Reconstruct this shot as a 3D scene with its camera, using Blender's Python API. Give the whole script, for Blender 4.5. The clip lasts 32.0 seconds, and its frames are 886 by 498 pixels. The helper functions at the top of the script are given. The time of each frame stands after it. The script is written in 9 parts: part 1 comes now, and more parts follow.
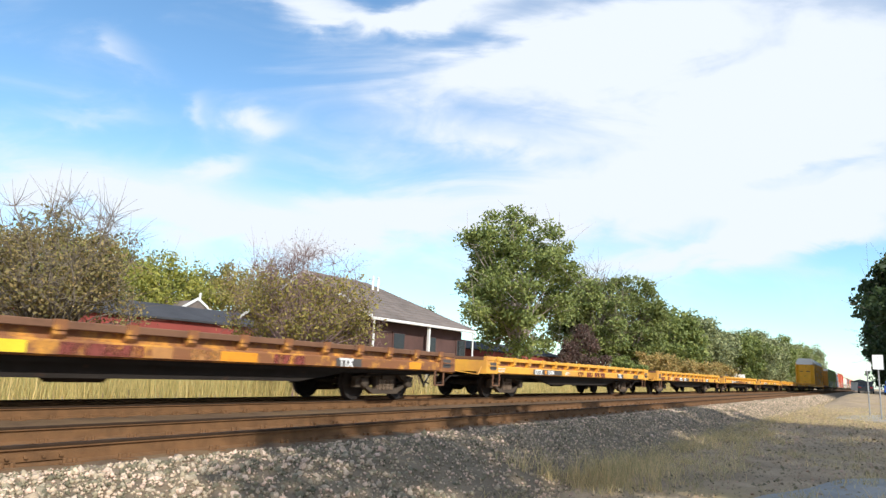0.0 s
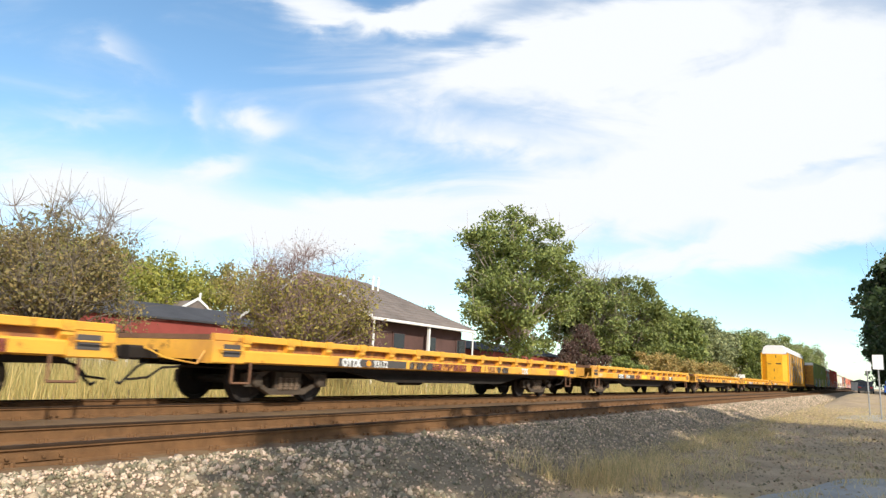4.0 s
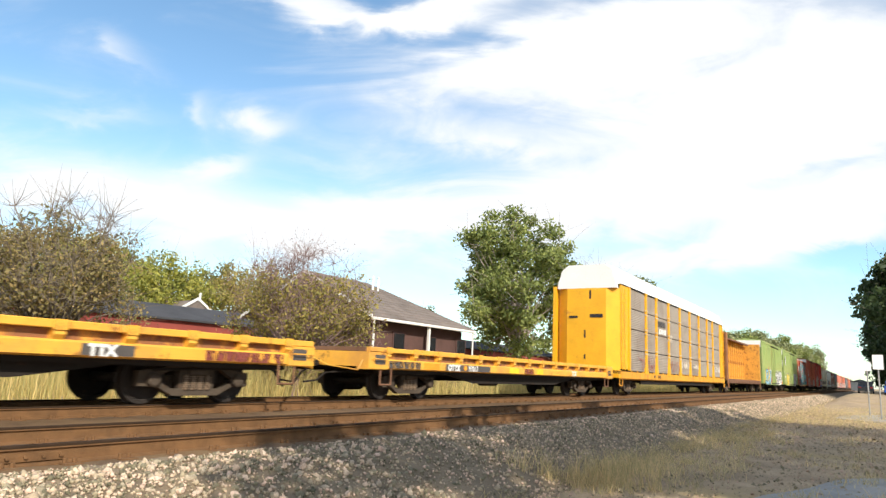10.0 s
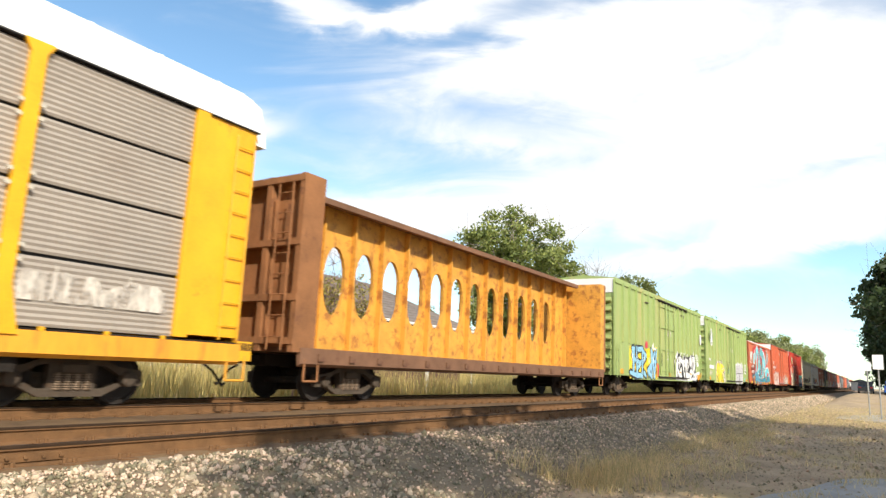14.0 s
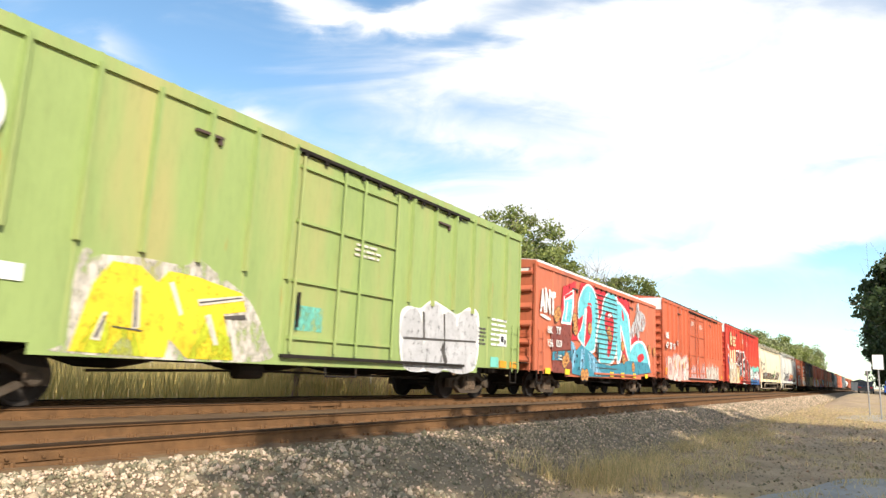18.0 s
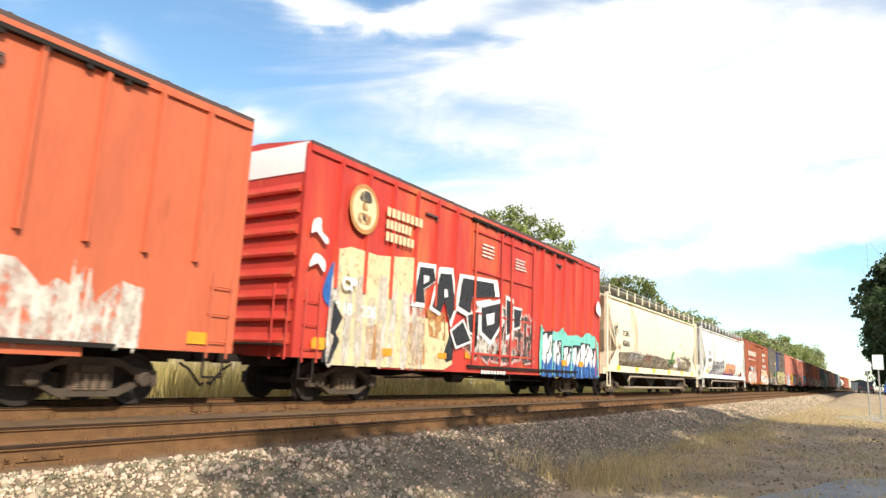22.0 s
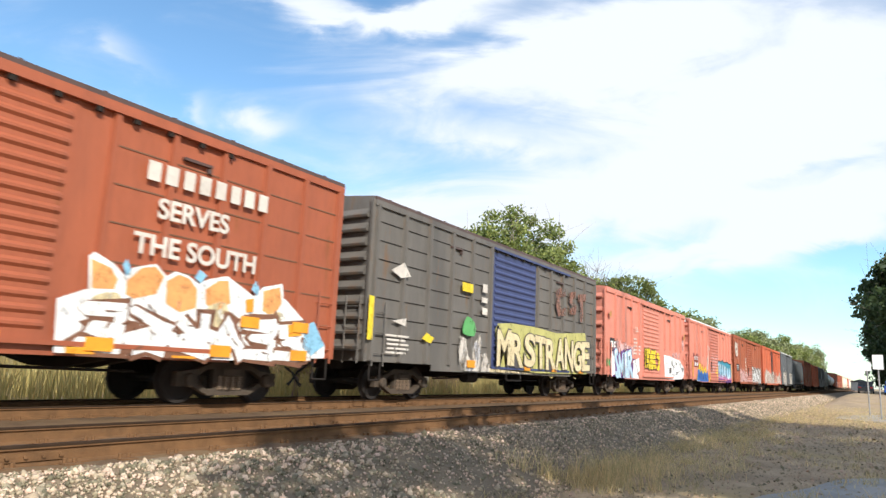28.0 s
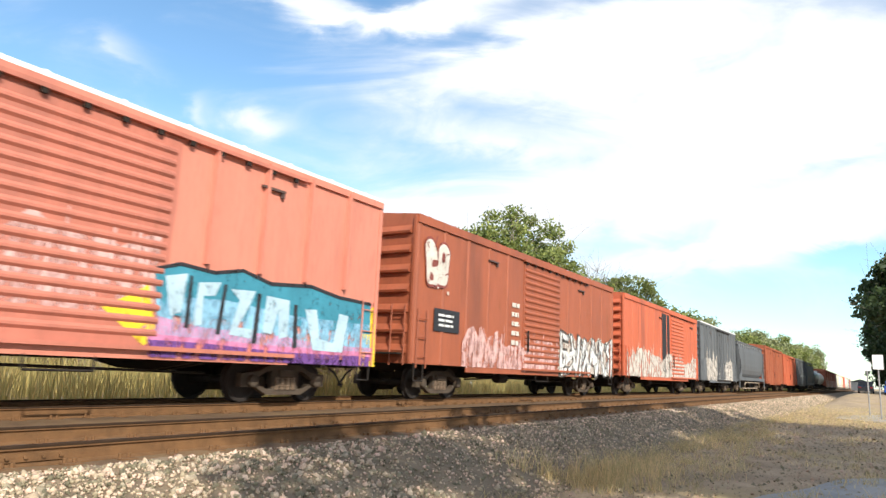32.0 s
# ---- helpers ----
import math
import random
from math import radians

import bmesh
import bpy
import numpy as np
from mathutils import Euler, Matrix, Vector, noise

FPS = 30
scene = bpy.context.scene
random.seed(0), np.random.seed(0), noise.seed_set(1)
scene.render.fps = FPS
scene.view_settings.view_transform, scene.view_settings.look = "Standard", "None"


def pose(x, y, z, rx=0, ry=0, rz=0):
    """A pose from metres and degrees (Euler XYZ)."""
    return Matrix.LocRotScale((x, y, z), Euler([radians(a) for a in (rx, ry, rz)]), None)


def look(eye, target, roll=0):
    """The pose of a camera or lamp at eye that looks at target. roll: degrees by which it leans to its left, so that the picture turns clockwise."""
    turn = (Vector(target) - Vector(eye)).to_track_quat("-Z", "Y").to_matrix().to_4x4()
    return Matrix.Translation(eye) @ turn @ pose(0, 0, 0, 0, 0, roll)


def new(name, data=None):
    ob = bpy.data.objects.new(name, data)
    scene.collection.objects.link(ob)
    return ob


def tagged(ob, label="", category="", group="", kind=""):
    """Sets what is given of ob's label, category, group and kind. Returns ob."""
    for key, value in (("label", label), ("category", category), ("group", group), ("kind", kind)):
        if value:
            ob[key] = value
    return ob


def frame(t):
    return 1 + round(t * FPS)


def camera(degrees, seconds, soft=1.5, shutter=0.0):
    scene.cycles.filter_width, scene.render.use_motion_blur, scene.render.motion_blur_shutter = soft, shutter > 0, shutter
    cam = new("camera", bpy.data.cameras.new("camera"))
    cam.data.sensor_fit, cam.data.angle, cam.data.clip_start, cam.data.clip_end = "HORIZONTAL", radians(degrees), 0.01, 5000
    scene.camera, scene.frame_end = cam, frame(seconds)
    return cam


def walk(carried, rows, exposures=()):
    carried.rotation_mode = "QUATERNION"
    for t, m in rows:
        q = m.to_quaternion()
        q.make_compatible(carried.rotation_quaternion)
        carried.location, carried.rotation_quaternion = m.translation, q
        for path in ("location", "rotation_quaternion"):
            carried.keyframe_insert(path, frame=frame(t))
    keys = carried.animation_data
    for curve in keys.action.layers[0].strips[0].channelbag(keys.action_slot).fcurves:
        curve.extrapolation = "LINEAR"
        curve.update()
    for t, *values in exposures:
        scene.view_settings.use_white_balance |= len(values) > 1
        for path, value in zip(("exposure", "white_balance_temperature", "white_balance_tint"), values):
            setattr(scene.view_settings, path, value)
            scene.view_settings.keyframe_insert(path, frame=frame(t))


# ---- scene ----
# World: rail tops at z = 0, the tracks run along +y, the camera stands at x = 0.
cam = camera(66.84, 32.0, soft=1.4, shutter=0.18)
EYE = Vector((0.0, 0.0, 0.8))
YAW, PITCH = radians(32.7), radians(10.2)
AIM = Vector((-math.sin(YAW) * math.cos(PITCH), math.cos(YAW) * math.cos(PITCH), math.sin(PITCH)))
VIEW = look(EYE, EYE + AIM * 10, 2.55)
walk(cam, [(0.0, VIEW), (32.0, VIEW)], exposures=[(0.0, 0.10, 5950, 10), (3.0, 0.14, 6300, 10), (6.0, 0.18, 6350, 10), (13.0, 0.27, 6500, 10), (20.0, 0.34, 6500, 10), (24.0, 0.32, 6500, 10), (25.0, 0.20, 6400, 10), (28.0, 0.18, 6050, 10), (30.0, 0.31, 6200, 10), (32.0, 0.31, 6250, 10)])

TRAIN_X, NEAR_X = -11.27, -7.0      # centre lines of the two tracks
SPEED, SLOWING = 11.78, 0.0053      # of the train, m/s and m/s2
GROUND_Z = -0.7

# ---- light ----
SUN_EL, SUN_AZ = radians(35), radians(122)   # azimuth clockwise from +y
sun_dir = Vector((math.sin(SUN_AZ) * math.cos(SUN_EL), math.cos(SUN_AZ) * math.cos(SUN_EL), math.sin(SUN_EL)))
sun = new("sun", bpy.data.lights.new("sun", "SUN"))
sun.data.energy, sun.data.angle, sun.data.color = 5.0, radians(0.6), (1.0, 0.91, 0.76)
sun.matrix_world = look(sun_dir * 100, (0, 0, 0))


def make_world():
    w = bpy.data.worlds.new("sky")
    scene.world = w
    w.use_nodes = True
    nt = w.node_tree
    nt.nodes.clear()
    N, L = nt.nodes.new, nt.links.new
    out, bg = N("ShaderNodeOutputWorld"), N("ShaderNodeBackground")
    sky = N("ShaderNodeTexSky")
    sky.sky_type, sky.sun_disc = "NISHITA", False
    sky.sun_elevation, sky.sun_rotation = SUN_EL, SUN_AZ
    sky.air_density, sky.dust_density, sky.ozone_density = 1.0, 0.35, 1.5

    def math_node(op, a, b=None, c=None):
        n = N("ShaderNodeMath")
        n.operation = op
        for i, v in enumerate((a, b, c)):
            if v is None:
                continue
            if isinstance(v, (int, float)):
                n.inputs[i].default_value = v
            else:
                L(v, n.inputs[i])
        return n.outputs[0]

    tc = N("ShaderNodeTexCoord")
    # sky coordinates on a plane across the middle of the view: u to the right, v up
    rows = [Vector((math.cos(YAW), math.sin(YAW), 0)), None, AIM]
    rows[1] = rows[0].cross(AIM)
    dots = []
    for r in rows:
        d = N("ShaderNodeVectorMath")
        d.operation = "DOT_PRODUCT"
        L(tc.outputs["Generated"], d.inputs[0])
        d.inputs[1].default_value = r
        dots.append(d.outputs["Value"])
    depth = math_node("MAXIMUM", dots[2], 0.15)
    u, v = math_node("DIVIDE", dots[0], depth), math_node("DIVIDE", dots[1], depth)
    comb = N("ShaderNodeCombineXYZ")
    L(u, comb.inputs[0]), L(v, comb.inputs[1])

    def noise_at(scale, detail, stretch, turn, dist=0.0, rough=0.55):
        mp = N("ShaderNodeMapping")
        mp.inputs["Rotation"].default_value = (0, 0, radians(turn))
        mp.inputs["Scale"].default_value = (1, stretch, 1)
        L(comb.outputs[0], mp.inputs[0])
        n = N("ShaderNodeTexNoise")
        n.inputs["Scale"].default_value, n.inputs["Detail"].default_value = scale, detail
        n.inputs["Roughness"].default_value, n.inputs["Distortion"].default_value = rough, dist
        L(mp.outputs[0], n.inputs["Vector"])
        return n.outputs["Fac"]

    wisp = noise_at(3.2, 7, 3.0, -18, 0.9)
    fine = noise_at(9.0, 6, 2.2, -25, 0.5)
    # soft banks of cirrus: middle u, v, half length, half width, lean in degrees, weight
    banks = CLOUDS
    total = None
    wob_u = math_node("MULTIPLY_ADD", wisp, 0.20, -0.10)
    wob_v = math_node("MULTIPLY_ADD", fine, 0.07, -0.035)
    uu, vv = math_node("ADD", u, wob_u), math_node("ADD", v, wob_v)
    for cu, cv, a, b, lean, weight in banks:
        ca, sa = math.cos(radians(lean)), math.sin(radians(lean))
        du, dv = math_node("SUBTRACT", uu, cu), math_node("SUBTRACT", vv, cv)
        p = math_node("ADD", math_node("MULTIPLY", du, ca / a), math_node("MULTIPLY", dv, sa / a))
        q = math_node("ADD", math_node("MULTIPLY", du, -sa / b), math_node("MULTIPLY", dv, ca / b))
        r2 = math_node("ADD", math_node("MULTIPLY", p, p), math_node("MULTIPLY", q, q))
        g = math_node("MULTIPLY", math_node("EXPONENT", math_node("MULTIPLY", r2, -1.0)), weight)
        total = g if total is None else math_node("ADD", total, g)
    # veil everywhere, thicker towards the horizon
    sep = N("ShaderNodeSeparateXYZ")
    L(tc.outputs["Generated"], sep.inputs[0])
    low = math_node("MAXIMUM", math_node("SUBTRACT", 0.42, sep.outputs[2]), 0.0)
    veil = math_node("MULTIPLY_ADD", low, 0.50, math_node("MULTIPLY", math_node("MAXIMUM", math_node("SUBTRACT", wisp, 0.45), 0.0), 0.9))
    # broken cloud assumed over the unseen sky too, to whiten the fill light
    around = math_node("MINIMUM", math_node("MAXIMUM", math_node("MULTIPLY", math_node("SUBTRACT", 0.55, dots[2]), 1.4), 0.0), 0.5)
    total = math_node("ADD", total, around)
    mixn = math_node("MULTIPLY", math_node("ADD", total, veil), math_node("MULTIPLY_ADD", wisp, 1.5, math_node("MULTIPLY_ADD", fine, 0.9, -0.18)))
    ramp = N("ShaderNodeMapRange")
    ramp.interpolation_type = "SMOOTHSTEP"
    ramp.inputs["From Min"].default_value, ramp.inputs["From Max"].default_value = 0.0, 0.95
    L(mixn, ramp.inputs["Value"])
    tint = N("ShaderNodeMix")
    tint.data_type, tint.blend_type = "RGBA", "MULTIPLY"
    tint.inputs["Factor"].default_value = 1.0
    L(sky.outputs[0], tint.inputs[6])
    tint.inputs[7].default_value = SKY_TINT
    mix = N("ShaderNodeMix")
    mix.data_type = "RGBA"
    L(ramp.outputs[0], mix.inputs["Factor"])
    L(tint.outputs[2], mix.inputs[6])
    mix.inputs[7].default_value = (*CLOUD_LIGHT, 1)
    L(mix.outputs[2], bg.inputs[0])
    bg.inputs[1].default_value = 0.12
    L(bg.outputs[0], out.inputs[0])


SKY_TINT = (1.3, 1.52, 1.5, 1)
CLOUD_LIGHT = (7.3, 7.45, 7.6)
CLOUDS = [
    (0.484, 0.247, 0.362, 0.139, 14, 1.10),
    (0.112, 0.287, 0.160, 0.029, 16, 1.00),
    (0.270, 0.331, 0.219, 0.051, 16, 0.70),
    (-0.219, 0.351, 0.076, 0.022, -16, 0.90),
    (-0.117, 0.332, 0.093, 0.017, 2, 0.90),
    (-0.009, 0.356, 0.118, 0.025, 16, 0.90),
    (0.279, 0.100, 0.278, 0.052, 14, 0.95),
    (-0.452, 0.063, 0.278, 0.046, -8, 0.75),
    (-0.123, 0.042, 0.177, 0.034, 6, 0.80),
    (-0.271, 0.174, 0.040, 0.016, 6, 0.45),
    (-0.340, 0.112, 0.051, 0.020, 12, 0.50),
    (0.599, 0.117, 0.109, 0.051, 18, 0.80),
    (0.425, 0.024, 0.253, 0.035, 10, 0.75),
    (-0.566, 0.171, 0.126, 0.015, 2, 0.35),
    (-0.465, 0.273, 0.051, 0.010, -38, 0.12),
    (-0.373, 0.184, 0.025, 0.034, 2, 0.35),
    (0.075, 0.164, 0.101, 0.019, -8, 0.30),
    (0.560, 0.150, 0.150, 0.020, 15, -0.6),
    (0.350, 0.028, 0.130, 0.018, 9, -0.4),
    (0.620, 0.020, 0.090, 0.018, 6, -0.5),
    (-0.05, 0.270, 0.20, 0.03, 8, 0.22),
    (0.02, 0.20, 0.25, 0.06, 10, 0.28),
    (0.60, -0.12, 0.14, 0.05, 3, -0.6),
]
make_world()

# ---- materials ----
def mat(name, color, rough=0.7, metal=0.0, dark=0.6, scale=3.0, grain=40.0, bump=0.15, rust=0.0, rust_color=(0.22, 0.075, 0.02),
        streak=False, island=0.0, per_object=0.0, stain=None, stain_amount=0.0, spec=0.5):
    """Painted or natural surface: base colour varied by broad stains and fine grain, with rust patches and relief."""
    m = bpy.data.materials.new(name)
    m.use_nodes = True
    nt = m.node_tree
    nt.nodes.clear()
    N, L = nt.nodes.new, nt.links.new
    out, b = N("ShaderNodeOutputMaterial"), N("ShaderNodeBsdfPrincipled")
    L(b.outputs[0], out.inputs[0])
    b.inputs["Roughness"].default_value, b.inputs["Metallic"].default_value = rough, metal
    b.inputs["Specular IOR Level"].default_value = spec
    tc = N("ShaderNodeTexCoord")
    mp = N("ShaderNodeMapping")
    mp.inputs["Scale"].default_value = (1, 1, 0.18) if streak else (1, 1, 1)
    L(tc.outputs["Object"], mp.inputs[0])
    if per_object:
        info = N("ShaderNodeObjectInfo")
        sc = N("ShaderNodeVectorMath")
        sc.operation = "MULTIPLY_ADD"
        L(info.outputs["Random"], sc.inputs[0])
        sc.inputs[1].default_value = (37, 19, 53)
        L(tc.outputs["Object"], sc.inputs[2])
        L(sc.outputs[0], mp.inputs[0])

    def noise_tex(s, detail=5, rough_=0.6, vec=None):
        n = N("ShaderNodeTexNoise")
        n.inputs["Scale"].default_value, n.inputs["Detail"].default_value, n.inputs["Roughness"].default_value = s, detail, rough_
        L(vec or mp.outputs[0], n.inputs["Vector"])
        return n.outputs["Fac"]

    def ramp(fac, a, b_, lo, hi):
        r = N("ShaderNodeMapRange")
        r.inputs["From Min"].default_value, r.inputs["From Max"].default_value = a, b_
        r.inputs["To Min"].default_value, r.inputs["To Max"].default_value = lo, hi
        L(fac, r.inputs["Value"])
        return r.outputs[0]

    def mix(fac, a, b_, blend="MIX"):
        n = N("ShaderNodeMix")
        n.data_type, n.blend_type = "RGBA", blend
        for sock, v in ((n.inputs["Factor"], fac), (n.inputs[6], a), (n.inputs[7], b_)):
            if isinstance(v, (int, float)):
                sock.default_value = v
            elif isinstance(v, tuple):
                sock.default_value = (*v, 1)[:4]
            else:
                L(v, sock)
        return n.outputs[2]

    broad, small = noise_tex(scale), noise_tex(grain, 3)
    dk = tuple(c * dark for c in color)
    col = mix(ramp(broad, 0.35, 0.65, 0, 1), dk, color)
    col = mix(ramp(small, 0.3, 0.7, 0, 0.35), col, tuple(min(1, c * 1.25) for c in color))
    if stain:
        col = mix(ramp(noise_tex(scale * 0.35, 4), 0.62 - 0.3 * stain_amount, 0.75 - 0.2 * stain_amount, 0, 1), col, stain)
    if streak:
        col = mix(ramp(noise_tex(scale * 7, 4, 0.7), 0.5, 0.82, 0, 0.32), col, tuple(c * 0.45 for c in color))
    if rust:
        r = noise_tex(scale * 1.7, 8, 0.7)
        col = mix(ramp(r, 0.72 - rust * 0.35, 0.80 - rust * 0.3, 0, 0.92), col, rust_color)
    if island or per_object:
        src = N("ShaderNodeNewGeometry").outputs["Random Per Island"] if island else info.outputs["Random"]
        hs = N("ShaderNodeHueSaturation")
        amt = island or per_object
        L(ramp(src, 0, 1, 1 - amt, 1 + amt), hs.inputs["Value"])
        L(ramp(src, 0, 1, 0.5 + 0.05 * amt, 0.5 - 0.05 * amt), hs.inputs["Hue"])
        L(col, hs.inputs["Color"])
        col = hs.outputs[0]
    L(col, b.inputs["Base Color"])
    L(ramp(small, 0, 1, max(0, rough - 0.12), min(1, rough + 0.12)), b.inputs["Roughness"])
    if bump:
        bp = N("ShaderNodeBump")
        bp.inputs["Strength"].default_value, bp.inputs["Distance"].default_value = bump, 0.02
        L(small, bp.inputs["Height"])
        L(bp.outputs[0], b.inputs["Normal"])
    return m


def leaf_mat(name, color, spread=0.45, thin=0.35):
    m = mat(name, color, rough=0.65, dark=0.65, scale=0.6, grain=3.0, bump=0, island=spread)
    b = next(n for n in m.node_tree.nodes if n.type == "BSDF_PRINCIPLED")
    tr = m.node_tree.nodes.new("ShaderNodeBsdfTranslucent")
    mx = m.node_tree.nodes.new("ShaderNodeMixShader")
    out = next(n for n in m.node_tree.nodes if n.type == "OUTPUT_MATERIAL")
    link = b.inputs["Base Color"].links[0].from_socket
    m.node_tree.links.new(link, tr.inputs[0])
    mx.inputs[0].default_value = thin
    m.node_tree.links.new(b.outputs[0], mx.inputs[1])
    m.node_tree.links.new(tr.outputs[0], mx.inputs[2])
    m.node_tree.links.new(mx.outputs[0], out.inputs[0])
    return m


STEEL_DARK = mat("dark_steel", (0.026, 0.021, 0.018), 0.8, 0.0, scale=2, grain=25, rust=0.3, rust_color=(0.06, 0.032, 0.018), spec=0.2)
SPRING_STEEL = mat("spring_steel", (0.30, 0.21, 0.14), 0.7, scale=3, grain=30)
TRUCK_STEEL = mat("truck_steel", (0.085, 0.066, 0.05), 0.85, 0.0, scale=3, grain=30, rust=0.4, rust_color=(0.10, 0.055, 0.03), spec=0.2)
WHEEL_STEEL = mat("wheel_steel", (0.026, 0.020, 0.017), 0.75, 0.1, scale=3, grain=30, rust=0.4, rust_color=(0.07, 0.04, 0.025))
RAIL_RUST = mat("rail_rust", (0.19, 0.096, 0.038), 0.85, 0.1, scale=5, grain=60, bump=0.3, rust=0.3, rust_color=(0.13, 0.07, 0.03))
RAIL_TOP = mat("rail_head", (0.045, 0.028, 0.018), 0.9, 0.0, scale=6, grain=80, spec=0.08)
TIE_WOOD = mat("tie_wood", (0.13, 0.08, 0.05), 0.9, scale=4, grain=30, bump=0.5, per_object=0.3)
BALLAST_BROWN = mat("ballast_brown", (0.145, 0.088, 0.046), 0.95, scale=2, grain=22, bump=1.0, stain=(0.185, 0.112, 0.05), stain_amount=0.5)
STONE_GREY = mat("stone_grey", (0.46, 0.37, 0.25), 0.9, scale=4, grain=40, bump=0.4, island=0.75)
STONE_BED = mat("stone_bed", (0.24, 0.18, 0.115), 0.95, scale=1.5, grain=30, bump=1.0, dark=0.55)
STONE_PIECE = mat("stone_piece", (0.47, 0.39, 0.28), 0.9, scale=4, grain=40, bump=0.4, per_object=0.65)
GRASS_DRY = leaf_mat("dry_grass", (0.66, 0.53, 0.27), 0.35, 0.35)
GRASS_TALL = leaf_mat("tall_grass", (0.60, 0.50, 0.19), 0.35, 0.3)
YELLOW = mat("yellow_paint", (0.80, 0.41, 0.05), 0.5, scale=1.9, grain=30, rust=0.45, dark=0.85, stain=(0.62, 0.30, 0.06), stain_amount=0.3)
YELLOW_CLEAN = mat("yellow_paint_clean", (0.83, 0.415, 0.015), 0.45, scale=1.3, grain=30, dark=0.8, rust=0.3, rust_color=(0.45, 0.18, 0.03))
YELLOW_SILL = mat("yellow_paint_sill", (0.78, 0.36, 0.03), 0.55, scale=1.6, grain=30, dark=0.75, rust=0.55, rust_color=(0.50, 0.17, 0.03), streak=True)
YELLOW_RUSTY = mat("yellow_paint_rusty", (0.66, 0.31, 0.05), 0.6, scale=1.6, grain=30, rust=0.95, rust_color=(0.21, 0.085, 0.04), dark=0.7)
DECK_BROWN = mat("deck_brown", (0.20, 0.10, 0.055), 0.85, scale=1.2, grain=25, rust=0.4, rust_color=(0.12, 0.05, 0.03))
LEAF_GREEN = leaf_mat("leaf_green", (0.25, 0.30, 0.085))
LEAF_OLIVE = leaf_mat("leaf_olive", (0.21, 0.20, 0.06))
LEAF_GOLD = leaf_mat("leaf_golden_olive", (0.37, 0.32, 0.08))
LEAF_DEEP = leaf_mat("leaf_deep_green", (0.21, 0.25, 0.07))
LEAF_YELLOW = leaf_mat("leaf_yellow_green", (0.38, 0.38, 0.07))
LEAF_BROWN = leaf_mat("leaf_brown", (0.33, 0.27, 0.10))
LEAF_PURPLE = leaf_mat("leaf_purple", (0.15, 0.095, 0.075))
LEAF_DARK = leaf_mat("leaf_dark", (0.05, 0.085, 0.025))
# paler, greyer green: distance haze put into the leaf colour
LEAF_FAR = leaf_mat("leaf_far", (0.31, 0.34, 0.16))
LEAF_PALE = leaf_mat("leaf_pale_olive", (0.46, 0.35, 0.12))
LEAF_BUD = leaf_mat("pale_buds", (0.36, 0.25, 0.20))
BARK = mat("bark", (0.22, 0.18, 0.14), 0.9, scale=3, grain=20, bump=0.6, streak=True)
BARK_PALE = mat("bark_pale", (0.45, 0.38, 0.33), 0.9, scale=3, grain=20, bump=0.4, streak=True)
BARK_PINK = mat("bark_pink", (0.30, 0.21, 0.19), 0.9, scale=3, grain=20, bump=0.4, streak=True)
ROOF_SHINGLE = mat("roof_shingle", (0.20, 0.165, 0.145), 0.95, scale=0.8, grain=9, bump=0.6)
ROOF_GREY = mat("roof_grey", (0.055, 0.055, 0.062), 0.9, scale=0.6, grain=9, bump=0.4)
WHITE_TRIM = mat("white_trim", (0.80, 0.79, 0.75), 0.6, scale=2, grain=20, dark=0.85)
RED_WALL = mat("red_wall", (0.27, 0.055, 0.042), 0.8, scale=1.0, grain=15, dark=0.75)
BROWN_WALL = mat("brown_wall", (0.115, 0.06, 0.05), 0.85, scale=1.0, grain=15)
WALL_PALE = mat("pale_wall", (0.30, 0.24, 0.22), 0.85, scale=1.0, grain=15)
GLASS_DARK = mat("dark_glass", (0.02, 0.022, 0.025), 0.12, scale=1, grain=5, bump=0)
SIGN_WHITE = mat("sign_white", (0.86, 0.86, 0.85), 0.5, scale=2, grain=20, dark=0.92)
GALVANISED = mat("galvanised_post", (0.42, 0.42, 0.41), 0.5, 0.6, scale=4, grain=40)
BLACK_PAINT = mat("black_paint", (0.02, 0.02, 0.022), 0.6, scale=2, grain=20)


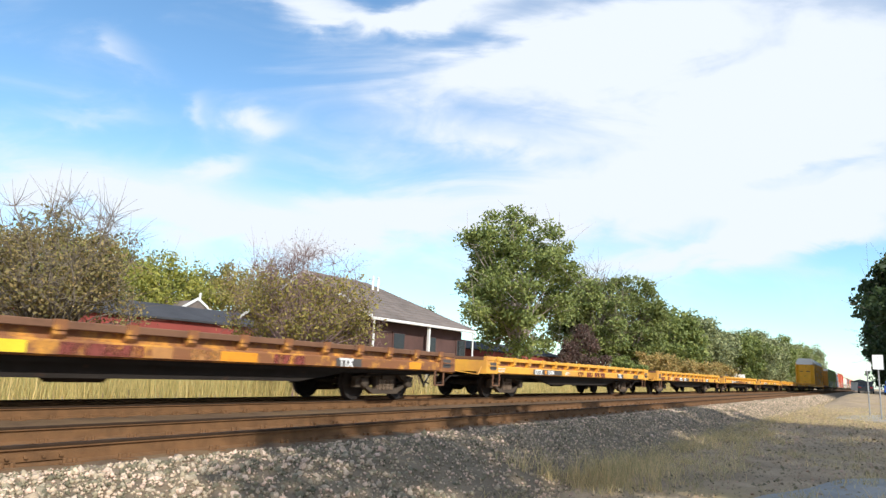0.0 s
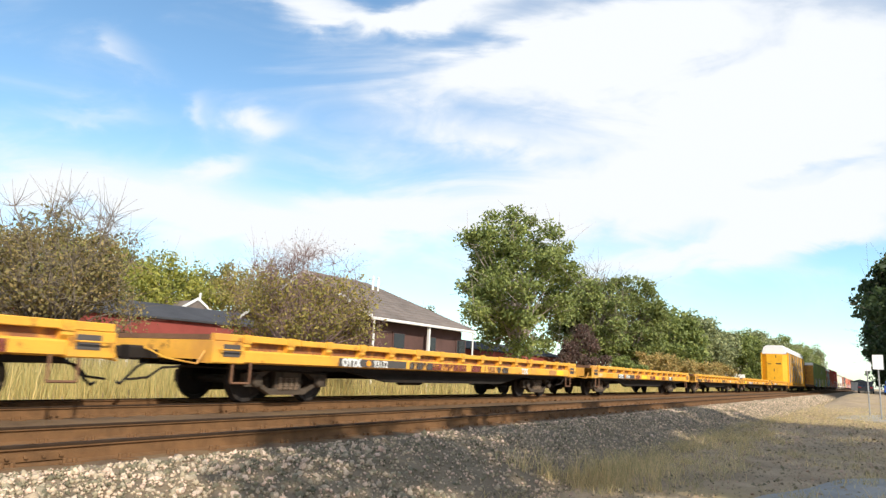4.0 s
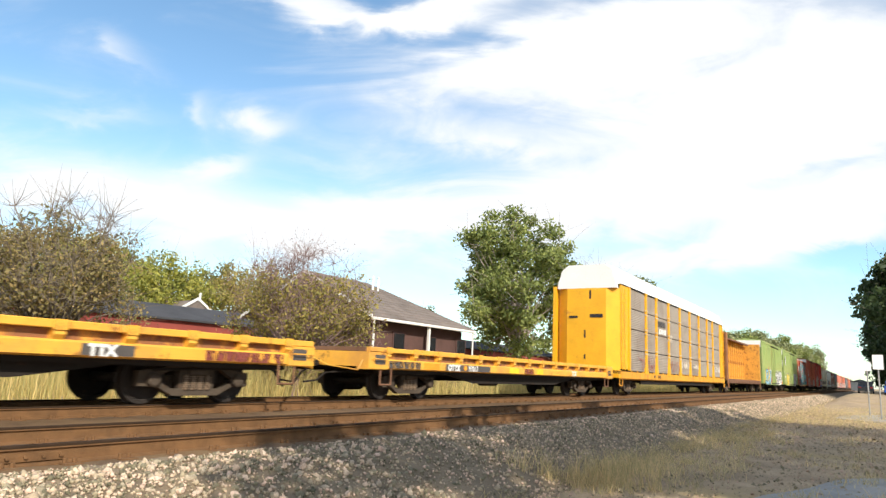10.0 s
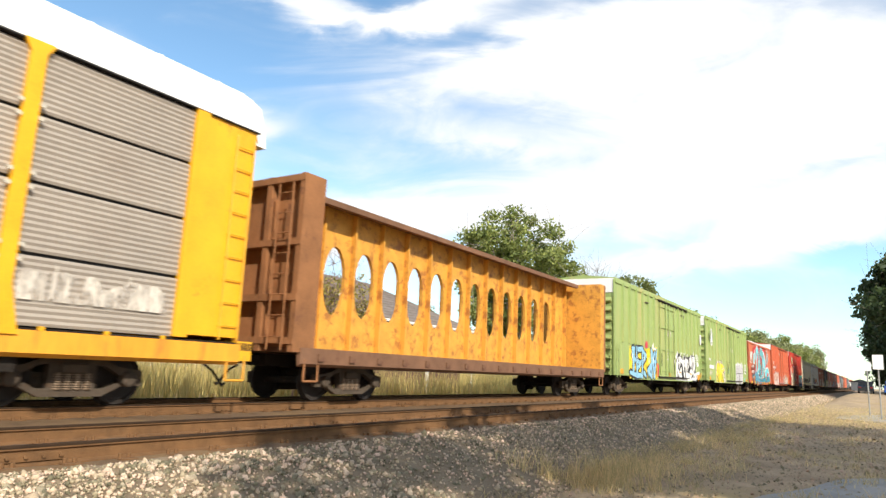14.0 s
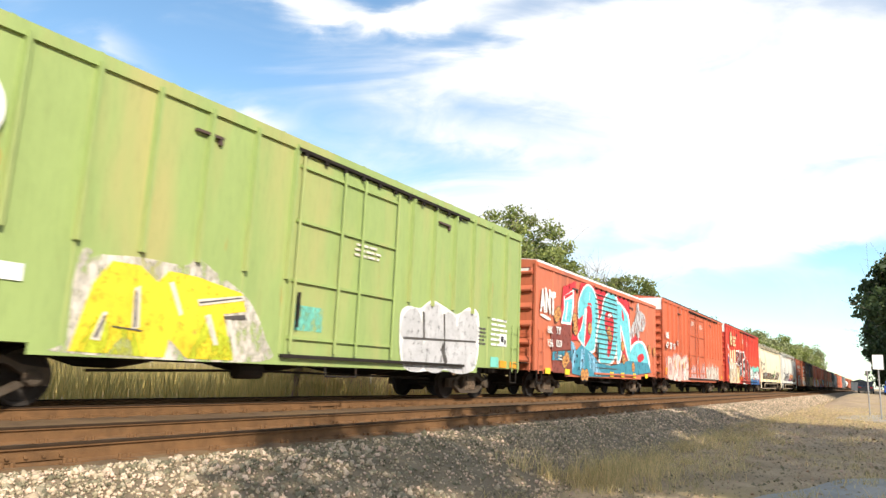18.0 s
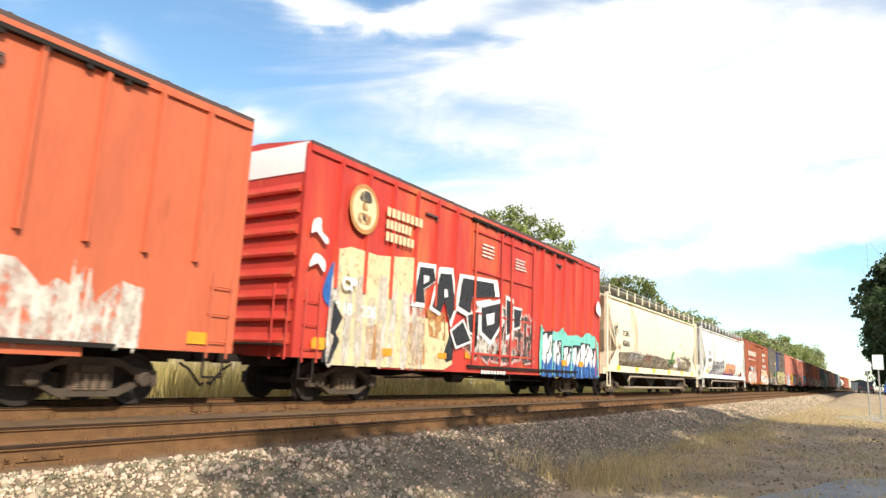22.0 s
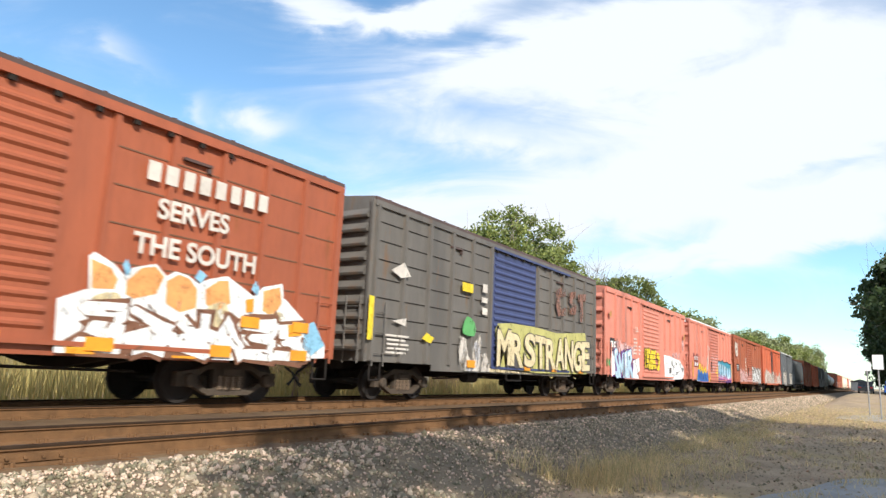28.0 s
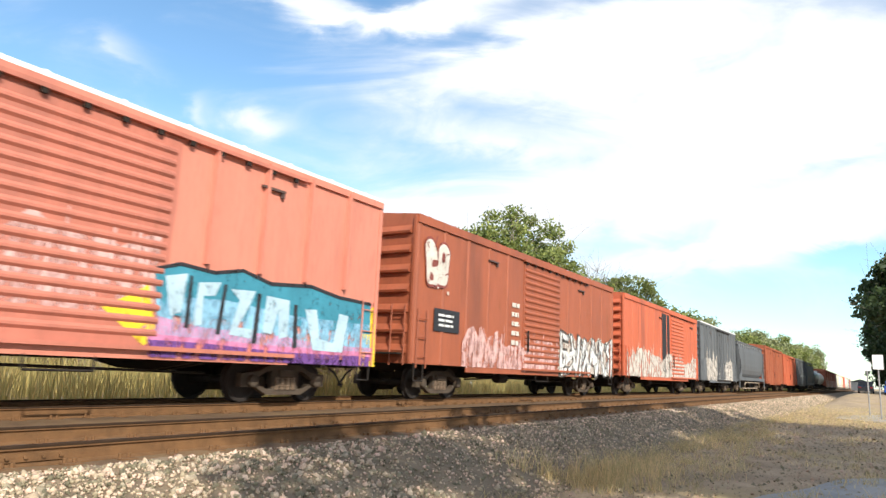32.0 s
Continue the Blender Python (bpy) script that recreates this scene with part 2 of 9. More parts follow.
# ---- mesh building ----
class Shape:
    """Collects boxes, tubes and plates into one mesh."""

    def __init__(self):
        self.v, self.f = [], []

    def add(self, verts, faces):
        n = len(self.v)
        self.v += [tuple(p) for p in verts]
        self.f += [tuple(i + n for i in f) for f in faces]
        return self

    def box(self, x0, x1, y0, y1, z0, z1, c=0.0):
        """A box; c: width of the chamfer along its long (y) or upright edges, whichever is longer."""
        if c <= 0:
            vs = [(x, y, z) for z in (z0, z1) for x, y in ((x0, y0), (x1, y0), (x1, y1), (x0, y1))]
            return self.add(vs, [(3, 2, 1, 0), (4, 5, 6, 7), (0, 1, 5, 4), (1, 2, 6, 5), (2, 3, 7, 6), (3, 0, 4, 7)])
        if y1 - y0 >= z1 - z0:
            ring = [(x0 + c, z0), (x1 - c, z0), (x1, z0 + c), (x1, z1 - c), (x1 - c, z1), (x0 + c, z1), (x0, z1 - c), (x0, z0 + c)]
            return self.prism([(x, z) for x, z in ring], y0, y1, "y")
        ring = [(x0 + c, y0), (x1 - c, y0), (x1, y0 + c), (x1, y1 - c), (x1 - c, y1), (x0 + c, y1), (x0, y1 - c), (x0, y0 + c)]
        return self.prism(ring, z0, z1, "z")

    def prism(self, ring, a, b, axis):
        """A closed ring swept from a to b: axis y takes (x, z) pairs, z takes (x, y), x takes (y, z)."""
        n = len(ring)
        put = {"y": lambda p, q, t: (p, t, q), "z": lambda p, q, t: (p, q, t), "x": lambda p, q, t: (t, p, q)}[axis]
        vs = [put(p, q, t) for t in (a, b) for p, q in ring]
        fs = [tuple(range(n)), tuple(range(2 * n - 1, n - 1, -1))] + [(i, i + n, (i + 1) % n + n, (i + 1) % n) for i in range(n)]
        return self.add(vs, fs)

    def tube(self, p, q, r, r2=None, n=8, caps=True):
        p, q = Vector(p), Vector(q)
        r2 = r if r2 is None else r2
        d = (q - p).normalized()
        a = d.orthogonal().normalized()
        b = d.cross(a)
        vs = [p + (a * math.cos(k * math.tau / n) + b * math.sin(k * math.tau / n)) * r for k in range(n)]
        vs += [q + (a * math.cos(k * math.tau / n) + b * math.sin(k * math.tau / n)) * r2 for k in range(n)]
        fs = [(k, (k + 1) % n, (k + 1) % n + n, k + n) for k in range(n)]
        if caps:
            fs += [tuple(range(n - 1, -1, -1)), tuple(range(n, 2 * n))]
        return self.add(vs, fs)

    def path(self, pts, r, n=6):
        for p, q in zip(pts, pts[1:]):
            self.tube(p, q, r, n=n)
        return self

    def turned(self, profile, axis_x0, n=24):
        """A body of revolution about the x axis; profile of (x, radius)."""
        m = len(profile)
        vs = [(x + axis_x0, r * math.cos(k * math.tau / n), r * math.sin(k * math.tau / n)) for k in range(n) for x, r in profile]
        fs = [(k * m + i, k * m + i + 1, (k + 1) % n * m + i + 1, (k + 1) % n * m + i) for k in range(n) for i in range(m - 1)]
        return self.add(vs, fs)

    def mesh(self, name, material, smooth=False):
        me = bpy.data.meshes.new(name)
        me.from_pydata(self.v, [], self.f)
        bm = bmesh.new()
        bm.from_mesh(me)
        bmesh.ops.recalc_face_normals(bm, faces=bm.faces)
        bm.to_mesh(me)
        bm.free()
        me.materials.append(material)
        if smooth:
            me.polygons.foreach_set("use_smooth", [True] * len(me.polygons))
        return me


def raw_mesh(name, verts, quads, material):
    """A mesh from numpy arrays of vertices and quads."""
    me = bpy.data.meshes.new(name)
    me.vertices.add(len(verts))
    me.vertices.foreach_set("co", np.asarray(verts, dtype=np.float32).ravel())
    k = quads.shape[1]
    me.loops.add(quads.size)
    me.loops.foreach_set("vertex_index", quads.astype(np.int32).ravel())
    me.polygons.add(len(quads))
    me.polygons.foreach_set("loop_start", np.arange(0, quads.size, k, dtype=np.int32))
    me.polygons.foreach_set("loop_total", np.full(len(quads), k, dtype=np.int32))
    me.update(calc_edges=True)
    me.materials.append(material)
    return me


def part(name, shape, material, parent, label="", at=None, smooth=False):
    """One mesh object under a thing or part; shape is a Shape or a ready mesh."""
    me = shape.mesh(name, material, smooth) if isinstance(shape, Shape) else shape
    ob = new(name, me)
    ob.parent = parent
    if at is not None:
        ob.matrix_basis = at if isinstance(at, Matrix) else Matrix.Translation(at)
    if label:
        ob["label"] = label
    return ob


def thing(name, label, category, group="", at=(0, 0, 0), kind=""):
    ob = new(name)
    ob.location = at
    return tagged(ob, label, category, group, kind)


def solid(name, shape, material, label="", category="", group="", kind="", smooth=False):
    me = shape.mesh(name, material, smooth) if isinstance(shape, Shape) else shape
    return tagged(new(name, me), label, category, group, kind)


_fonts = {}


def lettering(text, size, shear=0.0, bold=0.0):
    """A flat mesh of a text in the built-in font, its lower left corner at the origin, in the y-z plane, facing +x, with y to the right."""
    if set(text) & set("69B8"):
        bold = min(bold, 0.003)
    key = (text, size, shear, bold)
    if key not in _fonts:
        cu = bpy.data.curves.new("lettering", "FONT")
        cu.body, cu.size, cu.shear, cu.offset = text, size, shear, bold
        cu.extrude = 0.004
        ob = new("lettering", cu)
        bpy.context.view_layer.update()
        me = bpy.data.meshes.new_from_object(ob.evaluated_get(bpy.context.evaluated_depsgraph_get()))
        bpy.data.objects.remove(ob)
        bpy.data.curves.remove(cu)
        me.transform(Matrix(((0, 0, 1, 0), (1, 0, 0, 0), (0, 1, 0, 0), (0, 0, 0, 1))))
        _fonts[key] = me
    return _fonts[key].copy()


def plate(points, thick=0.006):
    """A flat plate from (y, z) points, facing +x."""
    return Shape().prism(list(points), -thick, 0.0, "x")


def curve(points, n=5):
    """A smooth closed outline through the points."""
    out = []
    m = len(points)
    for i in range(m):
        p0, p1, p2, p3 = (Vector(points[(i + k - 1) % m]) for k in range(4))
        for j in range(n):
            t = j / n
            out.append(tuple(0.5 * (2 * p1 + (p2 - p0) * t + (2 * p0 - 5 * p1 + 4 * p2 - p3) * t * t + (3 * p1 - p0 - 3 * p2 + p3) * t ** 3)))
    return out


# ---- ground and tracks ----
def bed_height(x):
    """Height of the stone bed across the tracks."""
    pts = [(-16.5, -0.85), (-14.6, -0.75), (-13.3, -0.26), (-12.9, -0.18), (-9.6, -0.18), (-9.2, -0.22), (-8.8, -0.175), (-6.3, -0.17), (-5.6, -0.17), (-5.1, -0.24), (-3.7, -0.72), (-3.0, -0.78)]
    xs, zs = zip(*pts)
    return float(np.interp(x, xs, zs))


def make_ground():
    xs = np.unique(np.concatenate([np.linspace(-3000, -200, 12), np.linspace(-200, -40, 14), np.linspace(-40, 12, 90), np.linspace(12, 60, 20), np.linspace(60, 3000, 14)]))
    ys = np.unique(np.concatenate([np.linspace(-3000, -60, 14), np.linspace(-60, -4, 20), np.linspace(-4, 40, 100), np.linspace(40, 160, 60), np.linspace(160, 3500, 24)]))
    X, Y = np.meshgrid(xs, ys)
    Z = np.full_like(X, GROUND_Z)
    for i in range(X.shape[0]):
        for j in range(X.shape[1]):
            p = Vector((X[i, j], Y[i, j], 0))
            if abs(p.x) < 60 and -60 < p.y < 200:
                Z[i, j] += 0.05 * noise.noise(p * 0.5) + 0.02 * noise.noise(p * 2.3)
            if p.x > -4.5 and p.y > 48:
                a, b = min(1.0, (p.y - 48) / 35), min(1.0, (p.x + 4.5) / 2.5)
                Z[i, j] += 0.9 * a * a * (3 - 2 * a) * b * b * (3 - 2 * b)
            if p.x < -16:
                Z[i, j] += 0.25
            if -16.5 < p.x < -3.2:
                Z[i, j] = min(Z[i, j], bed_height(p.x) - 0.06)
    v = np.stack([X, Y, Z], -1).reshape(-1, 3)
    w = len(xs)
    i, j = np.meshgrid(np.arange(len(ys) - 1), np.arange(w - 1), indexing="ij")
    a = (i * w + j).ravel()
    quads = np.stack([a, a + 1, a + w + 1, a + w], -1)
    m = mat("dirt_ground", (0.43, 0.315, 0.195), 0.95, dark=0.55, scale=1.1, grain=16, bump=1.0, stain=(0.38, 0.28, 0.13), stain_amount=0.35)
    solid("ground", raw_mesh("ground", v, quads, m), m, "dusty gravel and dry grass lot beside the tracks", "ground", kind="structure", smooth=True)


def make_bed():
    xs = np.concatenate([np.linspace(-16.5, -12.9, 10), np.linspace(-12.8, -5.2, 40), np.linspace(-5.1, -3.0, 22)])
    ys = np.concatenate([np.linspace(-80, -4, 30), np.linspace(-3.6, 40, 160), np.linspace(41, 120, 60), np.linspace(130, 900, 40)])
    X, Y = np.meshgrid(xs, ys)
    Z = np.array([[bed_height(x) + 0.025 * noise.noise((x * 3, y * 3, 0)) + 0.012 * noise.noise((x * 9, y * 9, 4)) for x in xs] for y in ys])
    v = np.stack([X, Y, Z], -1).reshape(-1, 3)
    w = len(xs)
    i, j = np.meshgrid(np.arange(len(ys) - 1), np.arange(w - 1), indexing="ij")
    a = (i * w + j).ravel()
    quads = np.stack([a, a + 1, a + w + 1, a + w], -1)
    me = raw_mesh("ballast", v, quads, BALLAST_BROWN)
    me.materials.append(STONE_BED)
    cx = v[quads][:, :, 0].mean(1) + np.random.RandomState(5).normal(0, 0.10, len(quads))
    me.polygons.foreach_set("material_index", (cx > -5.75).astype(np.int32))
    tagged(new("ballast", me), "bed of crushed stone, stained rust brown between the rails", "ballast", kind="structure")


RAIL_RING = [(-0.07, -0.18), (0.07, -0.18), (0.07, -0.165), (0.012, -0.145), (0.012, -0.045), (0.036, -0.035), (0.036, -0.004), (0.03, 0.0),
             (-0.03, 0.0), (-0.036, -0.004), (-0.036, -0.035), (-0.012, -0.045), (-0.012, -0.145), (-0.07, -0.165)]


def make_track(cx, label):
    track = thing("railway_track", label, "railway track", "parallel tracks", (cx, 0, 0))
    for side in (-0.7525, 0.7525):
        rail = part("rail", Shape().prism([(x + side, z) for x, z in RAIL_RING], -80, 900, "y"), RAIL_RUST, track)
        part("running_surface", Shape().prism([(side - 0.038, -0.022), (side + 0.038, -0.022), (side + 0.038, -0.004), (side + 0.031, 0.002), (side - 0.031, 0.002), (side - 0.038, -0.004)], -80, 900, "y"), RAIL_TOP, rail, "dark worn rail head")
    tie = Shape().box(-1.3, 1.3, -0.115, 0.115, -0.36, -0.185).mesh("tie", TIE_WOOD)
    spike = Shape()
    for side in (0.0,):
        spike.box(side - 0.19, side + 0.19, -0.09, 0.09, -0.185, -0.165)
        for dx in (-0.1, 0.1):
            spike.tube((side + dx, 0.04, -0.17), (side + dx, 0.04, -0.125), 0.02, n=6)
            spike.tube((side + dx, -0.05, -0.17), (side + dx, -0.05, -0.12), 0.02, n=6)
    spike = spike.mesh("tie_plate", RAIL_RUST)
    rnd = random.Random(int(-cx * 10))
    y = -6.0
    for k in range(96):
        part("tie", tie, TIE_WOOD, track, at=pose(rnd.uniform(-0.05, 0.05), y, rnd.uniform(-0.01, 0.005), 0, 0, rnd.uniform(-1.2, 1.2)))
        for side in (-0.7525, 0.7525):
            part("tie_plate", spike, RAIL_RUST, track, at=pose(side, y, 0))
        y += 0.53
    rest = Shape()
    while y < 260:
        rest.box(-1.3, 1.3, y - 0.115, y + 0.115, -0.36, -0.187)
        y += 0.53
    tagged(part("far_ties", rest, TIE_WOOD, track), kind="stuff")
    joint = Shape().box(0.013, 0.034, -0.45, 0.45, -0.135, -0.06)
    for k in range(6):
        joint.tube((0.03, -0.38 + 0.152 * k, -0.095), (0.055, -0.38 + 0.152 * k, -0.095), 0.018, n=6)
    joint = joint.mesh("joint_bar", RAIL_RUST)
    for yy in (3.1, 14.9, 26.7):
        for side in (-0.7525, 0.7525):
            part("joint_bar", joint, None, track, at=(side, yy, 0))
    return track


def scatter_stones():
    """Loose stones on the shoulder: the nearest as pieces, the rest joined."""
    rnd = random.Random(11)
    bases = []
    for k in range(6):
        bm = bmesh.new()
        bmesh.ops.create_icosphere(bm, subdivisions=1, radius=1.0)
        for v in bm.verts:
            v.co *= 0.75 + 0.5 * rnd.random()
            v.co.z *= 0.7
        me = bpy.data.meshes.new("stone")
        bm.to_mesh(me)
        bm.free()
        me.materials.append(STONE_PIECE)
        bases.append(me)
    bed = bpy.data.objects["ballast"]
    placed = 0
    while placed < 300:
        x, y = rnd.uniform(-5.7, -3.9), rnd.uniform(2.6, 6.8)
        r = rnd.uniform(0.02, 0.042)
        part("stone", bases[placed % 6], None, bed, at=Matrix.LocRotScale((x, y, bed_height(x) + 0.01), Euler((rnd.uniform(0, 6), rnd.uniform(0, 6), rnd.uniform(0, 6))), (r, r * rnd.uniform(0.8, 1.5), r)))
        placed += 1
    rs = np.random.RandomState(3)
    n = 46000
    x = rs.uniform(-5.85, -3.3, n)
    y = 2.2 + 90 * rs.uniform(0, 1, n) ** 2.2
    y[: n // 9] = rs.uniform(-9, 2.4, n // 9)
    r = 0.011 * np.exp(rs.normal(0.25, 0.42, n)) * (1 + np.maximum(y, 0) / 70)
    keep = (x < -4.2) | (rs.uniform(0, 1, n) < 0.45)
    x, y, r = x[keep], y[keep], r[keep]
    n = len(x)
    oct_v = np.array([(1, 0, 0), (-1, 0, 0), (0, 1, 0), (0, -1, 0), (0, 0, 1), (0, 0, -1)], float)
    oct_f = np.array([(0, 2, 4), (2, 1, 4), (1, 3, 4), (3, 0, 4), (2, 0, 5), (1, 2, 5), (3, 1, 5), (0, 3, 5)])
    q = rs.normal(size=(n, 3, 3))
    q, _ = np.linalg.qr(q)
    shape = oct_v[None] * rs.uniform(0.6, 1.2, (n, 6, 1))
    z = np.array([bed_height(a) for a in x]) + 0.008
    v = np.einsum("nij,nkj->nki", q, shape) * r[:, None, None] + np.stack([x, y, z], -1)[:, None]
    f = (oct_f[None] + (np.arange(n) * 6)[:, None, None]).reshape(-1, 3)
    solid("loose_stones", raw_mesh("loose_stones", v.reshape(-1, 3), f, STONE_GREY), STONE_GREY, "loose grey and white crushed stones on the track shoulder", "stones", kind="stuff")


def grass(name, label, material, spots, height, width, seed, bend=0.35):
    """Blades of grass: spots is an (n, 3) array of roots."""
    rs = np.random.RandomState(seed)
    n = len(spots)
    h = height * rs.uniform(0.45, 1.15, n)
    ang = rs.uniform(0, math.tau, n)
    side = np.stack([np.cos(ang), np.sin(ang), np.zeros(n)], -1) * (width * rs.uniform(0.6, 1.3, n))[:, None]
    lean = rs.normal(0, bend, (n, 2)) * h[:, None]
    mid = spots + np.stack([lean[:, 0] * 0.35, lean[:, 1] * 0.35, h * 0.55], -1)
    top = spots + np.stack([lean[:, 0], lean[:, 1], h], -1)
    v = np.stack([spots - side, spots + side, mid + side * 0.8, mid - side * 0.8, top + side * 0.15, top - side * 0.15], 1).reshape(-1, 3)
    b = (np.arange(n) * 6)[:, None]
    quads = np.concatenate([b + np.array([[0, 1, 2, 3]]), b + np.array([[3, 2, 4, 5]])])
    return solid(name, raw_mesh(name, v, quads, material), material, label, "grass", kind="stuff")


def make_grass():
    rs = np.random.RandomState(21)
    n = 120000
    y = -8 + 260 * rs.uniform(0, 1, n) ** 1.8
    x = -16.9 - 16 * rs.uniform(0, 1, n) ** 1.3
    grass("tall_grass", "tall yellow-green grass behind the tracks", GRASS_TALL, np.stack([x, y, np.full(n, GROUND_Z + 0.1)], -1), 1.45, 0.009, 4, 0.25)
    pts = []
    clumps = [(rs.uniform(-4.4, 1.2), 6.5 + 40 * rs.uniform() ** 1.6) for _ in range(150)]
    clumps += [(-3.9 + rs.normal(0, 0.75), 9.3 + 14 * rs.uniform() ** 1.4) for _ in range(260)]
    clumps += [(-3.3 + rs.normal(0, 0.12), 9.4 + rs.normal(0, 0.2)) for _ in range(14)]
    clumps += [(-4.4 + rs.normal(0, 0.5), 20 + 14 * rs.uniform()) for _ in range(110)]
    for cx, cy in clumps:
        k = rs.randint(14, 60)
        pts.append(np.stack([cx + rs.normal(0, 0.16, k), cy + rs.normal(0, 0.16, k), np.full(k, GROUND_Z - 0.02)], -1))
    for _ in range(900):
        cx, cy = rs.uniform(-5.2, 0.5), 30 + 60 * rs.uniform() ** 1.3
        k = rs.randint(10, 26)
        pts.append(np.stack([cx + rs.normal(0, 0.35, k), cy + rs.normal(0, 0.5, k), np.full(k, GROUND_Z - 0.02)], -1))
    tuft = [np.stack([cx + rs.normal(0, 0.1, 70), cy + rs.normal(0, 0.1, 70), np.full(70, GROUND_Z - 0.02)], -1) for cx, cy in ((-3.25, 9.5), (-3.4, 9.7), (-3.1, 9.9), (-3.6, 9.4), (-3.3, 10.3), (-4.3, 8.9), (-4.0, 9.2), (-2.6, 9.6))]
    grass("grass_tuft", "tall dry tuft of straw-coloured grass", GRASS_DRY, np.concatenate(tuft), 0.52, 0.0045, 9, 0.3)
    grass("dry_grass", "dry straw-coloured grass tufts on the lot", GRASS_DRY, np.concatenate(pts), 0.21, 0.0045, 8, 0.6)


make_ground()
make_bed()
make_track(TRAIN_X, "rusty railway track with wooden ties under the train")
make_track(NEAR_X, "empty rusty railway track with wooden ties")


# ---- trees ----
def tree(name, label, at, height, spread, trunk_r, crown_z, leaf, bark, leaves, leaf_size, seed, bare=0.0, stretch=1.0, clumps=70, group="trees", puff=0.26, buds=None):
    """A tapered trunk with limbs and a crown of leaf clumps inside an uneven egg shape; bare: share of the top twigs without leaves."""
    rnd = random.Random(seed)
    rs = np.random.RandomState(seed)
    ob = thing(name, label, "tree" if "shrub" not in name else "shrub", group, at)
    wood = Shape()
    lean = Vector((rnd.uniform(-0.05, 0.05), rnd.uniform(-0.05, 0.05), 1))
    fork = lean * (crown_z + 0.15 * (height - crown_z))
    wood.tube((0, 0, -0.1), fork * 0.5, trunk_r * 1.25, trunk_r, 9)
    wood.tube(fork * 0.5, fork, trunk_r, trunk_r * 0.8, 9)
    mid = Vector((0, 0, (crown_z + height) / 2))
    half = (height - crown_z) / 2
    centres = []
    while len(centres) < clumps:
        d = Vector((rnd.gauss(0, 1), rnd.gauss(0, 1), rnd.gauss(0, 1))).normalized()
        r = rnd.uniform(0.35, 1.0) ** 0.6
        edge = 0.78 + 0.38 * noise.noise(d * 1.7 + Vector((seed, 0, 0)))
        p = mid + Vector((d.x * spread * r * edge, d.y * spread * stretch * r * edge, d.z * half * r * (0.9 + 0.25 * noise.noise(d * 2.1 + Vector((0, seed, 0))))))
        centres.append(p)
    twigs = Shape()
    for k, p in enumerate(centres):
        if k % 2 == 0 or bare:
            start = fork * rnd.uniform(0.75, 1.0)
            bendp = start.lerp(p, 0.5) + Vector((rnd.uniform(-0.3, 0.3), rnd.uniform(-0.3, 0.3), 0.12 * half))
            r0 = trunk_r * rnd.uniform(0.18, 0.4)
            wood.tube(start, bendp, r0, r0 * 0.65, 5, False)
            wood.tube(bendp, p, r0 * 0.65, r0 * 0.2, 5, False)
        for _ in range(3 if not bare else 16):
            e = p + Vector((rnd.gauss(0, 1), rnd.gauss(0, 1), rnd.gauss(0.5, 1))) * (half * 0.17)
            m_ = p.lerp(e, 0.5) + Vector((rnd.gauss(0, 1), rnd.gauss(0, 1), rnd.gauss(0, 1))) * 0.05
            twigs.tube(p, m_, trunk_r * 0.06, trunk_r * 0.045, 4, False)
            twigs.tube(m_, e, trunk_r * 0.045, trunk_r * 0.02, 3, False)
    part("trunk", wood, bark, ob)
    tagged(part("twig_mass", twigs, bark, ob), kind="stuff")
    C = np.array([tuple(p) for p in centres])
    if buds:
        top = C[C[:, 2] > crown_z + (height - crown_z) * (1 - bare) - 0.3]
        nb = 3500
        pb = top[rs.randint(0, len(top), nb)] + rs.normal(0, 1, (nb, 3)) * half * 0.15
        sb = rs.normal(0, 1, (nb, 4, 3)) * 0.018
        tagged(part("bud_mass", raw_mesh("bud_mass", (pb[:, None] + sb).reshape(-1, 3), np.arange(nb * 4).reshape(nb, 4), buds), buds, ob, "small brown-pink buds"), kind="stuff")
    if bare:
        keep = C[:, 2] < crown_z + (height - crown_z) * (1 - bare)
        C = C[keep] if keep.sum() > 3 else C
    n = leaves
    idx = rs.randint(0, len(C), n)
    size = puff * (half * spread * spread) ** (1 / 3) * rs.uniform(0.6, 1.3, len(C))
    off = rs.normal(0, 1, (n, 3))
    off /= np.linalg.norm(off, axis=1)[:, None]
    off *= (rs.uniform(0, 1, n) ** 0.45)[:, None]
    off[: n // 9] *= 1.3
    pos = C[idx] + off * size[idx][:, None] * np.array([1, 1, 0.75])
    ax = rs.normal(size=(n, 3))
    ax /= np.linalg.norm(ax, axis=1)[:, None]
    t = np.cross(ax, rs.normal(size=(n, 3)))
    t /= np.linalg.norm(t, axis=1)[:, None]
    s = leaf_size * rs.uniform(0.6, 1.3, n)[:, None]
    v = np.stack([pos - ax * s, pos + t * s * 0.55, pos + ax * s, pos - t * s * 0.55], 1).reshape(-1, 3)
    quads = np.arange(n * 4).reshape(n, 4)
    part("crown", raw_mesh("crown", v, quads, leaf), leaf, ob)
    return ob


